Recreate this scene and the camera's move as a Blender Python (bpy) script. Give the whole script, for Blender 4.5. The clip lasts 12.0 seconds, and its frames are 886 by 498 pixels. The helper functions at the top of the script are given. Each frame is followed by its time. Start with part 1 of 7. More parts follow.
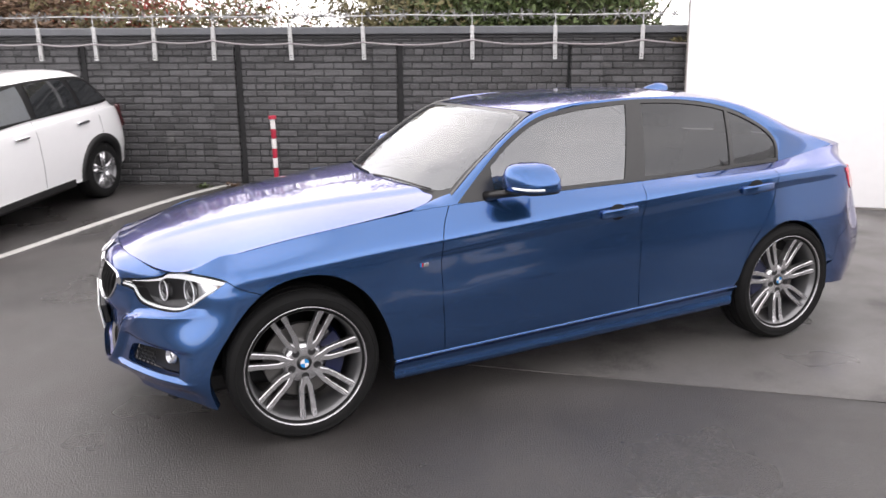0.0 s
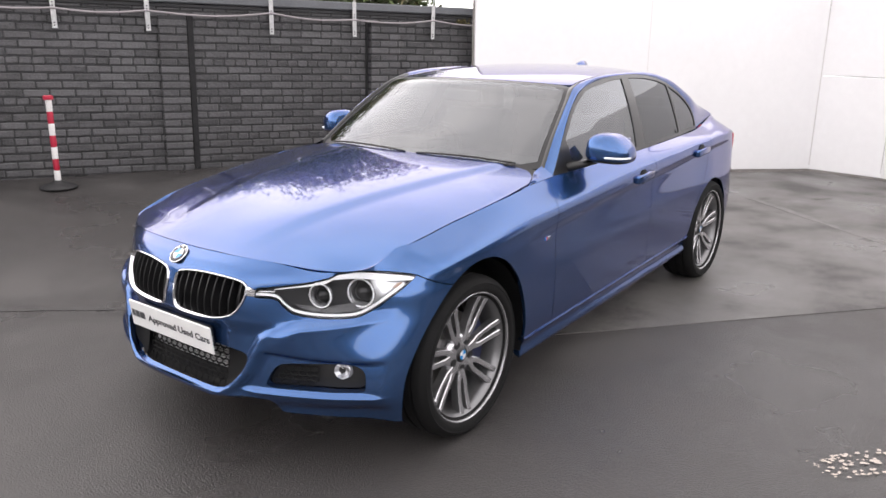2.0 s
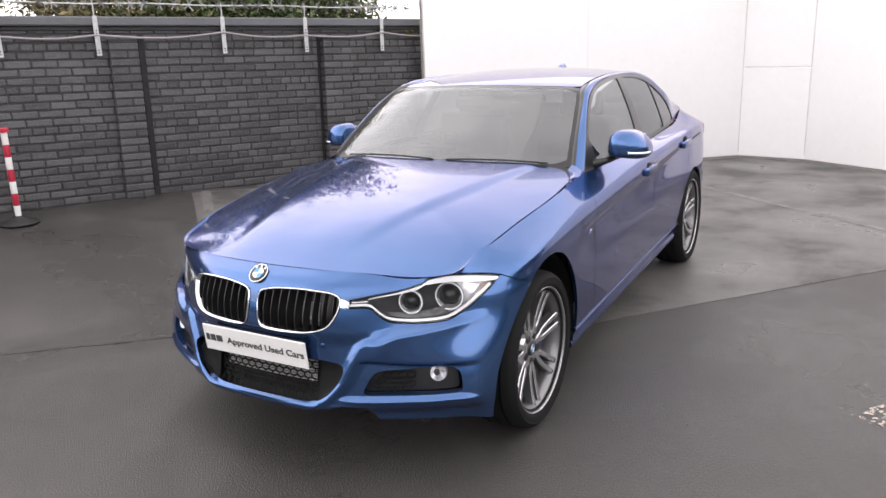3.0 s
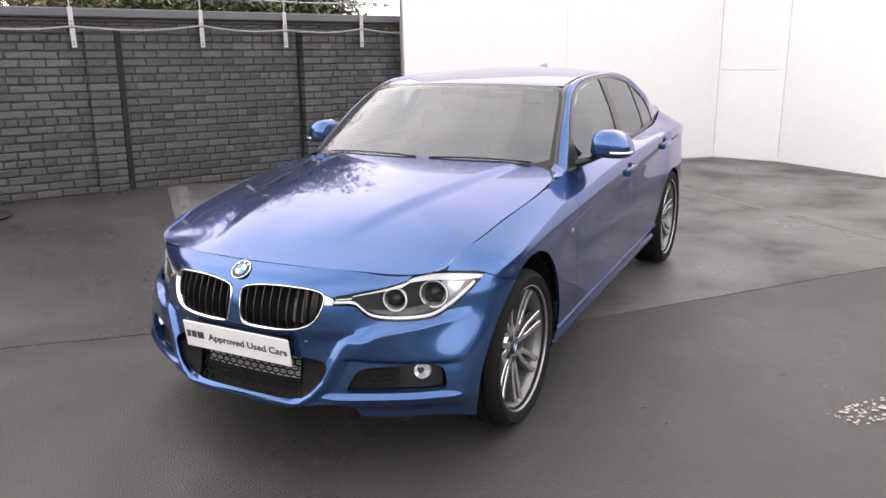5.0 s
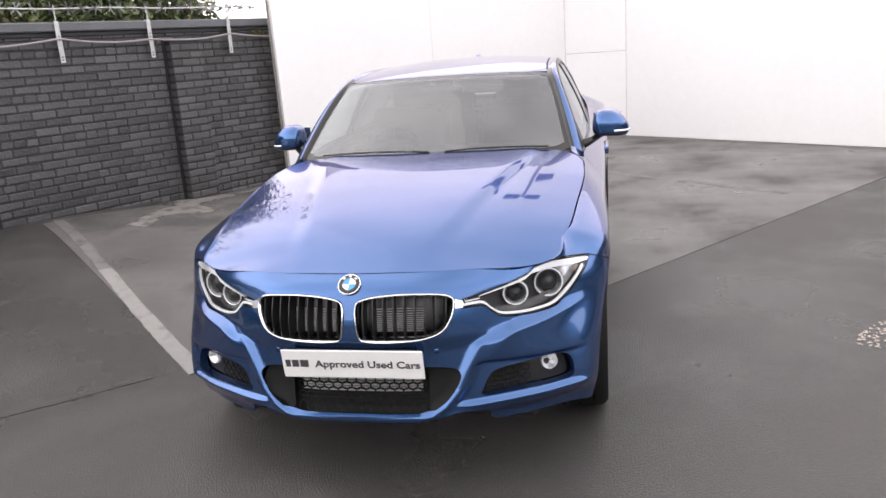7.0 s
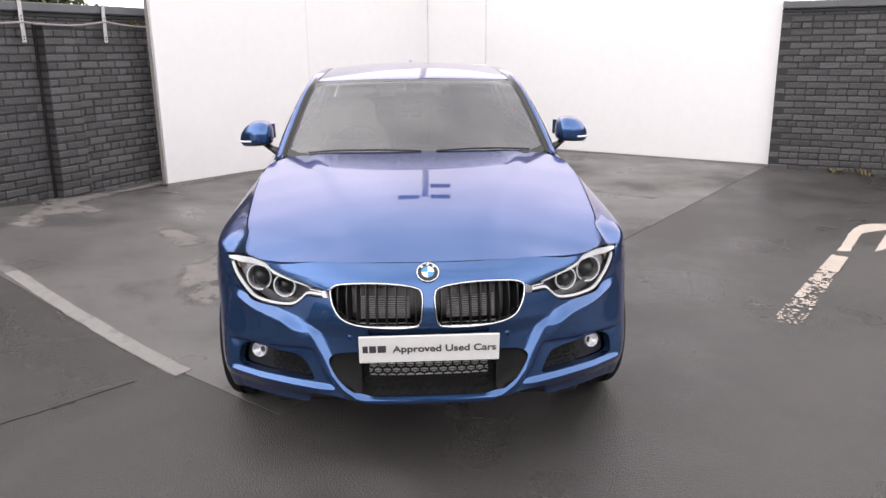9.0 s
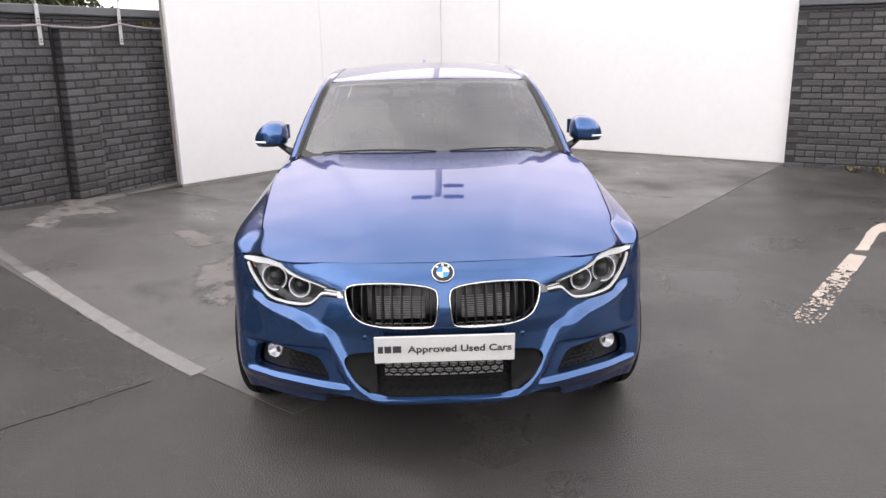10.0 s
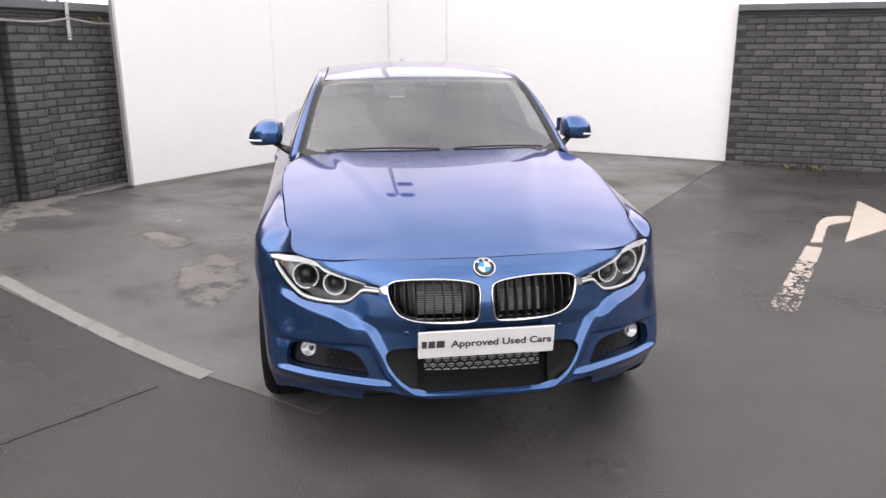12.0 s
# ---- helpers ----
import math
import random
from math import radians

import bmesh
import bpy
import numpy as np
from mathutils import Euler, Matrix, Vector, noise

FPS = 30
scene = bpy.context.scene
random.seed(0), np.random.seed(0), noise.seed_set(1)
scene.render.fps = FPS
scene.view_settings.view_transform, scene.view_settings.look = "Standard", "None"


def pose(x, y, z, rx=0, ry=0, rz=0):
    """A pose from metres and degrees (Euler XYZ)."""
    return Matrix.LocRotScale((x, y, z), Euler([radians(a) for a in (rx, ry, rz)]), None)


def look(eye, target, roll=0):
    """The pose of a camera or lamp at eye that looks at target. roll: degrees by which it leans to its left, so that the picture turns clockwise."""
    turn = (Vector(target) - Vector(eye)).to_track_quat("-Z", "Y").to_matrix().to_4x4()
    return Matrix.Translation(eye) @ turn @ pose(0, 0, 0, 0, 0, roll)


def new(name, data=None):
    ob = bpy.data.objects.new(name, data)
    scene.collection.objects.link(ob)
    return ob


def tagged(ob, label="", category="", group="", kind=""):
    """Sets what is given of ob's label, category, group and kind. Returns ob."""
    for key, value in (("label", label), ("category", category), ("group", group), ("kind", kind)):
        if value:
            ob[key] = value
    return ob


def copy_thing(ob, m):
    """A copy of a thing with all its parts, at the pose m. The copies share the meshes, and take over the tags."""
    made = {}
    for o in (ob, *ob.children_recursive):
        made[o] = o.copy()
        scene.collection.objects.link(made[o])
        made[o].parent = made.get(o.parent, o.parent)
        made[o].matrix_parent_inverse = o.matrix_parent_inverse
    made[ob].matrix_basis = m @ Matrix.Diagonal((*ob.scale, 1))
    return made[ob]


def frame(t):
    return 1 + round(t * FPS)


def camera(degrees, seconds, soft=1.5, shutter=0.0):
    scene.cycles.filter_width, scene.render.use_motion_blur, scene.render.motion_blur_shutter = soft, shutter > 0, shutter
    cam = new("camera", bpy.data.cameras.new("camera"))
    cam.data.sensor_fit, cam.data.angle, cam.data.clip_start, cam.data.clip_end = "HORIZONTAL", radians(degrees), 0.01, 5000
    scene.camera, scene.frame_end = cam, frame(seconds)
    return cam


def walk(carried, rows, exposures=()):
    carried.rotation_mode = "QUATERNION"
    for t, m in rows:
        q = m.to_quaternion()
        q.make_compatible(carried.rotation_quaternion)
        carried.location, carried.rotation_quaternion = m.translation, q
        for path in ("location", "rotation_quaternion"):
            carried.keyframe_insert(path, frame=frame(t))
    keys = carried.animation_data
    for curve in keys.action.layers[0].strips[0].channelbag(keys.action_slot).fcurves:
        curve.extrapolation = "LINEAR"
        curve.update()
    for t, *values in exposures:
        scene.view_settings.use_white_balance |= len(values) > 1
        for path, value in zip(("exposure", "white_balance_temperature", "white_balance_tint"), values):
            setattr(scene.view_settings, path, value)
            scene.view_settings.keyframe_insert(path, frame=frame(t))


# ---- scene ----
cam = camera(59.9, 12.0, shutter=0.25)
PATH = [
    (0, (0.676, 3.953, 1.632), (-0.097, 2.174, 1.145), -1.2),
    (0.5, (1.156, 3.609, 1.634), (0.133, 1.962, 1.144), -0.1),
    (1, (1.585, 3.193, 1.611), (0.358, 1.695, 1.11), -0.5),
    (1.5, (2.031, 2.835, 1.607), (0.624, 1.507, 1.098), 0.8),
    (2, (2.364, 2.505, 1.592), (0.825, 1.344, 1.058), 0.7),
    (2.5, (2.619, 2.194, 1.606), (1.006, 1.13, 1.088), -1.6),
    (3, (2.816, 2.031, 1.602), (1.142, 1.064, 1.088), -2.0),
    (3.2, (2.837, 2.025, 1.607), (1.153, 1.082, 1.082), -1.5),
    (5, (2.831, 1.996, 1.6), (1.127, 1.087, 1.08), -1.0),
    (5.5, (2.868, 1.863, 1.575), (1.132, 1.015, 1.056), 2.1),
    (6, (3.028, 1.609, 1.599), (1.232, 0.898, 1.079), 0.2),
    (6.5, (3.111, 1.263, 1.573), (1.265, 0.697, 1.051), -0.2),
    (6.7, (3.115, 1.116, 1.588), (1.258, 0.599, 1.055), -2.5),
    (8.3, (3.404, 0.082, 1.622), (1.48, 0.043, 1.078), -0.7),
    (8.5, (3.408, 0.008, 1.623), (1.483, 0.026, 1.081), -0.4),
    (9, (3.421, -0.075, 1.63), (1.498, 0.018, 1.087), -0.5),
    (9.5, (3.415, -0.078, 1.631), (1.492, 0.009, 1.088), -0.6),
    (10, (3.416, -0.082, 1.63), (1.492, -0.023, 1.087), -0.9),
    (10.5, (3.411, -0.085, 1.63), (1.487, -0.028, 1.086), -0.3),
    (11, (3.397, -0.108, 1.625), (1.474, -0.044, 1.08), 0.3),
    (11.5, (3.39, -0.211, 1.617), (1.469, -0.097, 1.071), 1.8),
    (12, (3.421, -0.533, 1.627), (1.514, -0.268, 1.083), -0.1),
]
walk(cam, [(t, look(eye, target, roll)) for t, eye, target, roll in PATH], exposures=[(0.0, 0.38, 6750, 15), (1.5, 0.26, 6750, 15), (2.5, 0.22, 6750, 15), (6.5, 0.22, 6750, 15), (8.5, 0.14, 6750, 15), (12.0, 0.12, 6750, 15)])

# ---- world, sun and exposure: a bright overcast sky ----
world = bpy.data.worlds.new("overcast_sky")
scene.world = world
world.use_nodes = True
wn, wl = world.node_tree.nodes, world.node_tree.links
wn.clear()
sky = wn.new("ShaderNodeTexSky")
sky.sky_type, sky.sun_disc = "NISHITA", False
sky.sun_elevation, sky.sun_rotation = radians(36), radians(178)
coord = wn.new("ShaderNodeTexCoord")
cloud = wn.new("ShaderNodeTexNoise")
cloud.inputs["Scale"].default_value, cloud.inputs["Detail"].default_value, cloud.inputs["Roughness"].default_value = 2.2, 5, 0.55
cloud_ramp = wn.new("ShaderNodeValToRGB")
cloud_ramp.color_ramp.elements[0].position, cloud_ramp.color_ramp.elements[0].color = 0.3, (7.2, 7.3, 7.7, 1)
cloud_ramp.color_ramp.elements[1].position, cloud_ramp.color_ramp.elements[1].color = 0.7, (11.5, 11.4, 11.3, 1)
cover = wn.new("ShaderNodeMixRGB")
cover.inputs[0].default_value = 0.93
back = wn.new("ShaderNodeBackground")
back.inputs["Strength"].default_value = 0.2
out = wn.new("ShaderNodeOutputWorld")
wl.new(coord.outputs["Generated"], cloud.inputs["Vector"])
wl.new(cloud.outputs["Fac"], cloud_ramp.inputs["Fac"])
wl.new(sky.outputs["Color"], cover.inputs[1])
wl.new(cloud_ramp.outputs["Color"], cover.inputs[2])
# the cloud glows round the hidden sun
SUN_AT = (0.03, -0.81, 0.585)
toward = wn.new("ShaderNodeVectorMath")
toward.operation = "DOT_PRODUCT"
toward.inputs[1].default_value = SUN_AT
positive, glow, rise = (wn.new("ShaderNodeMath") for _ in range(3))
positive.operation, glow.operation, rise.operation = "MAXIMUM", "POWER", "MULTIPLY_ADD"
positive.inputs[1].default_value, glow.inputs[1].default_value = 0.0, 4.0
rise.inputs[1].default_value, rise.inputs[2].default_value = 0.25, 1.12
# the cloud is paler towards the horizon than overhead
height, above, fall, veil = wn.new("ShaderNodeVectorMath"), *(wn.new("ShaderNodeMath") for _ in range(3))
height.operation, above.operation, fall.operation, veil.operation = "DOT_PRODUCT", "MAXIMUM", "MULTIPLY_ADD", "MULTIPLY"
height.inputs[1].default_value, above.inputs[1].default_value = (0, 0, 1), 0.0
fall.inputs[1].default_value, fall.inputs[2].default_value = -0.45, 1.22
grade = wn.new("ShaderNodeMixRGB")
grade.blend_type = "MULTIPLY"
grade.inputs[0].default_value = 1.0
wl.new(coord.outputs["Generated"], toward.inputs[0])
wl.new(toward.outputs["Value"], positive.inputs[0])
wl.new(positive.outputs[0], glow.inputs[0])
wl.new(glow.outputs[0], rise.inputs[0])
wl.new(cover.outputs["Color"], grade.inputs[1])
wl.new(coord.outputs["Generated"], height.inputs[0])
wl.new(height.outputs["Value"], above.inputs[0])
wl.new(above.outputs[0], fall.inputs[0])
wl.new(fall.outputs[0], veil.inputs[0])
wl.new(rise.outputs[0], veil.inputs[1])
wl.new(veil.outputs[0], grade.inputs[2])
wl.new(grade.outputs["Color"], back.inputs["Color"])
wl.new(back.outputs["Background"], out.inputs["Surface"])

sun = new("sun", bpy.data.lights.new("sun", "SUN"))
sun.data.energy, sun.data.angle, sun.data.color = 0.5, radians(100), (1.0, 0.97, 0.93)
sun.matrix_world = look((0.3, -8.1, 5.85), (0, 0, 0))
scene.view_settings.exposure = 0.0

# ---- helpers for meshes ----
def part(name, bm, material, parent=None, label="", smooth=False):
    """Links a bmesh as one mesh object under a thing or a part."""
    me = bpy.data.meshes.new(name)
    bm.to_mesh(me)
    bm.free()
    if smooth:
        me.polygons.foreach_set("use_smooth", [True] * len(me.polygons))
    if material:
        me.materials.append(material)
    ob = new(name, me)
    if parent:
        ob.parent = parent
    if label:
        ob["label"] = label
    return ob


def soft_edges(ob, degrees=35):
    """Smooth shading that keeps edges sharper than the given angle."""
    me = ob.data
    bm = bmesh.new()
    bm.from_mesh(me)
    for f in bm.faces:
        f.smooth = True
    for e in bm.edges:
        e.smooth = len(e.link_faces) == 2 and e.calc_face_angle(0) < radians(degrees)
    bm.to_mesh(me)
    bm.free()
    return ob


def box_bm(size, at=(0, 0, 0), bevel=0.0, segments=1, bm=None, turn=None):
    """A box of that size round the point at, bevelled."""
    one = bmesh.new()
    bmesh.ops.create_cube(one, size=1.0)
    bmesh.ops.scale(one, vec=size, verts=one.verts)
    if bevel:
        bmesh.ops.bevel(one, geom=one.edges[:], offset=bevel, segments=segments, affect="EDGES", profile=0.7)
    m = Matrix.Translation(at) @ (turn.to_4x4() if turn else Matrix.Identity(4))
    bmesh.ops.transform(one, matrix=m, verts=one.verts)
    if bm is None:
        return one
    add_bm(bm, one)
    return bm


def add_bm(bm, other):
    tmp = bpy.data.meshes.new("tmp")
    other.to_mesh(tmp)
    other.free()
    bm.from_mesh(tmp)
    bpy.data.meshes.remove(tmp)
    return bm


def tube_bm(path, radius, sides=8, bm=None, closed=False, cap=True):
    """A round tube along a path; radius is one number or one for each point."""
    bm = bm or bmesh.new()
    pts = [Vector(p) for p in path]
    n = len(pts)
    rings = []
    ref = None
    for i, p in enumerate(pts):
        a = pts[(i - 1) % n] if closed or i else p
        b = pts[(i + 1) % n] if closed or i < n - 1 else p
        d = (b - a).normalized()
        if ref is None:
            ref = d.orthogonal().normalized()
        ref = (ref - d * ref.dot(d)).normalized()
        side = d.cross(ref)
        r = radius[i] if isinstance(radius, (list, tuple)) else radius
        rings.append([bm.verts.new(p + ref * r * math.cos(2 * math.pi * k / sides) + side * r * math.sin(2 * math.pi * k / sides)) for k in range(sides)])
    for i in range(n if closed else n - 1):
        a, b = rings[i], rings[(i + 1) % n]
        for k in range(sides):
            bm.faces.new((a[k], a[(k + 1) % sides], b[(k + 1) % sides], b[k]))
    if cap and not closed:
        bm.faces.new(rings[0][::-1])
        bm.faces.new(rings[-1])
    return bm


def lathe_bm(profile, steps=48, axis="y", bm=None):
    """Turns a profile of (radius, along) round the axis."""
    bm = bm or bmesh.new()
    rings = []
    for r, a in profile:
        ring = []
        for k in range(steps):
            c, s = r * math.cos(2 * math.pi * k / steps), r * math.sin(2 * math.pi * k / steps)
            ring.append(bm.verts.new({"y": (c, a, s), "z": (c, s, a), "x": (a, c, s)}[axis]))
        rings.append(ring)
    for a, b in zip(rings, rings[1:]):
        for k in range(steps):
            bm.faces.new((a[k], a[(k + 1) % steps], b[(k + 1) % steps], b[k]))
    bmesh.ops.recalc_face_normals(bm, faces=bm.faces)
    return bm


def smoothstep(a, b, x):
    t = min(1.0, max(0.0, (x - a) / (b - a)))
    return t * t * (3 - 2 * t)


# ---- materials ----
def material(name, color, rough=0.5, metal=0.0, vary=0.15, scale=8.0, fine=120.0, bump=0.0, bump_scale=None, coat=0.0, spec=0.5, per_piece=0.0, per_island=0.0,
             rough_vary=0.0, spots=None, transmission=0.0, emission=None, strength=0.0, alpha=1.0, chips=None, edge_tint=None):
    """A surface with its base colour, broad and fine variation, and relief at real-world size."""
    m = bpy.data.materials.new(name)
    m.use_nodes = True
    n, l = m.node_tree.nodes, m.node_tree.links
    b = n["Principled BSDF"]
    b.inputs["Roughness"].default_value = rough
    b.inputs["Metallic"].default_value = metal
    b.inputs["Specular IOR Level"].default_value = spec
    b.inputs["Coat Weight"].default_value = coat
    b.inputs["Coat Roughness"].default_value = 0.03
    b.inputs["Transmission Weight"].default_value = transmission
    b.inputs["Alpha"].default_value = alpha
    if edge_tint:
        b.inputs["Specular Tint"].default_value = (*edge_tint, 1)
    if emission:
        b.inputs["Emission Color"].default_value, b.inputs["Emission Strength"].default_value = (*emission, 1), strength
    tc = n.new("ShaderNodeTexCoord")
    big, small = n.new("ShaderNodeTexNoise"), n.new("ShaderNodeTexNoise")
    big.inputs["Scale"].default_value, big.inputs["Detail"].default_value = scale, 4
    small.inputs["Scale"].default_value, small.inputs["Detail"].default_value = fine, 3
    l.new(tc.outputs["Object"], big.inputs["Vector"])
    l.new(tc.outputs["Object"], small.inputs["Vector"])
    add = n.new("ShaderNodeMath")
    add.operation = "ADD"
    l.new(big.outputs["Fac"], add.inputs[0])
    l.new(small.outputs["Fac"], add.inputs[1])
    last = add
    if per_piece or per_island:
        info = n.new("ShaderNodeObjectInfo" if per_piece else "ShaderNodeNewGeometry")
        rnd = n.new("ShaderNodeMath")
        rnd.operation = "MULTIPLY_ADD"
        l.new(info.outputs["Random" if per_piece else "Random Per Island"], rnd.inputs[0])
        rnd.inputs[1].default_value = 2 * (per_piece or per_island)
        l.new(last.outputs[0], rnd.inputs[2])
        shift = n.new("ShaderNodeMath")
        shift.operation = "SUBTRACT"
        l.new(rnd.outputs[0], shift.inputs[0])
        shift.inputs[1].default_value = per_piece or per_island
        last = shift
    mr = n.new("ShaderNodeMapRange")
    mr.inputs["From Min"].default_value, mr.inputs["From Max"].default_value = 0.6, 1.4
    mr.inputs["To Min"].default_value, mr.inputs["To Max"].default_value = 1 - vary, 1 + vary
    l.new(last.outputs[0], mr.inputs["Value"])
    mul = n.new("ShaderNodeVectorMath")
    mul.operation = "SCALE"
    mul.inputs[0].default_value = color
    l.new(mr.outputs["Result"], mul.inputs["Scale"])
    colour_out = mul.outputs["Vector"]
    if spots:
        # patches of another colour: (colour, scale, threshold, softness)
        sp = n.new("ShaderNodeTexNoise")
        sp.inputs["Scale"].default_value, sp.inputs["Detail"].default_value, sp.inputs["Roughness"].default_value = spots[1], 6, 0.62
        l.new(tc.outputs["Object"], sp.inputs["Vector"])
        sr = n.new("ShaderNodeMapRange")
        sr.interpolation_type = "SMOOTHSTEP"
        sr.inputs["From Min"].default_value, sr.inputs["From Max"].default_value = spots[2], spots[2] + spots[3]
        l.new(sp.outputs["Fac"], sr.inputs["Value"])
        mix = n.new("ShaderNodeMixRGB")
        mix.inputs[2].default_value = (*spots[0], 1)
        l.new(sr.outputs["Result"], mix.inputs[0])
        l.new(colour_out, mix.inputs[1])
        colour_out = mix.outputs["Color"]
    if chips:
        # stone chips in the surface: (colour, scale, share)
        cell = n.new("ShaderNodeTexVoronoi")
        cell.inputs["Scale"].default_value = chips[1]
        l.new(tc.outputs["Object"], cell.inputs["Vector"])
        tone = n.new("ShaderNodeSeparateColor")
        l.new(cell.outputs["Color"], tone.inputs[0])
        pick = n.new("ShaderNodeMapRange")
        pick.inputs["From Min"].default_value, pick.inputs["From Max"].default_value = 1 - chips[2], 1.0
        l.new(tone.outputs[0], pick.inputs["Value"])
        chip = n.new("ShaderNodeMixRGB")
        chip.inputs[2].default_value = (*chips[0], 1)
        l.new(pick.outputs["Result"], chip.inputs[0])
        l.new(colour_out, chip.inputs[1])
        colour_out = chip.outputs["Color"]
    l.new(colour_out, b.inputs["Base Color"])
    if rough_vary:
        rr = n.new("ShaderNodeMapRange")
        rr.inputs["From Min"].default_value, rr.inputs["From Max"].default_value = 0.35, 0.65
        rr.inputs["To Min"].default_value, rr.inputs["To Max"].default_value = max(0.02, rough - rough_vary), min(1, rough + rough_vary)
        l.new(big.outputs["Fac"], rr.inputs["Value"])
        l.new(rr.outputs["Result"], b.inputs["Roughness"])
    if bump:
        bp = n.new("ShaderNodeBump")
        bp.inputs["Strength"].default_value, bp.inputs["Distance"].default_value = 1.0, bump
        src = small
        if bump_scale:
            src = n.new("ShaderNodeTexNoise")
            src.inputs["Scale"].default_value, src.inputs["Detail"].default_value = bump_scale, 4
            l.new(tc.outputs["Object"], src.inputs["Vector"])
        l.new(src.outputs["Fac"], bp.inputs["Height"])
        l.new(bp.outputs["Normal"], b.inputs["Normal"])
    return m


ASPHALT = material("asphalt", (0.046, 0.0427, 0.0416), 0.44, vary=0.4, scale=0.8, fine=170, bump=0.0065, bump_scale=120, rough_vary=0.26, spots=((0.072, 0.067, 0.065), 0.8, 0.5, 0.16), chips=((0.09, 0.084, 0.081), 230, 0.2))
OLD_TARMAC = material("old_tarmac", (0.115, 0.109, 0.105), 0.48, vary=0.35, scale=0.9, fine=170, bump=0.0016, bump_scale=150, rough_vary=0.24, spots=((0.056, 0.053, 0.052), 0.9, 0.5, 0.14), chips=((0.15, 0.142, 0.136), 230, 0.3))
STAIN = material("pale_stain", (0.245, 0.228, 0.216), 0.65, vary=0.3, scale=5, fine=120, bump=0.002, bump_scale=150, spots=((0.1, 0.095, 0.092), 7, 0.5, 0.12))
sn, sl = STAIN.node_tree.nodes, STAIN.node_tree.links
inside_edge, blotch, cover_sum, cover_cut = sn.new("ShaderNodeAttribute"), sn.new("ShaderNodeTexNoise"), sn.new("ShaderNodeMath"), sn.new("ShaderNodeMapRange")
inside_edge.attribute_name = "inside"
blotch.inputs["Scale"].default_value, blotch.inputs["Detail"].default_value, blotch.inputs["Roughness"].default_value = 5.0, 8, 0.7
cover_sum.operation = "ADD"
cover_cut.interpolation_type = "SMOOTHSTEP"
cover_cut.inputs["From Min"].default_value, cover_cut.inputs["From Max"].default_value, cover_cut.inputs["To Max"].default_value = 0.82, 1.3, 0.85
sl.new(sn["Texture Coordinate"].outputs["Object"], blotch.inputs["Vector"])
sl.new(inside_edge.outputs["Fac"], cover_sum.inputs[0])
sl.new(blotch.outputs["Fac"], cover_sum.inputs[1])
sl.new(cover_sum.outputs[0], cover_cut.inputs["Value"])
sl.new(cover_cut.outputs["Result"], sn["Principled BSDF"].inputs["Alpha"])
LINE = material("white_line_paint", (0.52, 0.51, 0.49), 0.55, vary=0.12, scale=6, fine=160, bump=0.002, bump_scale=160, spots=((0.3, 0.29, 0.28), 9, 0.58, 0.1))
WORN_LINE = material("worn_line_paint", (0.27, 0.26, 0.252), 0.55, vary=0.3, scale=5, fine=140, bump=0.004, bump_scale=100, spots=((0.14, 0.134, 0.13), 5, 0.48, 0.22))
FADED_LINE = material("faded_line_paint", (0.165, 0.158, 0.153), 0.55, vary=0.25, scale=5, fine=140, bump=0.003, bump_scale=120, spots=((0.1, 0.096, 0.093), 7, 0.47, 0.14))
TAR = material("tar_seam", (0.037, 0.0345, 0.034), 0.5, vary=0.4, scale=8, fine=150, bump=0.002, bump_scale=120)
ARROW = material("arrow_paint", (0.5, 0.435, 0.38), 0.55, vary=0.12, scale=6, fine=160, bump=0.002, bump_scale=160)
BRICK = material("painted_brick", (0.07, 0.069, 0.072), 0.55, vary=0.42, scale=7, fine=60, bump=0.007, bump_scale=45, per_piece=0.3, rough_vary=0.14, spots=((0.13, 0.128, 0.126), 2.3, 0.61, 0.16))
BRICK_MASS = material("painted_brick_mass", (0.07, 0.069, 0.072), 0.55, vary=0.42, scale=7, fine=60, bump=0.007, bump_scale=45, per_island=0.3, rough_vary=0.14, spots=((0.13, 0.128, 0.126), 2.3, 0.61, 0.16))
MORTAR = material("painted_mortar", (0.028, 0.028, 0.03), 0.7, vary=0.3, scale=5, fine=80, bump=0.004, bump_scale=90)
JOINT_SHADE_BLACK = material("black_joint_and_shade", (0.02, 0.02, 0.021), 0.8, spec=0.3, vary=0.4, scale=9, fine=60, bump=0.004, bump_scale=40)
COPING = material("grey_coping", (0.115, 0.12, 0.13), 0.6, vary=0.2, scale=3, fine=70, bump=0.003, bump_scale=60)
PANEL = material("white_panel", (0.83, 0.825, 0.83), 0.45, vary=0.025, scale=0.8, fine=12, bump=0.003, bump_scale=1.3)
SEAM = material("panel_seam", (0.25, 0.23, 0.22), 0.7, vary=0.3)
SEAM_GREY = material("panel_open_joint", (0.56, 0.54, 0.53), 0.7, vary=0.3)
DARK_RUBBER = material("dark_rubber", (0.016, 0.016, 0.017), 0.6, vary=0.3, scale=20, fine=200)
GALV = material("galvanised_steel", (0.5, 0.5, 0.5), 0.45, metal=0.75, vary=0.25, scale=30, fine=150, bump=0.0005)
CABLE = material("grey_cable", (0.32, 0.29, 0.3), 0.5, vary=0.15)
WOOD = material("bark", (0.075, 0.06, 0.05), 0.85, vary=0.4, scale=12, fine=90, bump=0.006, bump_scale=60)
LEAF = material("leaf_green", (0.075, 0.105, 0.035), 0.55, vary=0.5, scale=3, fine=20, per_island=0.45)
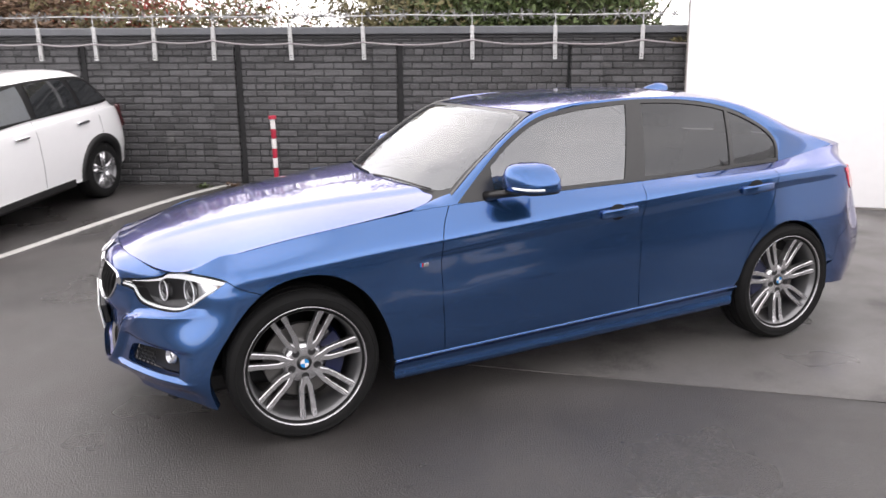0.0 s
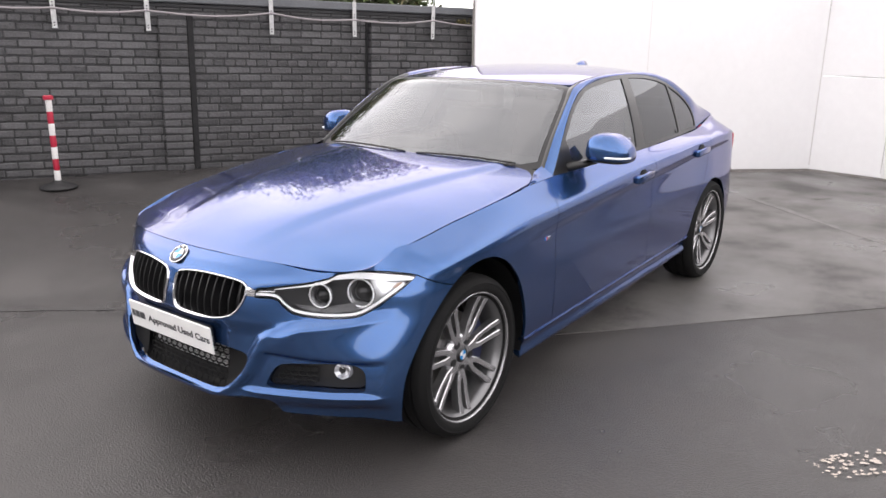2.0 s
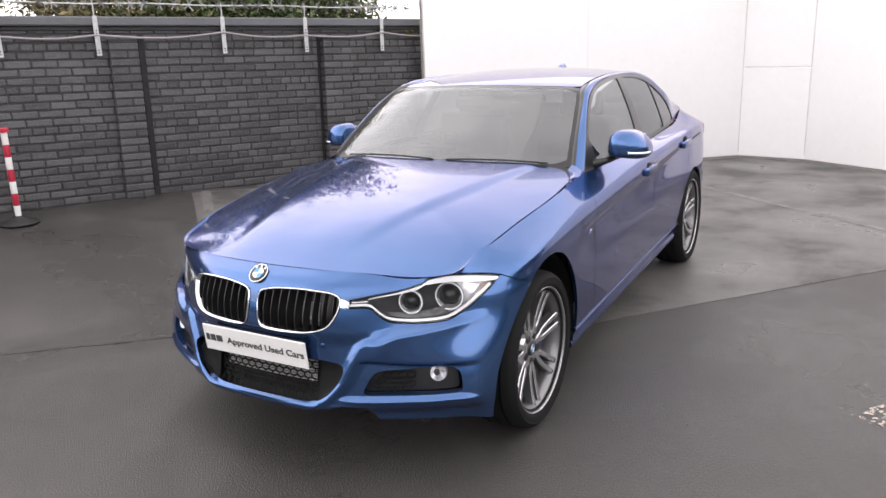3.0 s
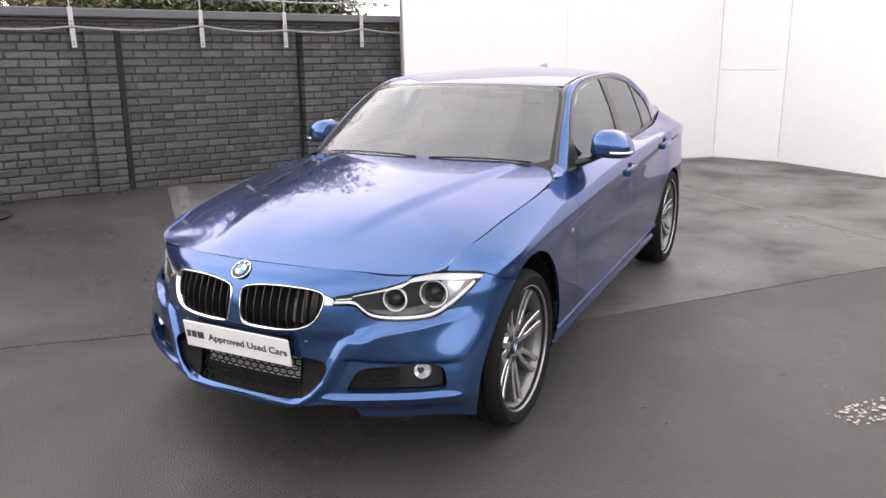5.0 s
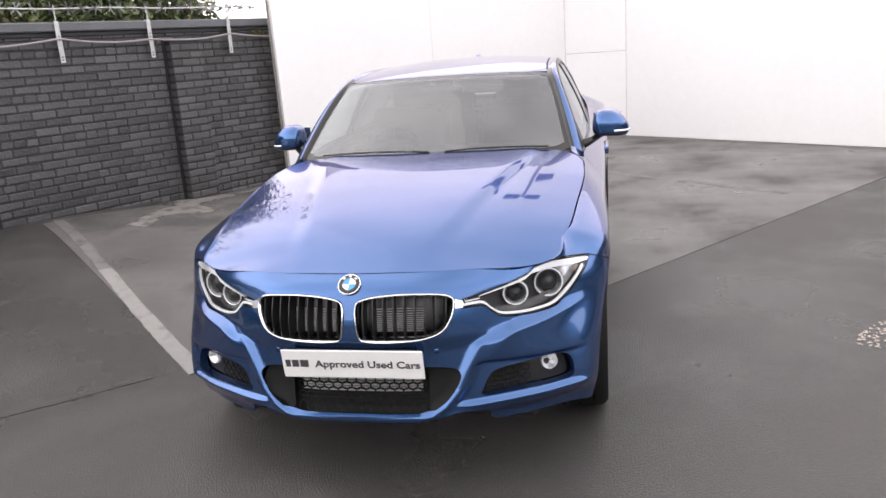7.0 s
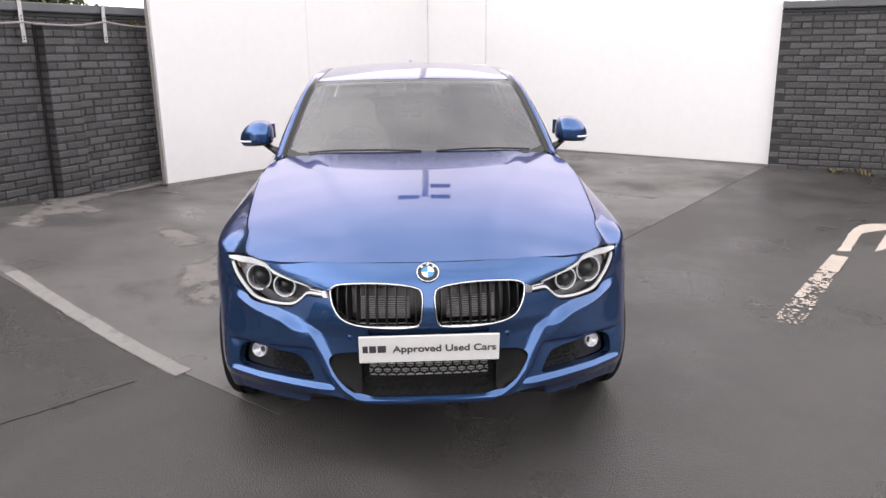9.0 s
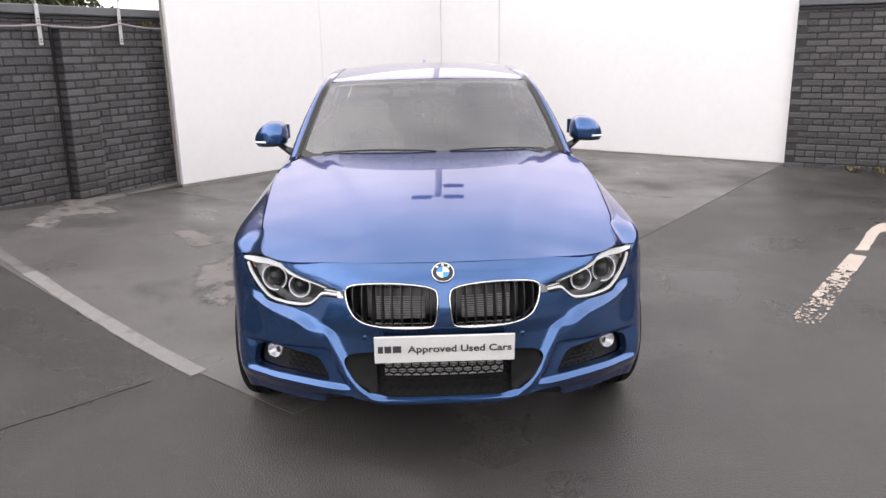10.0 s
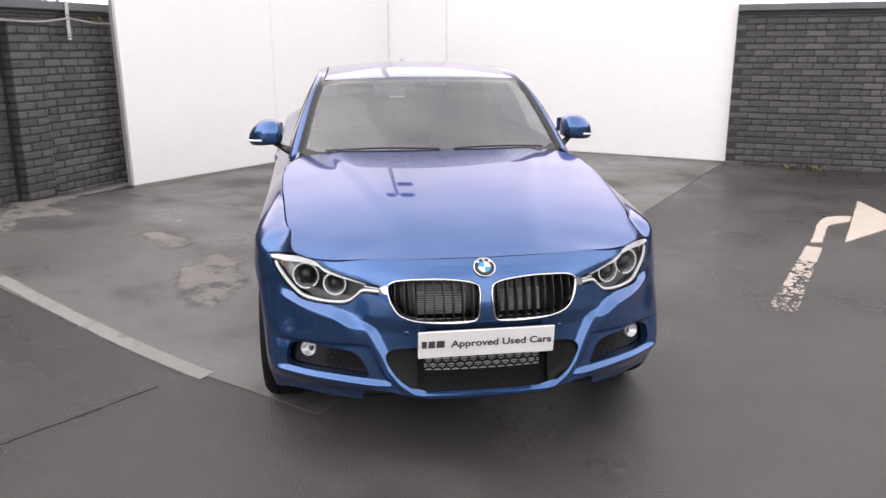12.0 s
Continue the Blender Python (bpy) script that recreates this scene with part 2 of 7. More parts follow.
LEAF_DRY = material("leaf_olive", (0.15, 0.13, 0.062), 0.6, vary=0.5, scale=3, fine=20, per_island=0.45)
BERRY = material("berry_red", (0.3, 0.025, 0.02), 0.4, vary=0.3, scale=10, per_island=0.3)
DULL_STEEL = material("dull_galvanised_steel", (0.3, 0.3, 0.3), 0.6, metal=0.5, vary=0.3, scale=30, fine=150)
RED = material("red_plastic", (0.42, 0.018, 0.045), 0.4, vary=0.12, scale=10)
WHITE_PLASTIC = material("white_plastic", (0.75, 0.74, 0.73), 0.4, vary=0.08, scale=10)


# ---- ground ----
WALL_N, WALL_U, WALL_C = Vector((0.447, 0.894, 0)), Vector((-0.894, 0.447, 0)), -4.93


def ground_z(x, y):
    """The yard rises gently towards the brick wall."""
    s, u = -(0.447 * x + 0.894 * y), -0.894 * x + 0.447 * y
    return 0.235 * smoothstep(3.9, 0.2, u) * smoothstep(1.2, 4.7, min(s, 6)) - 0.05 * smoothstep(-5.8, -8.2, x) * smoothstep(4.4, 1.6, y) * smoothstep(-2.8, -0.4, y)


def steps(lo, hi, near_lo, near_hi, d):
    """Coordinates, close together between near_lo and near_hi and wider apart beyond."""
    xs = list(np.arange(near_lo, near_hi + d / 2, d))
    k = d
    while xs[-1] < hi:
        k *= 1.5
        xs.append(xs[-1] + k)
    k = d
    while xs[0] > lo:
        k *= 1.5
        xs.insert(0, xs[0] - k)
    return xs


def sheet(xs, ys, lift=0.0, inside=None):
    """A sheet that follows the ground."""
    bm = bmesh.new()
    grid = [[bm.verts.new((x, y, ground_z(x, y) + lift)) for y in ys] for x in xs]
    for i in range(len(xs) - 1):
        for j in range(len(ys) - 1):
            bm.faces.new((grid[i][j], grid[i + 1][j], grid[i + 1][j + 1], grid[i][j + 1]))
    return bm


ground = part("ground", sheet(steps(-400, 400, -9, 5, 0.3), steps(-400, 400, -8, 8, 0.3)), ASPHALT, smooth=True)
tagged(ground, "dark damp asphalt of the yard", "ground", kind="structure")


def patch(name, outline, lift, mat, label, category, kind="structure", cell=0.2, ragged=0.0, fade=0.0):
    """A flat layer on the ground with that outline in plan, cut into a fine net that follows the rise of the yard."""
    from mathutils import geometry
    n = len(outline)
    edge = []
    for i in range(n):
        a, b = Vector(outline[i]), Vector(outline[(i + 1) % n])
        k = max(1, int((b - a).length / (0.05 if ragged else cell)))
        for j in range(k):
            p = a.lerp(b, j / k)
            if ragged:
                q = noise.noise_vector((p.x * 14, p.y * 14, 3.1)) * ragged + noise.noise_vector((p.x * 4, p.y * 4, 7.7)) * ragged
                p = p + Vector((q.x, q.y))
            edge.append(p)
    xs, ys = [p.x for p in edge], [p.y for p in edge]
    pts = list(edge)
    x = min(xs) + cell / 2
    while x < max(xs):
        y = min(ys) + cell / 2
        while y < max(ys):
            pts.append(Vector((x, y)))
            y += cell
        x += cell
    m = len(edge)
    vs, _, faces, *_ = geometry.delaunay_2d_cdt(pts, [(i, (i + 1) % m) for i in range(m)], [], 1, 1e-5)
    # keep only what lies inside the outline
    def inside(p):
        odd = False
        j = m - 1
        for i in range(m):
            a, b = edge[i], edge[j]
            if (a.y > p.y) != (b.y > p.y) and p.x < (b.x - a.x) * (p.y - a.y) / (b.y - a.y) + a.x:
                odd = not odd
            j = i
        return odd
    bm = bmesh.new()
    bv = [bm.verts.new((v.x, v.y, ground_z(v.x, v.y) + lift)) for v in vs]
    for f in faces:
        c = sum((vs[i] for i in f), Vector((0, 0))) / len(f)
        if inside(c):
            bm.faces.new([bv[i] for i in f])
    bmesh.ops.recalc_face_normals(bm, faces=bm.faces)
    if bm.faces and sum(f.normal.z for f in bm.faces) < 0:
        bmesh.ops.reverse_faces(bm, faces=bm.faces)
    for v in [v for v in bm.verts if not v.link_faces]:
        bm.verts.remove(v)
    border = [e for e in bm.edges if len(e.link_faces) == 1]
    if fade:
        # how far each point lies inside the outline, for a worn, fading edge
        rim = [v.co.copy() for e in border for v in e.verts]
        layer = bm.verts.layers.float.new("inside")
        for v in bm.verts:
            v[layer] = min(1.0, min((v.co - r).length for r in rim) / fade)
    else:
        low = {v: bm.verts.new(v.co - Vector((0, 0, lift + 0.004))) for e in border for v in e.verts}
        for e in border:
            a, b = e.verts
            bm.faces.new((a, b, low[b], low[a]))
    return tagged(part(name, bm, mat), label, category, kind=kind)


def strip(a, b, w):
    """The outline of a straight band."""
    a, b = Vector(a), Vector(b)
    d = (b - a).normalized()
    s = Vector((-d.y, d.x)) * w / 2
    return [tuple(a - s), tuple(b - s), tuple(b + s), tuple(a + s)]


patch("pavement", [(0.3, -0.66), (-0.13, -1.16), (-2.6, -4.02), (-4.9, -2.8), (-5.12, -2.65), (-8.4, 0.3), (-8.24, 1.16), (-5.8, 4.38), (-1.42, 0.79)], 0.004, OLD_TARMAC,
      "paler old tarmac of a parking bay with damp stains", "pavement")
patch("white_line", strip((2.1, -2.95), (-0.69, -5.2), 0.088), 0.006, LINE, "white painted parking line on asphalt", "line", cell=0.3)
patch("worn_line", strip((-1.55, -2.683), (-0.165, -1.2), 0.095), 0.0065, WORN_LINE, "worn whitish parking line at the bay's edge", "line", ragged=0.007)
patch("worn_line", strip((-2.75, -3.968), (-1.55, -2.683), 0.09), 0.0062, FADED_LINE, "almost worn away parking line at the bay's edge", "line", ragged=0.012)
patch("worn_line", strip((-4.75, -2.66), (-3.4, -0.9), 0.075), 0.0065, FADED_LINE, "faded parking line on old tarmac", "line", ragged=0.012)
patch("worn_line", strip((-5.85, 0.3), (-4.05, 2.44), 0.09), 0.0065, FADED_LINE, "faded parking line on old tarmac", "line", ragged=0.012)
patch("tarmac_seam", strip((-0.1, -1.43), (0.9, -2.5), 0.035), 0.005, TAR, "narrow dark seam between stretches of tarmac", "seam", ragged=0.008)
patch("tarmac_seam", strip((-0.3, -1.385), (-0.9, -0.9), 0.04), 0.0075, STAIN, "narrow pale seam in old tarmac", "seam", ragged=0.008)


def flaked_band(a, b, wide, solid, seed):
    """What is left of a painted band: whole towards b, loose flakes towards a."""
    rnd = random.Random(seed)
    a, b = Vector(a), Vector(b)
    d = (b - a).normalized()
    n = Vector((-d.y, d.x))
    bm = bmesh.new()
    for k in range(2200):
        s = rnd.random() ** 0.85
        w = wide - 0.05 * s
        off = rnd.uniform(-0.5, 0.5) * w
        if s < solid and rnd.random() > 0.36 + 0.5 * s / solid - 0.35 * (off < 0) * (s > 0.3):
            continue
        r = rnd.uniform(0.003, 0.0085) * (1.0 + 0.9 * s)
        c = a.lerp(b, s) + n * max(-0.5 * w + r * 0.6, min(0.5 * w - r * 0.6, off))
        if s < solid and noise.noise(Vector((c.x * 24, c.y * 24, 3.0))) < -0.12:
            continue
        z = 0.005 + 0.0015 * rnd.random()
        turn, long = rnd.uniform(0, 6.28), rnd.uniform(1.0, 1.7)
        ring = []
        for i in range(9):
            t = 2 * math.pi * i / 9
            e = rnd.uniform(0.6, 1.15) * r
            p = c + d * (math.cos(t + turn) * e * long) + n * (math.sin(t + turn) * e)
            ring.append(bm.verts.new((p.x, p.y, z)))
        bm.faces.new(ring)
    bmesh.ops.recalc_face_normals(bm, faces=bm.faces)
    for f in bm.faces:
        if f.normal.z < 0:
            f.normal_flip()
    return bm


flaked = part("flaked_arrow_shaft", flaked_band((-0.6, 2.08), (-1.9, 3.13), 0.16, 0.75, 5), ARROW)
tagged(flaked, "flaked pale arrow paint on asphalt", "line", kind="structure")
patch("arrow_shaft", [(-2.041, 3.188), (-2.026, 3.286), (-2.32, 3.51), (-2.533, 3.673), (-2.579, 3.779), (-2.63, 3.945), (-2.815, 4.084), (-2.835, 3.952), (-2.808, 3.834), (-2.697, 3.695), (-2.511, 3.547), (-2.282, 3.383)], 0.006, ARROW, "pale cream arrow shaft painted on asphalt", "line", ragged=0.008, cell=0.1)
patch("arrow_head", [(-3.404, 4.569), (-2.0, 3.46), (-2.5, 4.38)], 0.0075, ARROW, "pale cream arrow head painted on asphalt", "line", ragged=0.006, cell=0.1)
STAINS = (((-3.78, -3.6), (-4.42, -3.48), (-4.88, -3.1), (-4.35, -2.9), (-3.87, -3.0), (-3.3, -2.5), (-3.05, -2.95), (-2.5, -2.85), (-2.4, -3.3), (-3.45, -3.45)),
          ((-2.76, -2.2), (-3.02, -2.1), (-2.86, -1.85), (-2.76, -1.58), (-2.42, -1.5), (-2.18, -1.74), (-2.28, -2.0)),
          ((-1.42, -1.72), (-1.9, -1.74), (-2.18, -1.6), (-2.5, -1.38), (-1.98, -1.08), (-1.55, -1.06), (-1.08, -1.18), (-0.98, -1.4), (-1.24, -1.66)))
for outline in STAINS:
    patch("pale_stain", outline, 0.0055, STAIN, "pale dried stain on the old tarmac", "stain", ragged=0.07, cell=0.07, fade=0.2)
for cx, cy, rx, ry in ((-6.3, 0.9, 0.3, 0.25), (-7.0, 1.2, 0.2, 0.2), (-6.6, 2.2, 0.35, 0.25)):
    ring = [(cx + rx * math.cos(a) * (1 + 0.3 * math.sin(3 * a + cx)), cy + ry * math.sin(a) * (1 + 0.25 * math.cos(2 * a + cy))) for a in np.linspace(0, 2 * math.pi, 28, endpoint=False)]
    patch("pale_stain", ring, 0.0055, STAIN, "pale dried stain on the old tarmac", "stain", ragged=0.07, cell=0.07, fade=0.3)


# ---- brick walls ----
def wall_frame(origin, along, fall):
    """A wall's own axes: x along it, y out of its face, z up its leaning courses."""
    u = (Vector(along).normalized() + Vector((0, 0, fall))).normalized()
    n = Vector((0, 0, 1)).cross(u).normalized()
    n = -n
    z = u.cross(n) * -1 if u.cross(n).z < 0 else u.cross(n)
    m = Matrix((u, n, z)).transposed().to_4x4()
    m.translation = origin
    return m


COURSE, BRICK_L, BRICK_H, HEAD_L = 0.075, 0.211, 0.0615, 0.099


def brick_mesh(length, seed):
    bm = box_bm((length, 0.06, BRICK_H), bevel=0.008)
    for v in bm.verts:
        v.co += noise.noise_vector(v.co * 19 + Vector((seed, 0, 0))) * 0.005
    me = bpy.data.meshes.new("brick")
    bm.to_mesh(me)
    bm.free()
    me.materials.append(BRICK)
    return me


STRETCHERS, HEADERS = [brick_mesh(BRICK_L, k * 3.7) for k in range(5)], [brick_mesh(HEAD_L, k * 5.1) for k in range(3)]


def brick_wall(name, origin, along, fall, x0, x1, courses, z0, piers, singles, label):
    """A painted brick wall with piers; the bricks between the two bounds of singles are objects of their own, the rest one joined mass."""
    m = wall_frame(origin, along, fall)
    core = box_bm((x1 - x0, 0.2, courses * COURSE + 0.1), ((x0 + x1) / 2, -0.114, z0 + courses * COURSE / 2 - 0.05))
    wall = part(name, core, MORTAR)
    wall.matrix_world = m
    tagged(wall, label, "wall", kind="structure")
    mass = bmesh.new()
    rnd = random.Random(7)
    for c in range(courses):
        z = z0 + (c + 0.5) * COURSE
        heads = c % 5 == 2
        step = (HEAD_L if heads else BRICK_L) + 0.01
        x = x0 + (step / 2 if c % 2 else 0)
        while x + step < x1:
            mid = x + step / 2
            me = rnd.choice(HEADERS if heads else STRETCHERS)
            out = 0.0 + rnd.uniform(-0.003, 0.003)
            tilt = rnd.uniform(-0.35, 0.35)
            if singles[0] < mid < singles[1]:
                ob = new("brick", me)
                ob.parent = wall
                ob.matrix_local = pose(mid, -0.035 + out, z, 0, tilt, 0)
            else:
                one = bmesh.new()
                one.from_mesh(me)
                bmesh.ops.transform(one, matrix=pose(mid, -0.035 + out, z, 0, tilt, 0), verts=one.verts)
                loose.append(one)
            x += step
        for p0, p1, proud in piers:
            w = p1 - p0
            cuts = [0, 0.6 * w, w] if c % 2 else [0, 0.3 * w, 0.9 * w, w] if w > 0.3 else [0, w]
            if z > z0 + (courses - 1.6) * COURSE:
                continue
            for a, b in zip(cuts, cuts[1:]):
                if b - a > 0.03:
                    loose.append(box_bm((b - a - 0.009, 0.12, BRICK_H), (p0 + (a + b) / 2, proud - 0.06 + rnd.uniform(-0.003, 0.003), z), bevel=0.008))
    verts, faces = [], []
    for one in loose:
        k = len(verts)
        one.verts.index_update()
        verts += [v.co[:] for v in one.verts]
        faces += [[v.index + k for v in f.verts] for f in one.faces]
        one.free()
    loose.clear()
    me = bpy.data.meshes.new("bricks")
    me.from_pydata(verts, [], faces)
    me.materials.append(BRICK_MASS)
    ob = new("bricks", me)
    ob.parent = wall
    tagged(ob, kind="stuff")
    for p0, p1, proud in piers:
        part("pier", box_bm((p1 - p0 - 0.012, 0.1 + proud, (courses - 1.6) * COURSE), ((p0 + p1) / 2, proud / 2 - 0.058, z0 + (courses - 1.6) * COURSE / 2)), MORTAR, wall)
    return wall


loose = []
ORIGIN = WALL_N * WALL_C


# ---- tall white panels that close the bay ----
def white_panel(name, a, b, z0, z1, label, seams=(), edge_seam=True):
    a, b = Vector((*a, 0)), Vector((*b, 0))
    d = (b - a)
    m = Matrix.Translation(a) @ Matrix.Rotation(math.atan2(d.y, d.x), 4, "Z")
    bm = box_bm((d.length, 0.05, z1 - z0), (d.length / 2, 0.025, (z0 + z1) / 2), bevel=0.004)
    if z0 < 0.1:
        # the lower edge follows the ground
        for v in bm.verts:
            if v.co.z < 0.1:
                v.co.z += min(ground_z(a.x, a.y), ground_z(b.x, b.y)) if 0.1 < v.co.x < d.length - 0.1 else (ground_z(a.x, a.y) if v.co.x < 0.1 else ground_z(b.x, b.y))
    ob = part(name, bm, PANEL)
    ob.matrix_world = m
    tagged(ob, label, "panel", group="white panels", kind="structure")
    for s in seams:
        part("joint_strip", box_bm((0.006, 0.004, z1 - z0 - 0.02), (s, 0.0505, (z0 + z1) / 2)), material_joint, ob)
    if edge_seam:
        part("joint_strip", box_bm((0.009, 0.006, z1 - z0 - 0.01), (0.04 if name == "wall_3" else 0.02, 0.051, (z0 + z1) / 2)), SEAM_GREY, ob, "grey open joint")
    if z0 < 0.1:
        base = box_bm((d.length, 0.03, 0.05), (d.length / 2, 0.03, 0.005))
        for v in base.verts:
            v.co.z += ground_z(a.x, a.y) if v.co.x < 0.1 else ground_z(b.x, b.y)
        part("base_strip", base, SEAM, ob, "dark strip under the panel")
    return ob


material_joint = material("panel_joint", (0.72, 0.7, 0.69), 0.5, vary=0.1)
P0, P1, P2, P3 = (-5.12, -2.73), (-8.5, 0.29), (-8.33, 1.18), (-5.78, 4.43)
TOP = 2.82
white_panel("wall_3", P1, P0, 0.03, TOP, "tall white sheet panel with faint joints", (2.4,))
white_panel("wall_4", P2, P1, 0.03, 1.165, "lower half of a narrow white panel")
white_panel("wall_4", P2, P1, 1.173, TOP, "upper half of a narrow white panel")
white_panel("wall_5", P3, P2, 0.03, TOP, "tall plain white sheet panel", (), False)
for p in (P1, P2):
    post = part("trim", box_bm((0.05, 0.05, TOP - 0.02), (p[0] - 0.03, p[1], TOP / 2)), SEAM)
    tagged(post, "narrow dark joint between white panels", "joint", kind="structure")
edge = part("trim", box_bm((0.05, 0.035, TOP - 0.06), (P0[0] - 0.03, P0[1] - 0.015, TOP / 2)), SEAM)
tagged(edge, "brown weathered edge board of the white panel", "board", kind="structure")


# ---- the blue saloon car: shell ----
PAINT = material("blue_metallic_paint", (0.037, 0.107, 0.275), 0.22, metal=0.88, vary=0.04, scale=3, fine=900, coat=1.0, edge_tint=(0.56, 0.42, 0.6))
TRIM = material("black_trim", (0.012, 0.012, 0.013), 0.28, vary=0.2, scale=20)
PLASTIC = material("black_plastic", (0.009, 0.009, 0.0095), 0.5, vary=0.2, scale=30)
CHROME = material("chrome", (0.8, 0.8, 0.82), 0.08, metal=1.0, vary=0.04, scale=20)
SATIN = material("satin_alloy", (0.62, 0.62, 0.64), 0.25, metal=0.9, vary=0.06, scale=15, coat=0.4)
ALLOY_DARK = material("grey_alloy", (0.2, 0.2, 0.205), 0.35, metal=0.7, vary=0.1, scale=15, coat=0.3)
TYRE = material("tyre_rubber", (0.006, 0.006, 0.0062), 0.8, spec=0.25, vary=0.25, scale=12, fine=150, bump=0.001, bump_scale=220)
DISC = material("brake_disc_steel", (0.2, 0.195, 0.19), 0.4, metal=0.9, vary=0.15, scale=25)
CALIPER = material("blue_caliper", (0.006, 0.01, 0.045), 0.35, vary=0.1, coat=0.5)
GRILLE_BLACK = material("grille_black", (0.004, 0.004, 0.0042), 0.6, spec=0.3, vary=0.2, scale=30)
LAMP_GLOW = material("lamp_light_guide", (0.93, 0.94, 0.95), 0.25, vary=0.02, coat=1.0)
COOLER = material("cooler_alloy", (0.5, 0.5, 0.5), 0.5, metal=0.3, vary=0.2, scale=40)
LAMP_DARK = material("lamp_dark_housing", (0.02, 0.02, 0.022), 0.3, vary=0.2)
LAMP_GREY = material("lamp_grey_housing", (0.2, 0.2, 0.205), 0.2, metal=0.6, vary=0.2, scale=30)
LAMP_SILVER = material("lamp_silver_reflector", (0.8, 0.8, 0.82), 0.18, metal=0.7, vary=0.25, scale=45)
FOG_BOWL = material("fog_lamp_bowl", (0.7, 0.7, 0.72), 0.2, metal=0.6, vary=0.5, scale=60)
AMBER = material("amber_reflector", (0.5, 0.3, 0.2), 0.25, vary=0.2, coat=1.0)
TAIL = material("red_tail_lamp", (0.75, 0.02, 0.05), 0.12, vary=0.1, coat=1.0)
PLATE = material("plate_white", (0.74, 0.74, 0.73), 0.35, vary=0.05, scale=12)
INK = material("plate_ink", (0.05, 0.05, 0.055), 0.45, vary=0.1)
BLUE = material("badge_blue", (0.02, 0.25, 0.6), 0.25, vary=0.05, coat=1.0)
WHITE = material("badge_white", (0.8, 0.8, 0.8), 0.25, vary=0.05, coat=1.0)
LEATHER = material("black_seat_leather", (0.022, 0.0215, 0.022), 0.75, spec=0.25, vary=0.2, scale=10)
LINING = material("grey_headlining", (0.3, 0.29, 0.28), 0.85, vary=0.1)


def glass_material(name, tint, ior=1.5):
    """Thin glass: tinted and clear straight on, mirror-like at a flat angle."""
    m = bpy.data.materials.new(name)
    m.use_nodes = True
    n, l = m.node_tree.nodes, m.node_tree.links
    n.clear()
    clear, gloss, mix, facing, slope, fres, o = (n.new("ShaderNode" + k) for k in ("BsdfTransparent", "BsdfGlossy", "MixShader", "LayerWeight", "Math", "Math", "OutputMaterial"))
    clear.inputs["Color"].default_value = (*tint, 1)
    gloss.inputs["Roughness"].default_value = 0.02
    gloss.inputs["Color"].default_value = (0.95, 0.97, 1, 1)
    # the gloss rises from its value straight on to a full mirror at a flat angle
    straight = ((ior - 1) / (ior + 1)) ** 2
    facing.inputs["Blend"].default_value = 0.5
    slope.operation, fres.operation = "POWER", "MULTIPLY_ADD"
    slope.inputs[1].default_value, fres.inputs[1].default_value, fres.inputs[2].default_value = 5.0, 1 - straight, straight
    l.new(facing.outputs["Facing"], slope.inputs[0])
    l.new(slope.outputs[0], fres.inputs[0])
    l.new(fres.outputs[0], mix.inputs["Fac"])
    l.new(clear.outputs[0], mix.inputs[1])
    l.new(gloss.outputs[0], mix.inputs[2])
    l.new(mix.outputs[0], o.inputs["Surface"])
    return m


GLASS = glass_material("windscreen_glass", (0.56, 0.6, 0.58), 2.3)
SIDE_GLASS = glass_material("side_glass", (0.44, 0.48, 0.47), 2.35)
PRIVACY = glass_material("privacy_glass", (0.1, 0.1, 0.1), 1.65)
LENS = glass_material("lamp_lens", (0.95, 0.96, 0.97), 1.5)

car = new("car")
tagged(car, "blue metallic saloon car with silver multi-spoke alloy wheels", "car")

# Feature lines of the body from the nose round the corner and along the side to the tail: (x, y, z) at eighteen stations.
Y_FRONT = (0.0, 0.25, 0.42, 0.58, 0.71)
X_SIDE = (0.2, 0.0, -0.35, -0.7, -1.3, -1.8, -2.4, -2.785, -3.2)


def feature(front_x, front_z, corner, side_y, side_z, rear):
    rows = [(x, y, z) for x, y, z in zip(front_x, Y_FRONT, front_z)]
    rows.append(corner)
    rows += [(x, y, z) for x, y, z in zip(X_SIDE, side_y, side_z)]
    return rows + list(rear)


def level(z, n):
    return (z,) * n


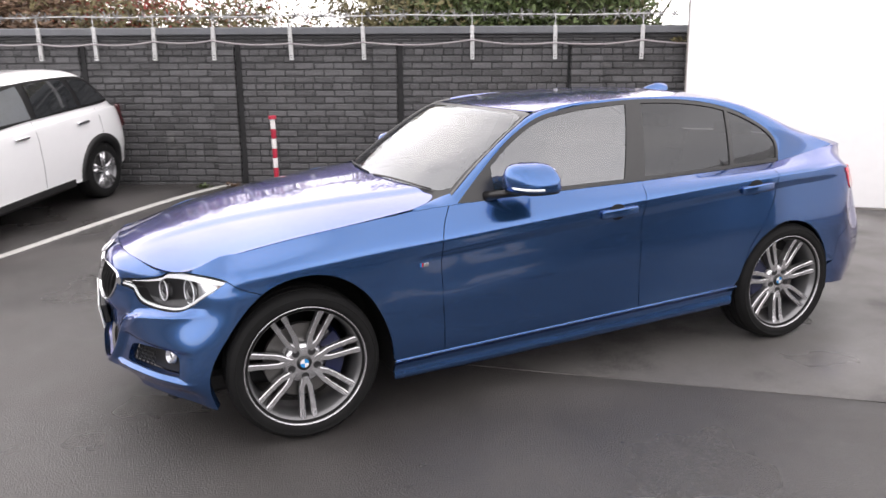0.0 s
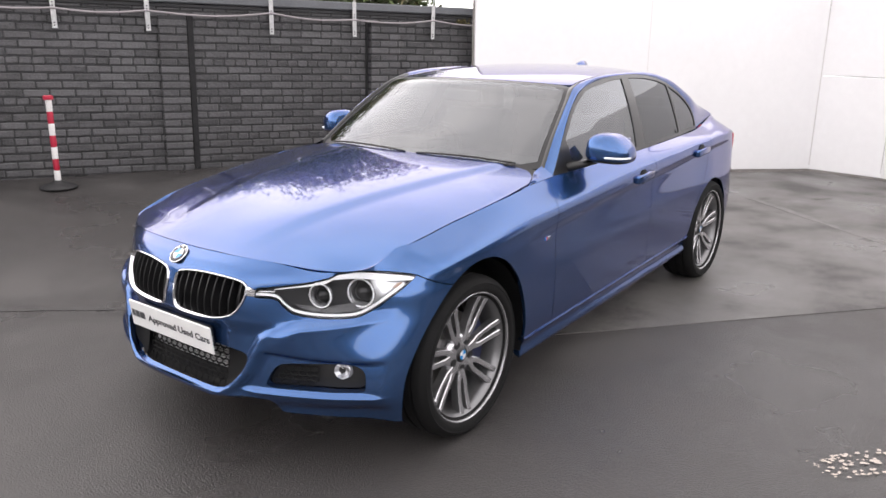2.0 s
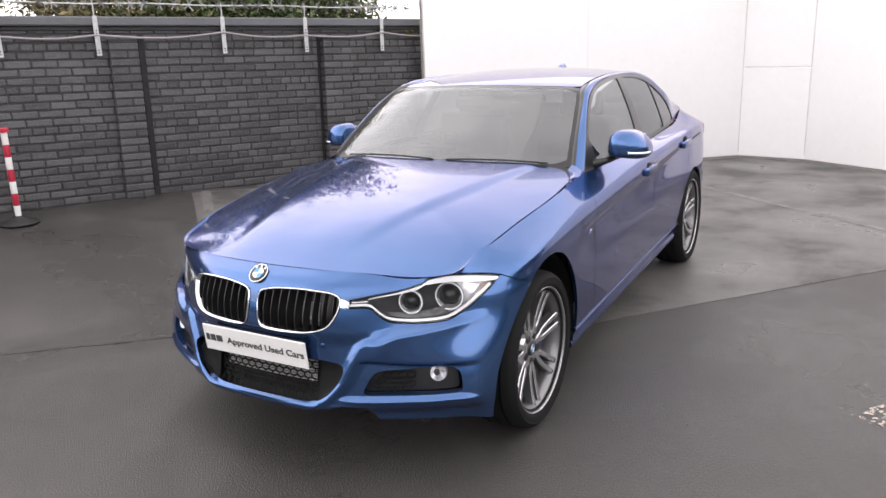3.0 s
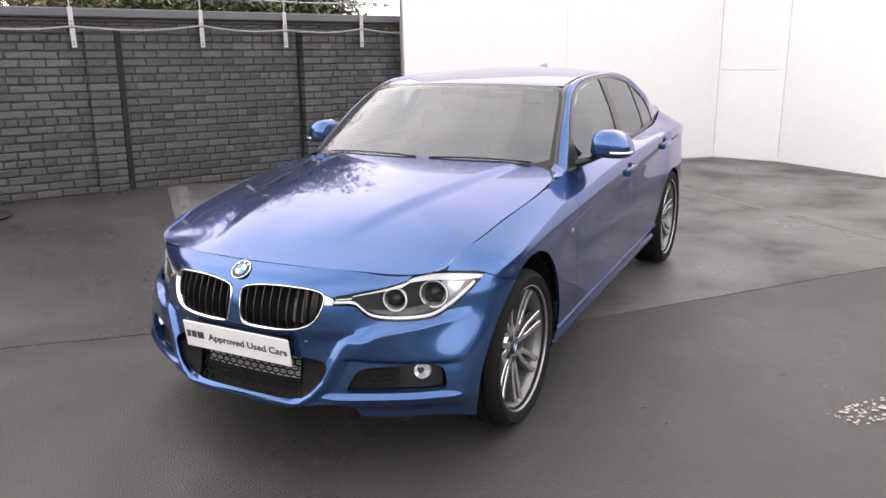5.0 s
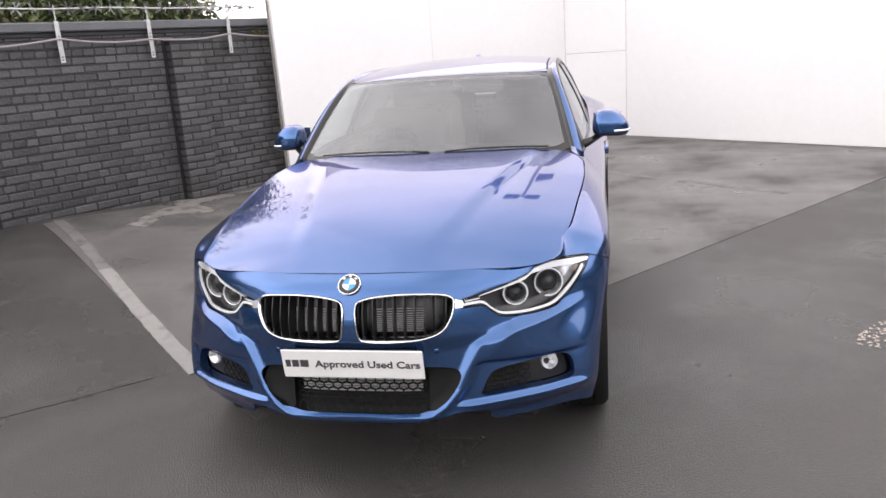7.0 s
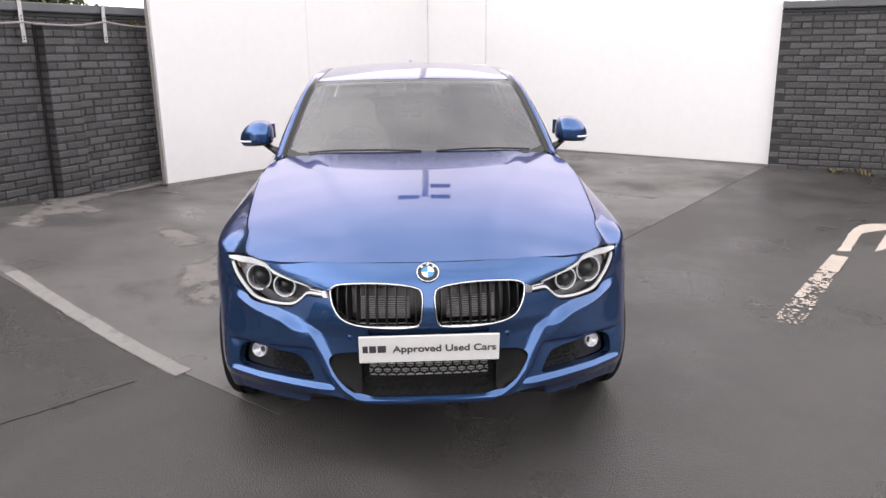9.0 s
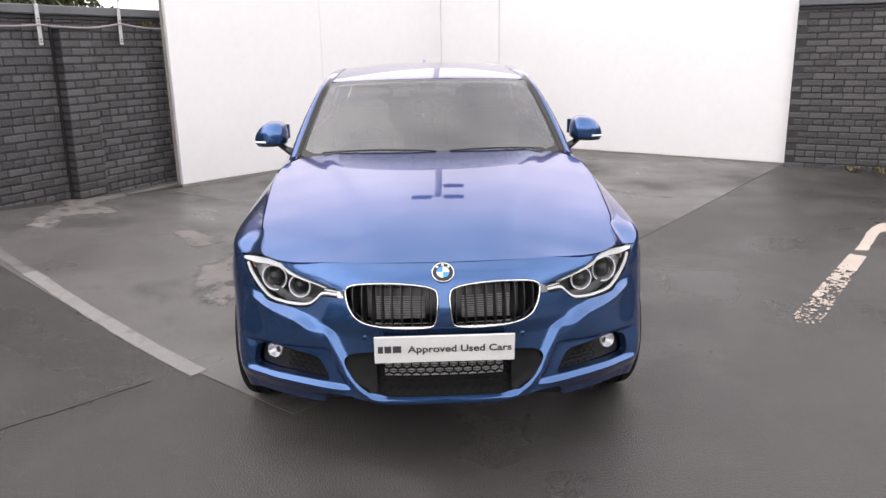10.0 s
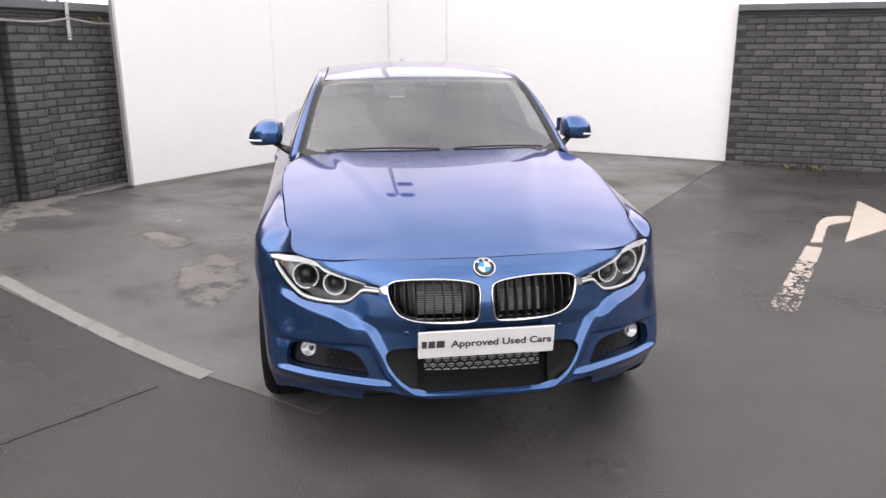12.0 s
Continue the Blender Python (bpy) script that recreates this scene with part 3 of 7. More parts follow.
LINES = [
    feature((0.765, 0.757, 0.70, 0.61, 0.515), level(0.17, 5), (0.40, 0.80, 0.17), (0.85, 0.855, 0.84, 0.835, 0.835, 0.835, 0.84, 0.85, 0.84), level(0.17, 9), ((-3.42, 0.75, 0.2), (-3.64, 0.55, 0.22), (-3.75, 0.0, 0.22))),
    feature((0.785, 0.775, 0.722, 0.645, 0.565), level(0.31, 5), (0.445, 0.825, 0.31), (0.886, 0.895, 0.88, 0.872, 0.868, 0.868, 0.875, 0.885, 0.87), level(0.32, 9), ((-3.44, 0.78, 0.34), (-3.68, 0.57, 0.35), (-3.81, 0.0, 0.35))),
    feature((0.758, 0.752, 0.708, 0.635, 0.545), level(0.46, 5), (0.42, 0.828, 0.46), (0.893, 0.905, 0.892, 0.882, 0.878, 0.878, 0.888, 0.905, 0.885), level(0.47, 9), ((-3.445, 0.79, 0.5), (-3.69, 0.58, 0.52), (-3.82, 0.0, 0.52))),
    feature((0.77, 0.755, 0.683, 0.575, 0.465), level(0.6, 5), (0.352, 0.822, 0.61), (0.893, 0.907, 0.896, 0.888, 0.886, 0.887, 0.893, 0.908, 0.885), (0.63, 0.64, 0.63, 0.63, 0.64, 0.65, 0.67, 0.68, 0.70), ((-3.39, 0.775, 0.7), (-3.63, 0.58, 0.72), (-3.76, 0.0, 0.72))),
    feature((0.752, 0.736, 0.663, 0.553, 0.442), (0.69, 0.688, 0.685, 0.68, 0.695), (0.33, 0.814, 0.695), (0.884, 0.9, 0.892, 0.886, 0.886, 0.887, 0.89, 0.9, 0.872), (0.715, 0.745, 0.765, 0.787, 0.833, 0.864, 0.908, 0.932, 0.945), ((-3.39, 0.75, 0.88), (-3.57, 0.56, 0.9), (-3.70, 0.0, 0.9))),
    feature((0.72, 0.702, 0.642, 0.545, 0.43), (0.768, 0.763, 0.75, 0.735, 0.752), (0.308, 0.79, 0.765), (0.862, 0.878, 0.876, 0.873, 0.872, 0.872, 0.868, 0.866, 0.84), (0.79, 0.815, 0.84, 0.858, 0.9, 0.93, 0.962, 0.98, 0.988), ((-3.355, 0.705, 0.965), (-3.52, 0.53, 0.97), (-3.63, 0.0, 0.98))),
    feature((0.665, 0.647, 0.603, 0.53, 0.425), (0.803, 0.802, 0.797, 0.774, 0.79), (0.29, 0.725, 0.838), (0.75, 0.768, 0.792, 0.78, 0.795, 0.792, 0.772, 0.752, 0.69), (0.85, 0.886, 0.934, 0.962, 0.981, 0.988, 1.001, 1.014, 1.06), ((-3.39, 0.64, 1.06), (-3.52, 0.5, 1.05), (-3.62, 0.0, 1.05))),
]
NET = np.array(LINES, float)


def spline(P, t):
    """Smooth curve through the points P at the parameters t (0 .. n - 1)."""
    n = len(P)
    t = np.clip(np.asarray(t, float), 0, n - 1 - 1e-9)
    i = t.astype(int)
    f = (t - i).reshape(-1, *([1] * (P.ndim - 1)))
    ext = np.concatenate([[2 * P[0] - P[1]], P, [2 * P[-1] - P[-2]]])
    a, b, c, d = ext[i], ext[i + 1], ext[i + 2], ext[i + 3]
    return 0.5 * (2 * b + (c - a) * f + (2 * a - 5 * b + 4 * c - d) * f ** 2 + (3 * b - a - 3 * c + d) * f ** 3)


FINE = 30
_cols = NET.transpose(1, 0, 2)
_mirror = _cols[1:2] * np.array([1, -1, 1])
_tail = _cols[-2:-1] * np.array([1, -1, 1])
_ext = np.concatenate([_mirror, _cols, _tail])
S_PAR = np.linspace(0, len(_cols) - 1, (len(_cols) - 1) * FINE + 1)
_at = spline(_ext, S_PAR + 1)
_at[0, :, 1] = 0
COLS = np.stack([spline(c, np.linspace(0, len(LINES) - 1, 181)) for c in _at])
COLS[:, :, 2] = np.maximum.accumulate(COLS[:, :, 2], axis=1)
_mid = COLS[:, 75]
Q_PAR = np.concatenate([[0], np.cumsum(np.linalg.norm(np.diff(_mid[:, :2], axis=0), axis=1))])


def q_front(y):
    """The girth coordinate of a place on the nose at that y."""
    return float(np.interp(y, _mid[:FINE * 4 + 1, 1], Q_PAR[:FINE * 4 + 1]))


def q_side(x):
    """The girth coordinate of a place on the side at that x."""
    k = FINE * 6
    return float(np.interp(-x, -_mid[k:FINE * 15, 0], Q_PAR[k:FINE * 15]))


CREASE_X, CREASE_Z = (0.35, 0.7, 1.3, 1.8, 2.4, 2.785, 3.2), (0.765, 0.787, 0.833, 0.864, 0.908, 0.932, 0.945)


def shell_point(q, z):
    sign = 1 if q >= 0 else -1
    k = np.interp(abs(q), Q_PAR, np.arange(len(Q_PAR)))
    i = min(int(k), len(Q_PAR) - 2)
    f = k - i
    pts = []
    for c in (COLS[i], COLS[i + 1]):
        pts.append((np.interp(z, c[:, 2], c[:, 0]), np.interp(z, c[:, 2], c[:, 1])))
    x, y = np.array(pts[0]) * (1 - f) + np.array(pts[1]) * f
    if -3.3 < x < -0.3:
        # the flank falls away under the shoulder crease
        drop = float(np.interp(-x, CREASE_X, CREASE_Z)) - z
        y -= 0.011 * smoothstep(-0.004, 0.036, drop) * smoothstep(0.26, 0.06, drop) * smoothstep(-0.35, -0.75, x) * smoothstep(-3.3, -2.9, x)
    return Vector((x, y * sign, z))


def shell(q, z):
    """A point of the body's skin at the girth coordinate q and the height z, with its outward normal."""
    p = shell_point(q, z)
    a = shell_point(q + 0.004, z) - shell_point(q - 0.004, z)
    top = z_top(q)
    b = shell_point(q, min(z + 0.004, top)) - shell_point(q, z - 0.004)
    n = a.cross(b)
    if n.length < 1e-12:
        n = Vector((0, 0, 1))
    n.normalize()
    out = Vector((p.x + 1.5, p.y, 0)) if p.x < 0.3 else Vector((p.x, p.y, 0))
    if n.dot(out) < 0:
        n.negate()
    return p, n


def z_top(q):
    k = np.interp(abs(q), Q_PAR, np.arange(len(Q_PAR)))
    i = min(int(k), len(Q_PAR) - 2)
    f = k - i
    return COLS[i, -1, 2] * (1 - f) + COLS[i + 1, -1, 2] * f - 1e-4


def densify(loop, d, closed=True):
    pts = []
    n = len(loop)
    for i in range(n if closed else n - 1):
        a, b = Vector(loop[i]), Vector(loop[(i + 1) % n])
        k = max(1, math.ceil((b - a).length / d))
        pts += [a.lerp(b, j / k) for j in range(k)]
    if not closed:
        pts.append(Vector(loop[-1]))
    return pts


def rounded(points, n=8, closed=False):
    """A smooth curve through 2D points."""
    P = np.array(points, float)
    if closed:
        P = np.concatenate([P[-1:], P, P[:2]])
        t = np.linspace(1, len(P) - 2, (len(P) - 3) * n + 1)[:-1]
    else:
        t = np.linspace(0, len(P) - 1, (len(P) - 1) * n + 1)
    return [tuple(p) for p in spline(P, t)]


def within(p, loop):
    odd, j = False, len(loop) - 1
    for i in range(len(loop)):
        a, b = loop[i], loop[j]
        if (a[1] > p[1]) != (b[1] > p[1]) and p[0] < (b[0] - a[0]) * (p[1] - a[1]) / (b[1] - a[1]) + a[0]:
            odd = not odd
        j = i
    return odd


def panel(name, loops, fn, mat, parent, label="", cell=0.03, edge=0.014, depth=0.014, gap=0.002, lift=0.0, rows=None, tilt=0.0):
    """A sheet cut to the outline loops (the first one outside, the rest holes) on the surface fn(a, b) -> point, normal, with turned-in edges."""
    from mathutils import geometry
    dense = [densify(l, edge) for l in loops]
    pts, edges = [], []
    for l in dense:
        k = len(pts)
        pts += l
        edges += [(k + i, k + (i + 1) % len(l)) for i in range(len(l))]
    flat = [[(p.x, p.y) for p in l] for l in dense]
    xs, ys = [p[0] for p in flat[0]], [p[1] for p in flat[0]]
    rim = np.array([(p.x, p.y) for p in pts])
    x, row = min(xs) + cell / 2, 0
    while x < max(xs):
        step = rows or cell
        y = min(ys) + step * (0.7 if rows else 0.5 if row % 2 else 0.9) - abs(tilt) * (max(xs) - min(xs)) + tilt * (x - min(xs))
        while y < max(ys):
            if y > min(ys) and np.min(np.hypot(rim[:, 0] - x, rim[:, 1] - y)) > step * 0.45 and within((x, y), flat[0]) and not any(within((x, y), h) for h in flat[1:]):
                pts.append(Vector((x, y)))
            y += step
        x += cell * 0.87
        row += 1
    vs, _, faces, *_ = geometry.delaunay_2d_cdt(pts, edges, [], 0, 1e-6)
    bm = bmesh.new()
    normals = []
    bv = []
    for v in vs:
        p, n = fn(v.x, v.y)
        bv.append(bm.verts.new(p + n * lift))
        normals.append(n)
    for f in faces:
        c = sum((Vector(vs[i]) for i in f), Vector((0, 0))) / len(f)
        if within(c, flat[0]) and not any(within(c, h) for h in flat[1:]):
            try:
                bm.faces.new([bv[i] for i in f])
            except ValueError:
                pass
    bm.verts.index_update()
    bm.normal_update()
    for f in bm.faces:
        m = sum((normals[v.index] for v in f.verts), Vector())
        if f.normal.dot(m) < 0:
            f.normal_flip()
    drop = [v for v in bm.verts if not v.link_faces]
    normal_of = {v: normals[v.index] for v in bm.verts}
    for v in drop:
        bm.verts.remove(v)
    border = [e for e in bm.edges if len(e.link_faces) == 1]
    shift = {}
    for e in border:
        f = e.link_faces[0]
        c = f.calc_center_median()
        for v in e.verts:
            t = (e.verts[1].co - e.verts[0].co).normalized()
            inw = normal_of[v].cross(t)
            if inw.dot(c - v.co) < 0:
                inw.negate()
            shift.setdefault(v, Vector())
            shift[v] = shift[v] + inw
    for v, d in shift.items():
        if d.length > 1e-6:
            v.co += d.normalized() * gap
    if depth:
        low = {}
        for v in list(shift):
            low[v] = (bm.verts.new(v.co.copy()), bm.verts.new(v.co - normal_of[v] * depth))
            normal_of[low[v][0]] = normal_of[low[v][1]] = shift[v].normalized() * -1 if shift[v].length > 1e-6 else normal_of[v]
        for e in border:
            a, b = e.verts
            f = bm.faces.new((low[a][0], low[b][0], low[b][1], low[a][1]))
            f.normal_update()
            if f.normal.dot(shift[a]) > 0:
                f.normal_flip()
    bm.verts.index_update()
    custom = [normal_of[v][:] for v in bm.verts]
    ob = part(name, bm, mat, parent, label, smooth=True)
    ob.data.normals_split_custom_set_from_vertices(custom)
    return ob


def mirrored(fn):
    def other(a, b):
        p, n = fn(a, b)
        return Vector((p.x, -p.y, p.z)), Vector((n.x, -n.y, n.z))
    return other


SIDES = ((shell, 1), (mirrored(shell), -1))

# ---- body panels ----
AXLE_F, AXLE_R, WHEEL_Z = (-0.012, 0.338), (-2.79, 0.338), 0.338
ARCH_F = [(0.338, 0.17), (0.338, 0.26), (0.326, 0.42), (0.26, 0.59), (0.13, 0.712), (-0.02, 0.752), (-0.17, 0.725), (-0.3, 0.62), (-0.385, 0.45), (-0.41, 0.3), (-0.415, 0.17)]
ARCH_R = [(-2.41, 0.17), (-2.415, 0.3), (-2.455, 0.46), (-2.55, 0.6), (-2.68, 0.685), (-2.79, 0.7), (-2.93, 0.66), (-3.05, 0.54), (-3.11, 0.4), (-3.13, 0.28), (-3.13, 0.17)]


def side(points):
    return [(q_side(x) if x <= 0.2 else q_side(0.2) - (x - 0.2) * 1.12, z) for x, z in points]


def top_line(qa, qb, n=40, drop=0.0):
    return [(q, z_top(q) - drop) for q in np.linspace(qa, qb, n)]


ARCH_F_C, ARCH_R_C = rounded(side(ARCH_F), 6), rounded(side(ARCH_R), 6)
Q_TIP = 0.99
LAMP_TIP = (Q_TIP, 0.752)
GAP_END = next(p for p in ARCH_F_C if p[1] > 0.685)

# headlight outline in girth and height, from the inner end along the brow to the tip and back under it
f = q_front
BROW_IN = rounded([(0.399, 0.708), (0.495, 0.722), (0.585, 0.737), (0.65, 0.754)], 4)
BROW_OUT = rounded([(0.675, z_top(0.675) - 0.004), (0.735, z_top(0.735) - 0.004), (0.79, 0.777), (0.86, 0.769), (0.93, 0.76), LAMP_TIP], 3)
LAMP_UNDER = rounded([(0.935, 0.716), (0.875, 0.679), (0.82, 0.642), (0.76, 0.613), (0.68, 0.608), (0.6, 0.613), (0.54, 0.625), (0.503, 0.65), (0.47, 0.675), (0.399, 0.678)], 4)
LAMP = BROW_IN + BROW_OUT + LAMP_UNDER

KIDNEY = rounded([(0.022, 0.65), (0.021, 0.7), (0.038, 0.727), (0.11, 0.741), (0.21, 0.745), (0.31, 0.738), (0.354, 0.723), (0.364, 0.697), (0.353, 0.65), (0.322, 0.609), (0.26, 0.589), (0.15, 0.581), (0.062, 0.583), (0.032, 0.598)], 5, closed=True)
KIDNEY = [(q_front(y), z) for y, z in KIDNEY]
INTAKE = rounded([(0.0, 0.3), (0.16, 0.303), (0.26, 0.315), (0.33, 0.36), (0.375, 0.43), (0.36, 0.463), (0.28, 0.475), (0.15, 0.48), (0.0, 0.48)], 5)
INTAKE = [(q_front(y), z) for y, z in INTAKE]
INTAKE = INTAKE + [(-a, b) for a, b in INTAKE[-2:0:-1]]
FOG = rounded([(0.47, 0.352), (0.475, 0.385), (0.505, 0.43), (0.55, 0.444), (0.6, 0.448), (0.7, 0.453), (0.79, 0.45), (0.84, 0.43), (0.855, 0.39), (0.85, 0.352), (0.78, 0.347), (0.68, 0.348), (0.56, 0.349)], 4, closed=True)

# the edge of the bumper's underside: a raised middle lip, a notch, and a lower corner
UNDER = rounded([(0.0, 0.275), (0.2, 0.278), (0.3, 0.287), (0.36, 0.299), (0.44, 0.296), (0.482, 0.28), (0.505, 0.232), (0.53, 0.225), (0.6, 0.22), (0.7, 0.215), (0.8, 0.209)], 3) + [(q_side(0.2) - 0.24, 0.198), (q_side(0.2) - 0.16, 0.192)]
front_arch = [p for p in ARCH_F_C if p[1] >= 0.192 and p[0] <= GAP_END[0]]
half = UNDER + front_arch + [LAMP_TIP] + LAMP_UNDER + BROW_IN + [(0.674, z_top(0.674) - 0.003)] + top_line(0.664, 0.0, 26)
whole = half[:-1] + [(0.0, z_top(0.0))] + [(-a, b) for a, b in half[-2:0:-1]]


RIDGE_Z, RIDGE_A = (0.28, 0.31, 0.34, 0.395, 0.45, 0.5, 0.54, 0.57), (0.22, 0.285, 0.33, 0.378, 0.405, 0.432, 0.452, 0.49)


def sculpt(q, z):
    """Relief of the bumper: the ridge round the mouth, the overhung fog lamp pocket and the blade under it."""
    a = abs(q)
    ridge = float(np.interp(z, RIDGE_Z, RIDGE_A))
    high = smoothstep(0.595, 0.53, z)
    # the mouth lies back inside the ridge
    d = -0.016 * smoothstep(ridge + 0.008, ridge - 0.045, a) * smoothstep(0.29, 0.34, z) * high
    d += 0.005 * math.exp(-((a - ridge) / 0.026) ** 2) * smoothstep(0.28, 0.32, z) * high
    # full face between the ridge and the wheel, overhanging the fog lamp pocket
    out_in, out_end = smoothstep(ridge + 0.006, ridge + 0.06, a), smoothstep(0.93, 0.84, a)
    over = float(np.interp(a, (0.48, 0.6, 0.85), (0.486, 0.478, 0.462)))
    crease = float(np.interp(a, (0.45, 0.5, 0.6, 0.75, 0.85, 0.93), (0.55, 0.557, 0.568, 0.584, 0.6, 0.61)))
    shelf = float(np.interp(z, (over, crease - 0.006, crease + 0.003, crease + 0.034), (-0.003, 0.027, 0.027, 0.0)))
    d += shelf * smoothstep(ridge - 0.005, ridge + 0.1, a) * smoothstep(0.94, 0.7, a)
    d -= 0.019 * smoothstep(over + 0.002, over - 0.016, z) * smoothstep(0.326, 0.344, z) * out_in * out_end
    d -= 0.007 * smoothstep(0.344, 0.326, z) * out_in * out_end
    # the blade's bright edge and the face that tucks in beneath it
    edge = smoothstep(0.37, 0.43, a) * smoothstep(0.97, 0.86, a)
    d += 0.007 * math.exp(-((z - 0.323) / 0.007) ** 2) * edge
    d -= 0.03 * smoothstep(0.322, 0.24, z) * smoothstep(0.4, 0.47, a) * smoothstep(1.0, 0.9, a)
    d += 0.004 * smoothstep(0.315, 0.3, z) * smoothstep(0.4, 0.33, a) - 0.016 * smoothstep(0.3, 0.255, z) * smoothstep(0.42, 0.36, a)
    return d


def nose_point(q, z):
    p, n = shell(q, z)
    return p + n * sculpt(q, z), n


def nose_skin(q, z):
    p, n = nose_point(q, z)
    e = 0.004
    a = nose_point(q + e, z)[0] - nose_point(q - e, z)[0]
    b = nose_point(q, min(z + e, z_top(q)))[0] - nose_point(q, z - e)[0]
    m = a.cross(b).normalized()
    return p, (m if m.dot(n) > 0 else -m)


front_bumper = panel("front_bumper", [whole, KIDNEY, [(-a, b) for a, b in KIDNEY], INTAKE, FOG, [(-a, b) for a, b in FOG]], nose_skin, PAINT, car, cell=0.008, edge=0.006, depth=0.035, rows=0.0055)

A_GAP = [(-0.665, 0.301), (-0.66, 0.45), (-0.655, 0.6), (-0.655, 0.75), (-0.675, 0.87), (-0.74, 0.965)]
B_GAP = [(-1.775, 0.34), (-1.765, 0.5), (-1.765, 0.75), (-1.79, 0.92), (-1.83, 1.0)]
C_GAP = [(-2.44, 0.4), (-2.5, 0.58), (-2.58, 0.7), (-2.645, 0.83), (-2.66, 0.93), (-2.7, 1.02)]
SILL = [(-0.415, 0.292), (-1.3, 0.322), (-2.0, 0.348), (-2.44, 0.368)]


def sill_z(x):
    return float(np.interp(-x, [0.415, 1.3, 2.0, 2.44], [0.292, 0.322, 0.348, 0.368]))


a_gap, b_gap, c_gap = rounded(side(A_GAP), 5), rounded(side(B_GAP), 5), rounded(side(C_GAP), 5)
a_gap[-1] = (a_gap[-1][0], z_top(a_gap[-1][0]))
b_gap[-1] = (b_gap[-1][0], z_top(b_gap[-1][0]))
c_gap[-1] = (c_gap[-1][0], z_top(c_gap[-1][0]))
rear_front_arch = [p for p in ARCH_F_C if p[0] >= GAP_END[0] and p[1] >= 0.292]
fender = [LAMP_TIP, GAP_END] + rear_front_arch[1:] + side([(-0.42, 0.292), (-0.6, 0.298)]) + a_gap + top_line(a_gap[-1][0] - 0.01, 0.737, 42) + [p for p in BROW_OUT[:-1] if p[0] > 0.737]
front_door = a_gap[::-1] + side([(x, sill_z(x)) for x in np.linspace(-0.7, -1.74, 12)]) + b_gap + top_line(b_gap[-1][0], a_gap[-1][0], 30)[1:-1]
rear_door = b_gap[::-1] + side([(x, sill_z(x)) for x in np.linspace(-1.81, -2.41, 8)]) + c_gap + top_line(c_gap[-1][0], b_gap[-1][0], 24)[1:-1]
up_arch_all = [p for p in ARCH_R_C if p[1] > 0.37]
TQ = q_side(-3.19)
Q_REAR = Q_PAR[-1]
quarter = c_gap[::-1] + [p for p in up_arch_all if p[1] > 0.41] + side([(-3.16, 0.42), (-3.19, 0.56)]) + [(TQ + 0.3, 0.69), (TQ + 0.37, 0.81), (TQ + 0.33, 0.9), (TQ + 0.36, 0.965), (TQ + 0.36, z_top(TQ + 0.36))] + top_line(TQ + 0.34, c_gap[-1][0], 24)[:-1]
skirt_low = [(-0.42, 0.19), (-0.7, 0.194), (-1.0, 0.2), (-1.7, 0.222), (-2.1, 0.24), (-2.3, 0.25), (-2.41, 0.256)]
skirt = side(skirt_low) + side([(-2.43, 0.37)]) + side(SILL[::-1])[1:]
low_arch_r = [p for p in ARCH_R_C if p[0] > q_side(-2.9) and 0.27 < p[1] <= 0.42]
rear_bumper_half = side([(-3.16, 0.42), (-3.19, 0.56)]) + [(TQ + 0.3, 0.69), (TQ + 0.37, 0.805), (TQ + 0.62, 0.795), (Q_REAR, 0.73)]
rear_loop = rear_bumper_half + [(Q_REAR, 0.24), (q_side(-3.2) + 0.3, 0.24)] + low_arch_r[::-1]


def bulged(q, z):
    """The side skirt stands proud under a narrow ledge and tucks in below."""
    def point(a, b):
        p, n = shell(a, b)
        d = sill_z(p.x) - b
        return p + n * float(np.interp(d, (0.0, 0.008, 0.035, 0.06, 0.09, 0.115), (0.006, 0.006, -0.012, -0.012, 0.006, 0.0))), n
    p, n = point(q, z)
    m = (point(q + 0.004, z)[0] - point(q - 0.004, z)[0]).cross(point(q, z + 0.004)[0] - point(q, z - 0.004)[0]).normalized()
    return p, (m if m.dot(n) > 0 else -m)


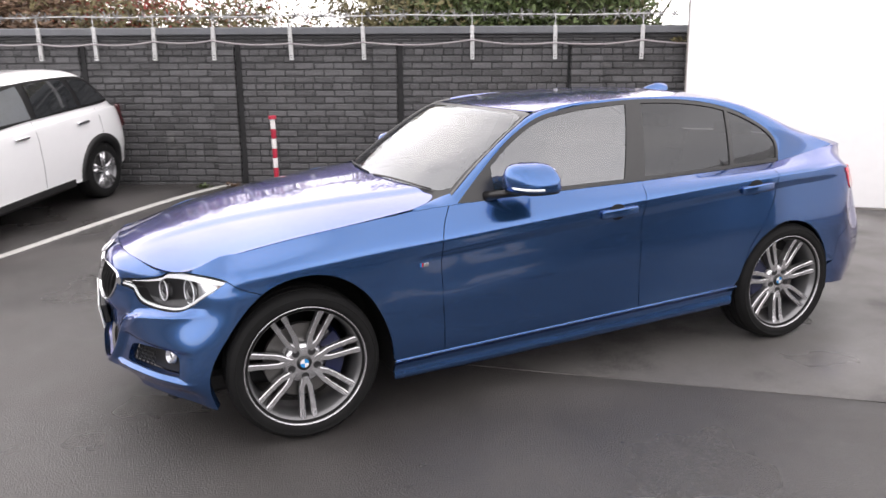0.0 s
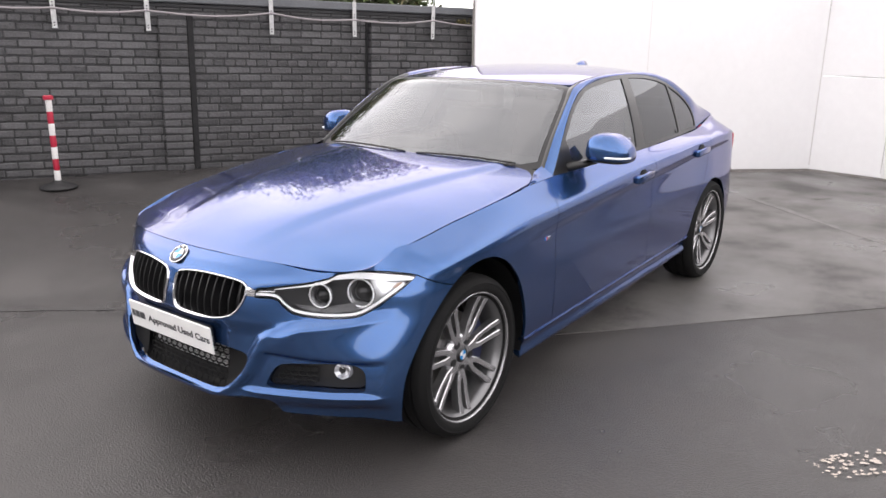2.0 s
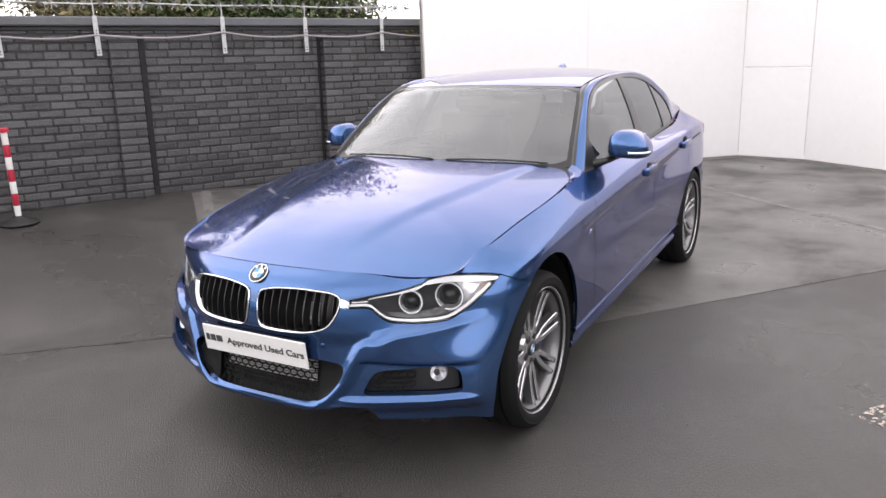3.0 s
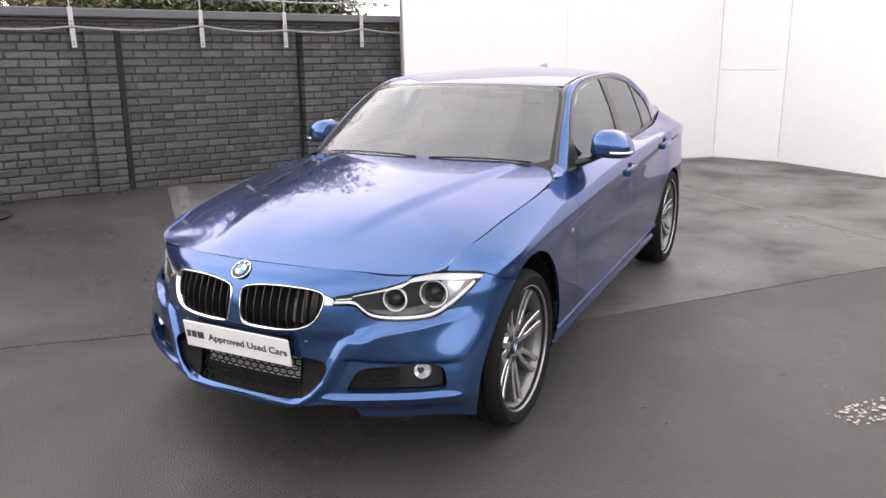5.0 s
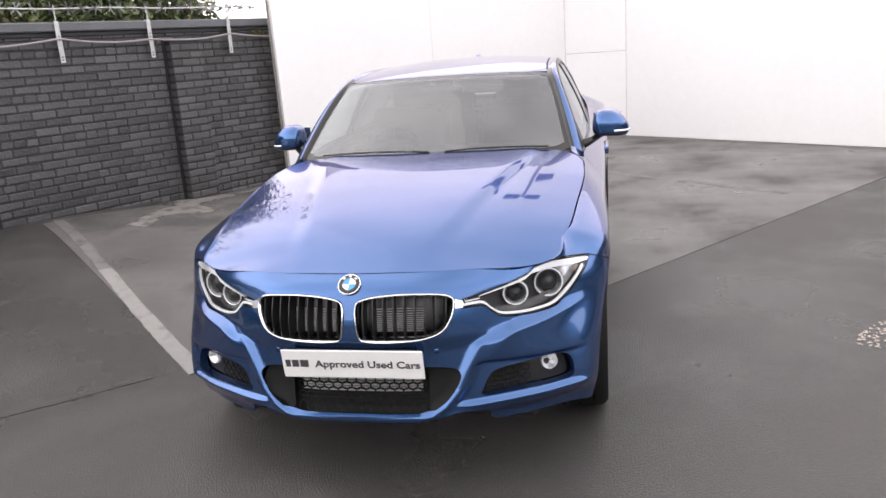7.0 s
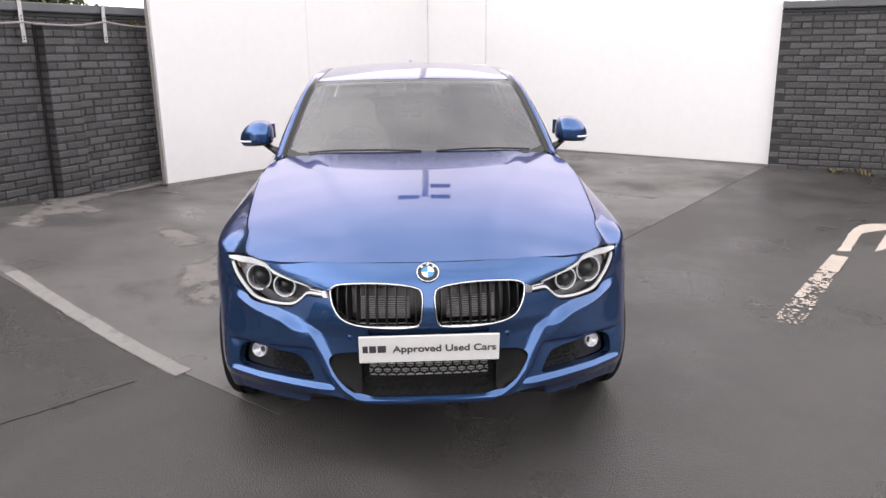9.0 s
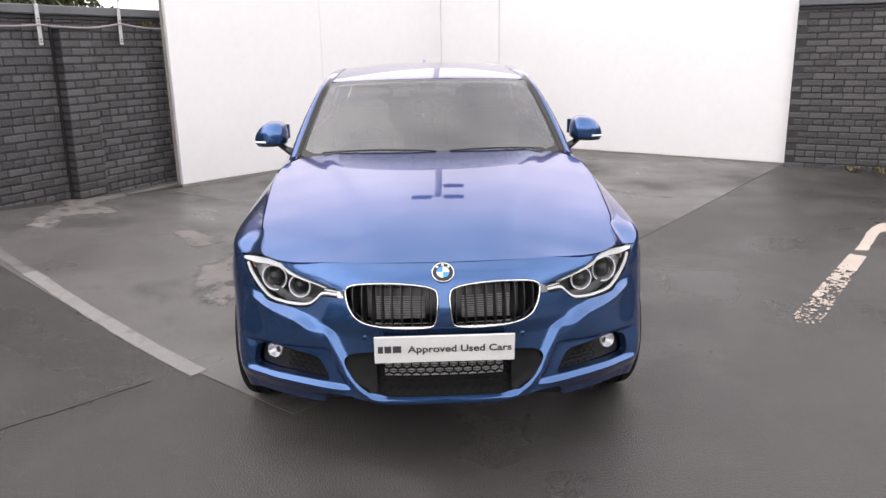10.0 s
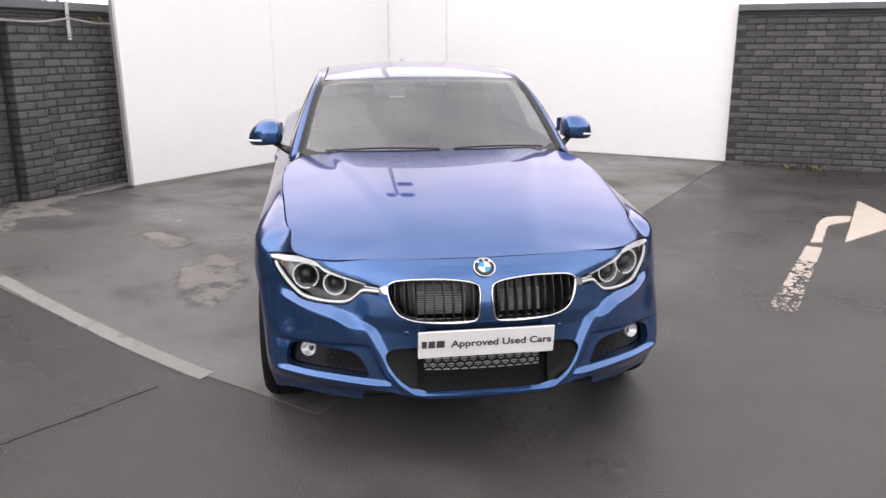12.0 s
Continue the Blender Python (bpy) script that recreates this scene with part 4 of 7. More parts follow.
for fn, sg in SIDES:
    fender_ob = panel("front_wing", [fender], fn, PAINT, car, cell=0.024, rows=0.012, tilt=0.065)
    panel("rear_wing", [quarter], fn, PAINT, car, cell=0.026, rows=0.012, tilt=0.055)
    skirt_fn = bulged if sg == 1 else mirrored(bulged)
    panel("side_skirt", [skirt], skirt_fn, PAINT, car, cell=0.013, edge=0.014, depth=0.03)
    ledge = bmesh.new()
    rows = []
    for x in np.linspace(-0.42, -2.43, 60):
        zs = sill_z(x)
        (p0, n0), (p1, n1) = fn(q_side(x), zs + 0.001), fn(q_side(x), zs - 0.005)
        rows.append((ledge.verts.new(p0 - n0 * 0.004), ledge.verts.new(p0 + n0 * 0.002), ledge.verts.new(p1 + n1 * 0.0065)))
    for a, b in zip(rows, rows[1:]):
        for k in range(2):
            ledge.faces.new((a[k], a[k + 1], b[k + 1], b[k]))
    bmesh.ops.recalc_face_normals(ledge, faces=ledge.faces)
    part("sill_ledge", ledge, PAINT, car)
    panel("rear_bumper_half", [rear_loop], fn, PAINT, car, depth=0.03).name = "rear_bumper"
    fd = panel("front_door", [front_door], fn, PAINT, car, cell=0.03, rows=0.01, tilt=0.072)
    rd = panel("rear_door", [rear_door], fn, PAINT, car, cell=0.03, rows=0.01, tilt=0.07)
    tail = panel("tail_lamp", [[(TQ + 0.02, 0.962), (TQ + 0.05, 0.905), (TQ + 0.09, 0.852), (TQ + 0.14, 0.825), (TQ + 0.37, 0.81), (TQ + 0.62, 0.8), (TQ + 0.62, 0.965), (TQ + 0.3, 0.966)]], fn, TAIL, car, "red tail lamp", lift=0.006)
    # door handles: a bar over a flat black disc that paints the recess's shade
    for door, hx, hz in ((fd, -1.62, 0.865), (rd, -2.52, 0.912)):
        p, n = fn(q_side(hx), hz)
        cup = lathe_bm([(0.0, 0.0), (0.036, 0.0), (0.04, -0.002)], 24, "y")
        for v in cup.verts:
            v.co.x *= 1.25
        c = part("handle_shade_disc", cup, GRILLE_BLACK, door, "flat black disc for the shade in the handle recess", smooth=True)
        c.matrix_world = Matrix.Translation(p + n * 0.003 + Vector((0.01, 0, 0.0))) @ Matrix.Rotation(0 if sg == 1 else math.pi, 4, "Z")
        bar = box_bm((0.22, 0.028, 0.06), bevel=0.013, segments=3)
        for v in bar.verts:
            k = 1 - 0.35 * (abs(v.co.x) / 0.105) ** 3
            v.co.z *= k
            v.co.z += 0.05 * v.co.x * -1
            v.co.y -= 0.022 * (abs(v.co.x) / 0.105) ** 2 * sg
        h = part("door_handle", bar, PAINT, door, smooth=True)
        h.location = p + n * 0.026 + Vector((0.0, 0, -0.004))
    # small badge on the wing, plain bars
    p, n = fn(q_side(-0.575), 0.728)
    for k, (w, mat) in enumerate(((0.006, BLUE), (0.005, TAIL), (0.024, CHROME))):
        b = part("badge_bar", box_bm((w, 0.004, 0.017), bevel=0.001), mat, fender_ob)
        b.location = p + n * 0.003 + Vector((0.026 - 0.008 * k - (0.009 if k == 2 else 0), 0, 0))

# ---- bonnet ----
HX = (-0.8, -0.35, 0.0, 0.2, 0.29, 0.425, 0.53, 0.6, 0.68, 0.76)
HE = (0.995, 0.936, 0.886, 0.85, 0.826, 0.785, 0.763, 0.754, 0.744, 0.73)
HY = (0.78, 0.793, 0.769, 0.751, 0.738, 0.714, 0.612, 0.612, 0.6, 0.59)
CX = (-0.8, -0.35, 0.0, 0.2, 0.4, 0.55, 0.665, 0.74)
CZ = (1.04, 0.997, 0.956, 0.925, 0.884, 0.844, 0.803, 0.77)


def eased(x, xs, zs, d):
    return sum(float(np.interp(x + k * d, xs, zs)) for k in (-2, -1, 0, 1, 2)) / 5


def bonnet_z(x, y):
    """The bonnet's height: a crowned middle that falls to the wing edges, with two soft creases."""
    e, c, w = eased(x, HX, HE, 0.03), eased(x, CX, CZ, 0.05), eased(x, HX, HY, 0.02)
    t = min(1.0, abs(y) / w)
    z = e + (c - e) * (1 - t ** 2.3)
    yr = float(np.interp(x, (-0.65, -0.3, 0.2, 0.65), (0.52, 0.43, 0.31, 0.21)))
    z += 0.009 * smoothstep(yr + 0.075, yr - 0.01, abs(y)) * smoothstep(0.66, 0.3, x) - 0.004 * smoothstep(yr, 0.0, abs(y)) * smoothstep(0.66, 0.3, x)
    return z


def bonnet(x, y):
    e = 0.012
    z = bonnet_z(x, y)
    dx = (bonnet_z(x + 0.03, y) - bonnet_z(x - 0.03, y)) / 0.06
    dy = (bonnet_z(x, y + e) - bonnet_z(x, y - e)) / (2 * e)
    return Vector((x, y, z)), Vector((-dx, -dy, 1)).normalized()


edge_pts = [(COLS[i, -1, 0], COLS[i, -1, 1]) for i in range(0, FINE * 9, 4) if COLS[i, -1, 0] > -0.5]
edge_pts = [(x - 0.001, y - 0.003) for x, y in edge_pts]
rear_edge = rounded([(-0.545, 0.784), (-0.605, 0.766), (-0.66, 0.733), (-0.696, 0.69), (-0.704, 0.64), (-0.695, 0.58), (-0.657, 0.4), (-0.627, 0.2), (-0.617, 0.0)], 6)
right = edge_pts + rear_edge
bonnet_loop = right + [(x, -y) for x, y in right[::-1][1:-1]]
panel("bonnet", [bonnet_loop], bonnet, PAINT, car, cell=0.024, edge=0.014, depth=0.005, gap=0.001)


def wing_corner(t, w):
    """The wing between its upper edge (w = 0) and the bonnet's rear corner or the foot of the windscreen pillar (w = 1)."""
    x = -0.49 - 0.31 * t
    o = shell_point(q_side(x), z_top(q_side(x)))
    yi = float(np.interp(-x, (0.49, 0.545, 0.605, 0.66, 0.7, 0.8), (0.792, 0.787, 0.77, 0.742, 0.722, 0.718)))
    zi = float(np.interp(-x, (0.49, 0.605, 0.66, 0.7, 0.8), (bonnet_z(-0.49, 0.785), bonnet_z(-0.605, 0.766), bonnet_z(-0.66, 0.735), 0.99, 1.015)))
    i = Vector((x, yi, zi))
    return o.lerp(i, w) + Vector((0, 0, 0.004)) * 4 * w * (1 - w) * smoothstep(0.0, 0.4, t)


def corner_skin(t, w):
    a = wing_corner(min(t + 0.03, 1), w) - wing_corner(max(t - 0.03, 0), w)
    b = wing_corner(t, min(w + 0.05, 1)) - wing_corner(t, max(w - 0.05, 0))
    n = a.cross(b)
    n = n.normalized() if n.length > 1e-9 else Vector((0, 0, 1))
    return wing_corner(t, w), (n if n.z > 0 else -n)


for fn in (corner_skin, mirrored(corner_skin)):
    panel("wing_corner", [[(0, 0), (1, 0), (1, 1), (0, 1)]], fn, PAINT, car, cell=0.12, edge=0.06, depth=0.0, gap=0.0)

# ---- cabin: one arch from the screen's foot over the roof to the boot ----
ARCH_B = np.array([(-0.765, 0.722, 0.985), (-0.9, 0.687, 1.096), (-1.03, 0.656, 1.188), (-1.16, 0.623, 1.274), (-1.295, 0.585, 1.346), (-1.59, 0.562, 1.382), (-1.95, 0.554, 1.395), (-2.28, 0.548, 1.388), (-2.56, 0.547, 1.35), (-2.82, 0.562, 1.274), (-3.08, 0.612, 1.168), (-3.33, 0.664, 1.07)])
BULGE = np.array([(0.165, 0, 0.02), (0.16, 0, 0.022), (0.152, 0, 0.022), (0.145, 0, 0.021), (0.135, 0, 0.021), (0.08, 0, 0.029), (0.03, 0, 0.034), (-0.03, 0, 0.034), (-0.08, 0, 0.034), (-0.11, 0, 0.035), (-0.12, 0, 0.025), (-0.13, 0, 0.012)])
_b, _g = spline(ARCH_B, np.linspace(0, 11, 221)), spline(BULGE, np.linspace(0, 11, 221))
L_PAR = np.concatenate([[0], np.cumsum(np.linalg.norm(np.diff(_b, axis=0), axis=1))])


def arch_at(l):
    return Vector([np.interp(l, L_PAR, _b[:, k]) for k in range(3)]), Vector([np.interp(l, L_PAR, _g[:, k]) for k in range(3)])


def cabin_point(l, w):
    b, g = arch_at(l)
    t = w / 0.6
    return Vector((b.x, b.y * t, b.z)) + g * (1 - abs(t) ** 2.4)


def cabin(l, w):
    p = cabin_point(l, w)
    a = cabin_point(l + 0.01, w) - cabin_point(l - 0.01, w)
    b = cabin_point(l, w + 0.01) - cabin_point(l, w - 0.01)
    n = a.cross(b).normalized()
    return p, (n if n.z > 0 else -n)


def l_at(x):
    return float(np.interp(-x, -_b[:, 0], L_PAR))


def band(l0, l1, w, r=0.05, bow0=0.0, bow1=0.0):
    """A four-sided outline with rounded corners on the cabin's arch."""
    ws = np.linspace(-w, w, 25)
    low = [(l0 + bow0 * (x / w) ** 2 + (r * max(0, (abs(x) - w + r) / r) ** 2 * 0.5), x) for x in ws]
    top = [(l1 + bow1 * (x / w) ** 2 - (r * max(0, (abs(x) - w + r) / r) ** 2 * 0.5), x) for x in ws[::-1]]
    return low + top


L_END = L_PAR[-1]
L_WS, L_RW = l_at(-1.295), l_at(-2.6)
roof = panel("roof", [band(L_WS + 0.012, L_RW - 0.01, 0.592, 0.03, 0.0, -0.01)], cabin, PAINT, car, cell=0.05)
screen_loop = band(0.0, L_WS + 0.006, 0.599, 0.04, 0.0, 0.0)
inner_loop = band(0.03, L_WS - 0.03, 0.578, 0.06, 0.0, 0.0)
windscreen = panel("windscreen", [inner_loop], cabin, GLASS, car, "clear windscreen", cell=0.05, depth=0, gap=0.0, lift=0.0)
panel("screen_border", [screen_loop, inner_loop], cabin, TRIM, windscreen, "black printed border", cell=0.05, depth=0.008, gap=0.0)
rear_window = panel("rear_window", [band(L_RW, L_END - 0.02, 0.598, 0.03)], cabin, PRIVACY, car, "dark rear window", cell=0.05, depth=0.008)

# ---- side windows ----
def belt_y(x):
    return float(np.interp(-x, (0.7, 1.3, 1.8, 2.4, 2.8, 3.3), (0.765, 0.792, 0.79, 0.77, 0.745, 0.68)))


def pane(x, z):
    """The leaning surface of the side windows."""
    h = z - 0.99
    y = belt_y(x) - 0.34 * h - 0.34 * h * h
    e = belt_y(x + 0.05) - belt_y(x - 0.05)
    return Vector((x, y, z)), Vector((-e / 0.1, 1, 0.34 + 0.68 * h)).normalized()


DLO = rounded([(-0.785, 0.968), (-0.925, 1.095), (-1.105, 1.234), (-1.285, 1.325), (-1.46, 1.36), (-1.64, 1.378), (-1.83, 1.387), (-2.02, 1.385), (-2.2, 1.375), (-2.39, 1.35), (-2.54, 1.313), (-2.65, 1.27), (-2.76, 1.21), (-2.828, 1.145), (-2.843, 1.08), (-2.823, 1.02)], 5) + \
    [(-2.8, 1.012), (-2.4, 1.001), (-1.85, 0.989), (-1.3, 0.981), (-0.93, 0.968)]


def shrink(loop, d):
    """The outline moved inwards by d."""
    n = len(loop)
    area = sum(loop[i][0] * loop[(i + 1) % n][1] - loop[(i + 1) % n][0] * loop[i][1] for i in range(n))
    s = 1 if area > 0 else -1
    out_pts = []
    for i in range(n):
        a, b = Vector(loop[i - 1]), Vector(loop[(i + 1) % n])
        t = (b - a).normalized()
        out_pts.append(tuple(Vector(loop[i]) + Vector((-t.y, t.x)) * d * s))
    return out_pts


def clip_x(loop, x0, x1):
    """The part of an outline with x between x0 and x1."""
    for lim, keep_less in ((x1, True), (x0, False)):
        res = []
        for i in range(len(loop)):
            a, b = loop[i], loop[(i + 1) % len(loop)]
            ia, ib = (a[0] <= lim) == keep_less or a[0] == lim, (b[0] <= lim) == keep_less or b[0] == lim
            if ia:
                res.append(a)
            if ia != ib:
                t = (lim - a[0]) / (b[0] - a[0])
                res.append((lim, a[1] + t * (b[1] - a[1])))
        loop = res
    return loop


def clip_slant(loop, rear, front):
    """The part of an outline between two slanting lines, each given by its x at the belt and its backward slope."""
    for x, slope, keep in ((*rear, "front"), (*front, "rear")):
        sheared = [(a + slope * (b - 0.99), b) for a, b in loop]
        cut = clip_x(sheared, x, 9.0) if keep == "front" else clip_x(sheared, -9.0, x)
        loop = [(a - slope * (b - 0.99), b) for a, b in cut]
    return loop


GLASS_LOOP = shrink(DLO, 0.019)
PANES = ((clip_slant(GLASS_LOOP, (-1.715, 0.32), (-0.98, 0.0)), SIDE_GLASS, "lightly tinted side window"), (clip_slant(GLASS_LOOP, (-2.437, 0.2), (-1.845, 0.24)), PRIVACY, "dark tinted rear side window"),
         (clip_slant(GLASS_LOOP, (-3.0, 0.0), (-2.462, 0.2)), PRIVACY, "dark tinted quarter window"))


def pillar_edge(t):
    """The inner edge of the pillar and rail, raised a little over the windscreen's edge."""
    return Vector(spline(ARCH_B, [t])[0]) + Vector((0.5, 0.1, 0.85)) * 0.01 * smoothstep(4.3, 3.0, t)


def rail_point(t, w):
    """The painted pillars and roof rail, between the window's edge (w = 0) and the cabin's arch (w = 1)."""
    a = spline(np.array([(-0.77, 0.955), (-0.925, 1.096), (-1.09, 1.226), (-1.26, 1.317), (-1.41, 1.354), (-1.64, 1.38), (-1.95, 1.389), (-2.25, 1.373), (-2.5, 1.328), (-2.7, 1.246), (-2.832, 1.14), (-2.83, 1.012)]), [t])[0]
    p, n = pane(a[0], a[1])
    q = pillar_edge(t)
    m = p.lerp(q, w)
    out_dir = Vector((0, 0.7, 0.7)) if t > 1 else Vector((0.2, 0.8, 0.4))
    return m + out_dir.normalized() * (0.012 + 0.018 * smoothstep(3.5, 5, t)) * 4 * w * (1 - w) * min(1.0, (p - q).length / 0.12) * smoothstep(11, 9.6, t)


def rail(t, w):
    t = min(max(t, 0), 10.999)
    p = rail_point(t, w)
    a = rail_point(min(t + 0.05, 11), w) - rail_point(max(t - 0.05, 0), w)
    b = rail_point(t, min(w + 0.05, 1.0)) - rail_point(t, max(w - 0.05, 0.0))
    n = a.cross(b).normalized()
    return p, (n if n.dot(Vector((0, 1, 0.5))) > 0 else -n)


for fn, r_fn, sg in ((pane, rail, 1), (mirrored(pane), mirrored(rail), -1)):
    rail_ob = panel("pillar_and_rail", [[(0, 0), (2, 0), (5, 0), (8, 0), (11, 0), (11, 1), (8, 1), (5, 1), (2, 1), (0, 1)]], r_fn, PAINT, car, cell=0.22, edge=0.12, depth=0.0, gap=0.0)
    # black face between the raised pillar and the glass
    strip_bm, prev = bmesh.new(), None
    for t in np.linspace(0.0, 4.3, 36):
        high, low_pt = pillar_edge(t), Vector(spline(ARCH_B, [t])[0])
        crest, up = rail(t, 0.8)
        trio = [strip_bm.verts.new((v.x, v.y * sg, v.z)) for v in (crest + up * 0.0025, high + up * 0.0025, low_pt + Vector((0, -0.012, -0.004)))]
        if prev:
            for k in range(2):
                strip_bm.faces.new((prev[k], prev[k + 1], trio[k + 1], trio[k]))
        prev = trio
    part("screen_pillar_trim", strip_bm, TRIM, rail_ob, "black strip beside the windscreen", smooth=True)
    frame_ob = panel("window_frame", [DLO] + [p for p, _, _ in PANES], fn, TRIM, car, "black window frame", cell=0.05, edge=0.025, depth=0.01, gap=0.0, lift=0.003)
    for loop, mat, label in PANES:
        panel("side_window", [loop], fn, mat, frame_ob, label, cell=0.055, edge=0.03, depth=0, gap=0, lift=-0.002)

# ---- boot lid ----
def boot(x, y):
    w = float(np.interp(-x, (3.1, 3.3, 3.45, 3.62), (0.68, 0.66, 0.6, 0.5)))
    e = float(np.interp(-x, (3.1, 3.3, 3.45, 3.62, 3.7), (1.065, 1.062, 1.058, 1.05, 1.045)))
    t = min(1, abs(y) / w)
    z = e + 0.02 * (1 - t ** 2) + 0.012 * smoothstep(3.5, 3.64, -x)
    return Vector((x, y, z)), Vector((0.05, 0.1 * y, 1)).normalized()


lid = [(-3.16, 0.66), (-3.3, 0.655), (-3.43, 0.625), (-3.53, 0.53), (-3.6, 0.3), (-3.63, 0.0)]
lid = rounded(lid, 5)
panel("boot_lid", [lid + [(x, -y) for x, y in lid[::-1][1:]]], boot, PAINT, car, cell=0.05)


for sg in (1, -1):
    lo = [(TQ + 0.625, 0.8), (TQ + 0.625, 0.97), (TQ + 0.365, 0.97), (TQ + 0.365, 1.045), (Q_REAR, 1.045), (Q_REAR, 0.735)]
    panel("boot_face", [lo], SIDES[0][0] if sg == 1 else SIDES[1][0], PAINT, car, cell=0.05)


# ---- the car's wheels ----
def two_tone(ob, second, test):
    """Gives the faces that pass the test the second material."""
    ob.data.materials.append(second)
    for p in ob.data.polygons:
        if test(p):
            p.material_index = 1
    return ob


def spoke_pair(angle):
    bm = bmesh.new()
    rr = (0.05, 0.085, 0.115, 0.16, 0.21, 0.265)
    spread = (0.0, 0.09, 0.165, 0.142, 0.118, 0.104)
    face = (0.052, 0.056, 0.058, 0.062, 0.07, 0.084)
    wide = (0.014, 0.0136, 0.012, 0.0112, 0.012, 0.0145)
    for sgn in (-1, 1):
        rings = []
        for r, s, y, w in zip(rr, spread, face, wide):
            a = angle + sgn * s
            c, t = Vector((math.cos(a), 0, math.sin(a))), Vector((-math.sin(a), 0, math.cos(a)))
            m = c * r
            rings.append([bm.verts.new(m + t * w + Vector((0, y - 0.003, 0))), bm.verts.new(m + t * w * 0.72 + Vector((0, y, 0))), bm.verts.new(m - t * w * 0.72 + Vector((0, y, 0))),
                          bm.verts.new(m - t * w + Vector((0, y - 0.003, 0))), bm.verts.new(m - t * w * 0.8 + Vector((0, y - 0.04, 0))), bm.verts.new(m + t * w * 0.8 + Vector((0, y - 0.04, 0)))])
        for a, b in zip(rings, rings[1:]):
            for k in range(6):
                bm.faces.new((a[k], a[(k + 1) % 6], b[(k + 1) % 6], b[k]))
        bm.faces.new(rings[0])
        bm.faces.new(rings[-1])
    bmesh.ops.recalc_face_normals(bm, faces=bm.faces)
    return bm


def make_wheel(at, sg, caliper_angle):
    barrel = lathe_bm([(0.27, 0.094), (0.273, 0.1), (0.27, 0.105), (0.2655, 0.101), (0.26, 0.085), (0.246, 0.078), (0.24, 0.05), (0.232, 0.0), (0.232, -0.09), (0.262, -0.1), (0.266, -0.1)], 72)
    wheel = part("wheel", barrel, SATIN, car, "silver multi-spoke alloy wheel", smooth=True)
    two_tone(wheel, ALLOY_DARK, lambda p: p.center.y < 0.098)
    groove = []
    for y in (0.055, 0.0, -0.055):
        groove += [(0.338, y + 0.007), (0.327, y + 0.0055), (0.327, y - 0.0055), (0.338, y - 0.007)]
    tyre = part("tyre", lathe_bm([(0.252, 0.088), (0.269, 0.099), (0.277, 0.109), (0.29, 0.113), (0.305, 0.112), (0.307, 0.114), (0.311, 0.114), (0.313, 0.111), (0.325, 0.103), (0.333, 0.088)] + groove + [(0.333, -0.088), (0.322, -0.105), (0.3, -0.113), (0.262, -0.1)], 96), TYRE, wheel, "low-profile black tyre", smooth=True)
    soft_edges(tyre, 40)
    for k in range(7):
        s = part("spoke", spoke_pair(math.radians(90 + 360 / 14) + 2 * math.pi * k / 7), ALLOY_DARK, wheel)
        two_tone(s, SATIN, lambda p: p.normal.y > 0.6)
    hub = part("hub", lathe_bm([(0.0, 0.05), (0.036, 0.05), (0.068, 0.052), (0.088, 0.045), (0.096, 0.02), (0.096, -0.02)], 40), SATIN, wheel, smooth=True)
    # five dark discs on the hub stand in for the shaded bolt holes
    for k in range(5):
        a = math.radians(90) + 2 * math.pi * (k + 0.5) / 5
        b = lathe_bm([(0.0, 0.0535), (0.013, 0.0535), (0.0145, 0.055), (0.017, 0.0545), (0.017, 0.04)], 14)
        bmesh.ops.translate(b, vec=(0.06 * math.cos(a), 0, 0.06 * math.sin(a)), verts=b.verts)
        part("bolt_hole_shade", b, DARK_RUBBER, wheel, "dark disc for the shade of a wheel bolt hole")
    cap = part("hub_cap", lathe_bm([(0.0, 0.056), (0.032, 0.055), (0.034, 0.05)], 32), TRIM, wheel, "black ringed centre cap", smooth=True)
    for k in range(4):
        pie = bmesh.new()
        c = pie.verts.new((0, 0.0575, 0))
        arc = [pie.verts.new((0.02 * math.cos(a), 0.0575, 0.02 * math.sin(a))) for a in np.linspace(k * math.pi / 2, (k + 1) * math.pi / 2, 7)]
        for a, b in zip(arc, arc[1:]):
            pie.faces.new((c, b, a))
        part("cap_quarter", pie, BLUE if k % 2 else WHITE, wheel)
    disc = part("brake_disc", lathe_bm([(0.07, 0.005), (0.09, 0.0), (0.168, 0.0), (0.17, -0.024), (0.09, -0.024)], 48), DISC, wheel, "worn steel brake disc")
    cal = bmesh.new()
    n = 12
    ring = []
    for i in range(n + 1):
        a = caliper_angle + math.radians(-34 + 68 * i / n)
        ring.append([cal.verts.new((r * math.cos(a), y, r * math.sin(a))) for r, y in ((0.105, 0.028), (0.185, 0.028), (0.195, 0.0), (0.195, -0.06), (0.105, -0.06))])
    for a, b in zip(ring, ring[1:]):
        for k in range(5):
            cal.faces.new((a[k], a[(k + 1) % 5], b[(k + 1) % 5], b[k]))
    cal.faces.new(ring[0])
    cal.faces.new(ring[-1])
    bmesh.ops.recalc_face_normals(cal, faces=cal.faces)
    part("brake_caliper", cal, CALIPER, wheel, "blue brake caliper")
    wheel.matrix_world = pose(*at) @ Matrix.Rotation(0 if sg == 1 else math.pi, 4, "Z")
    return wheel


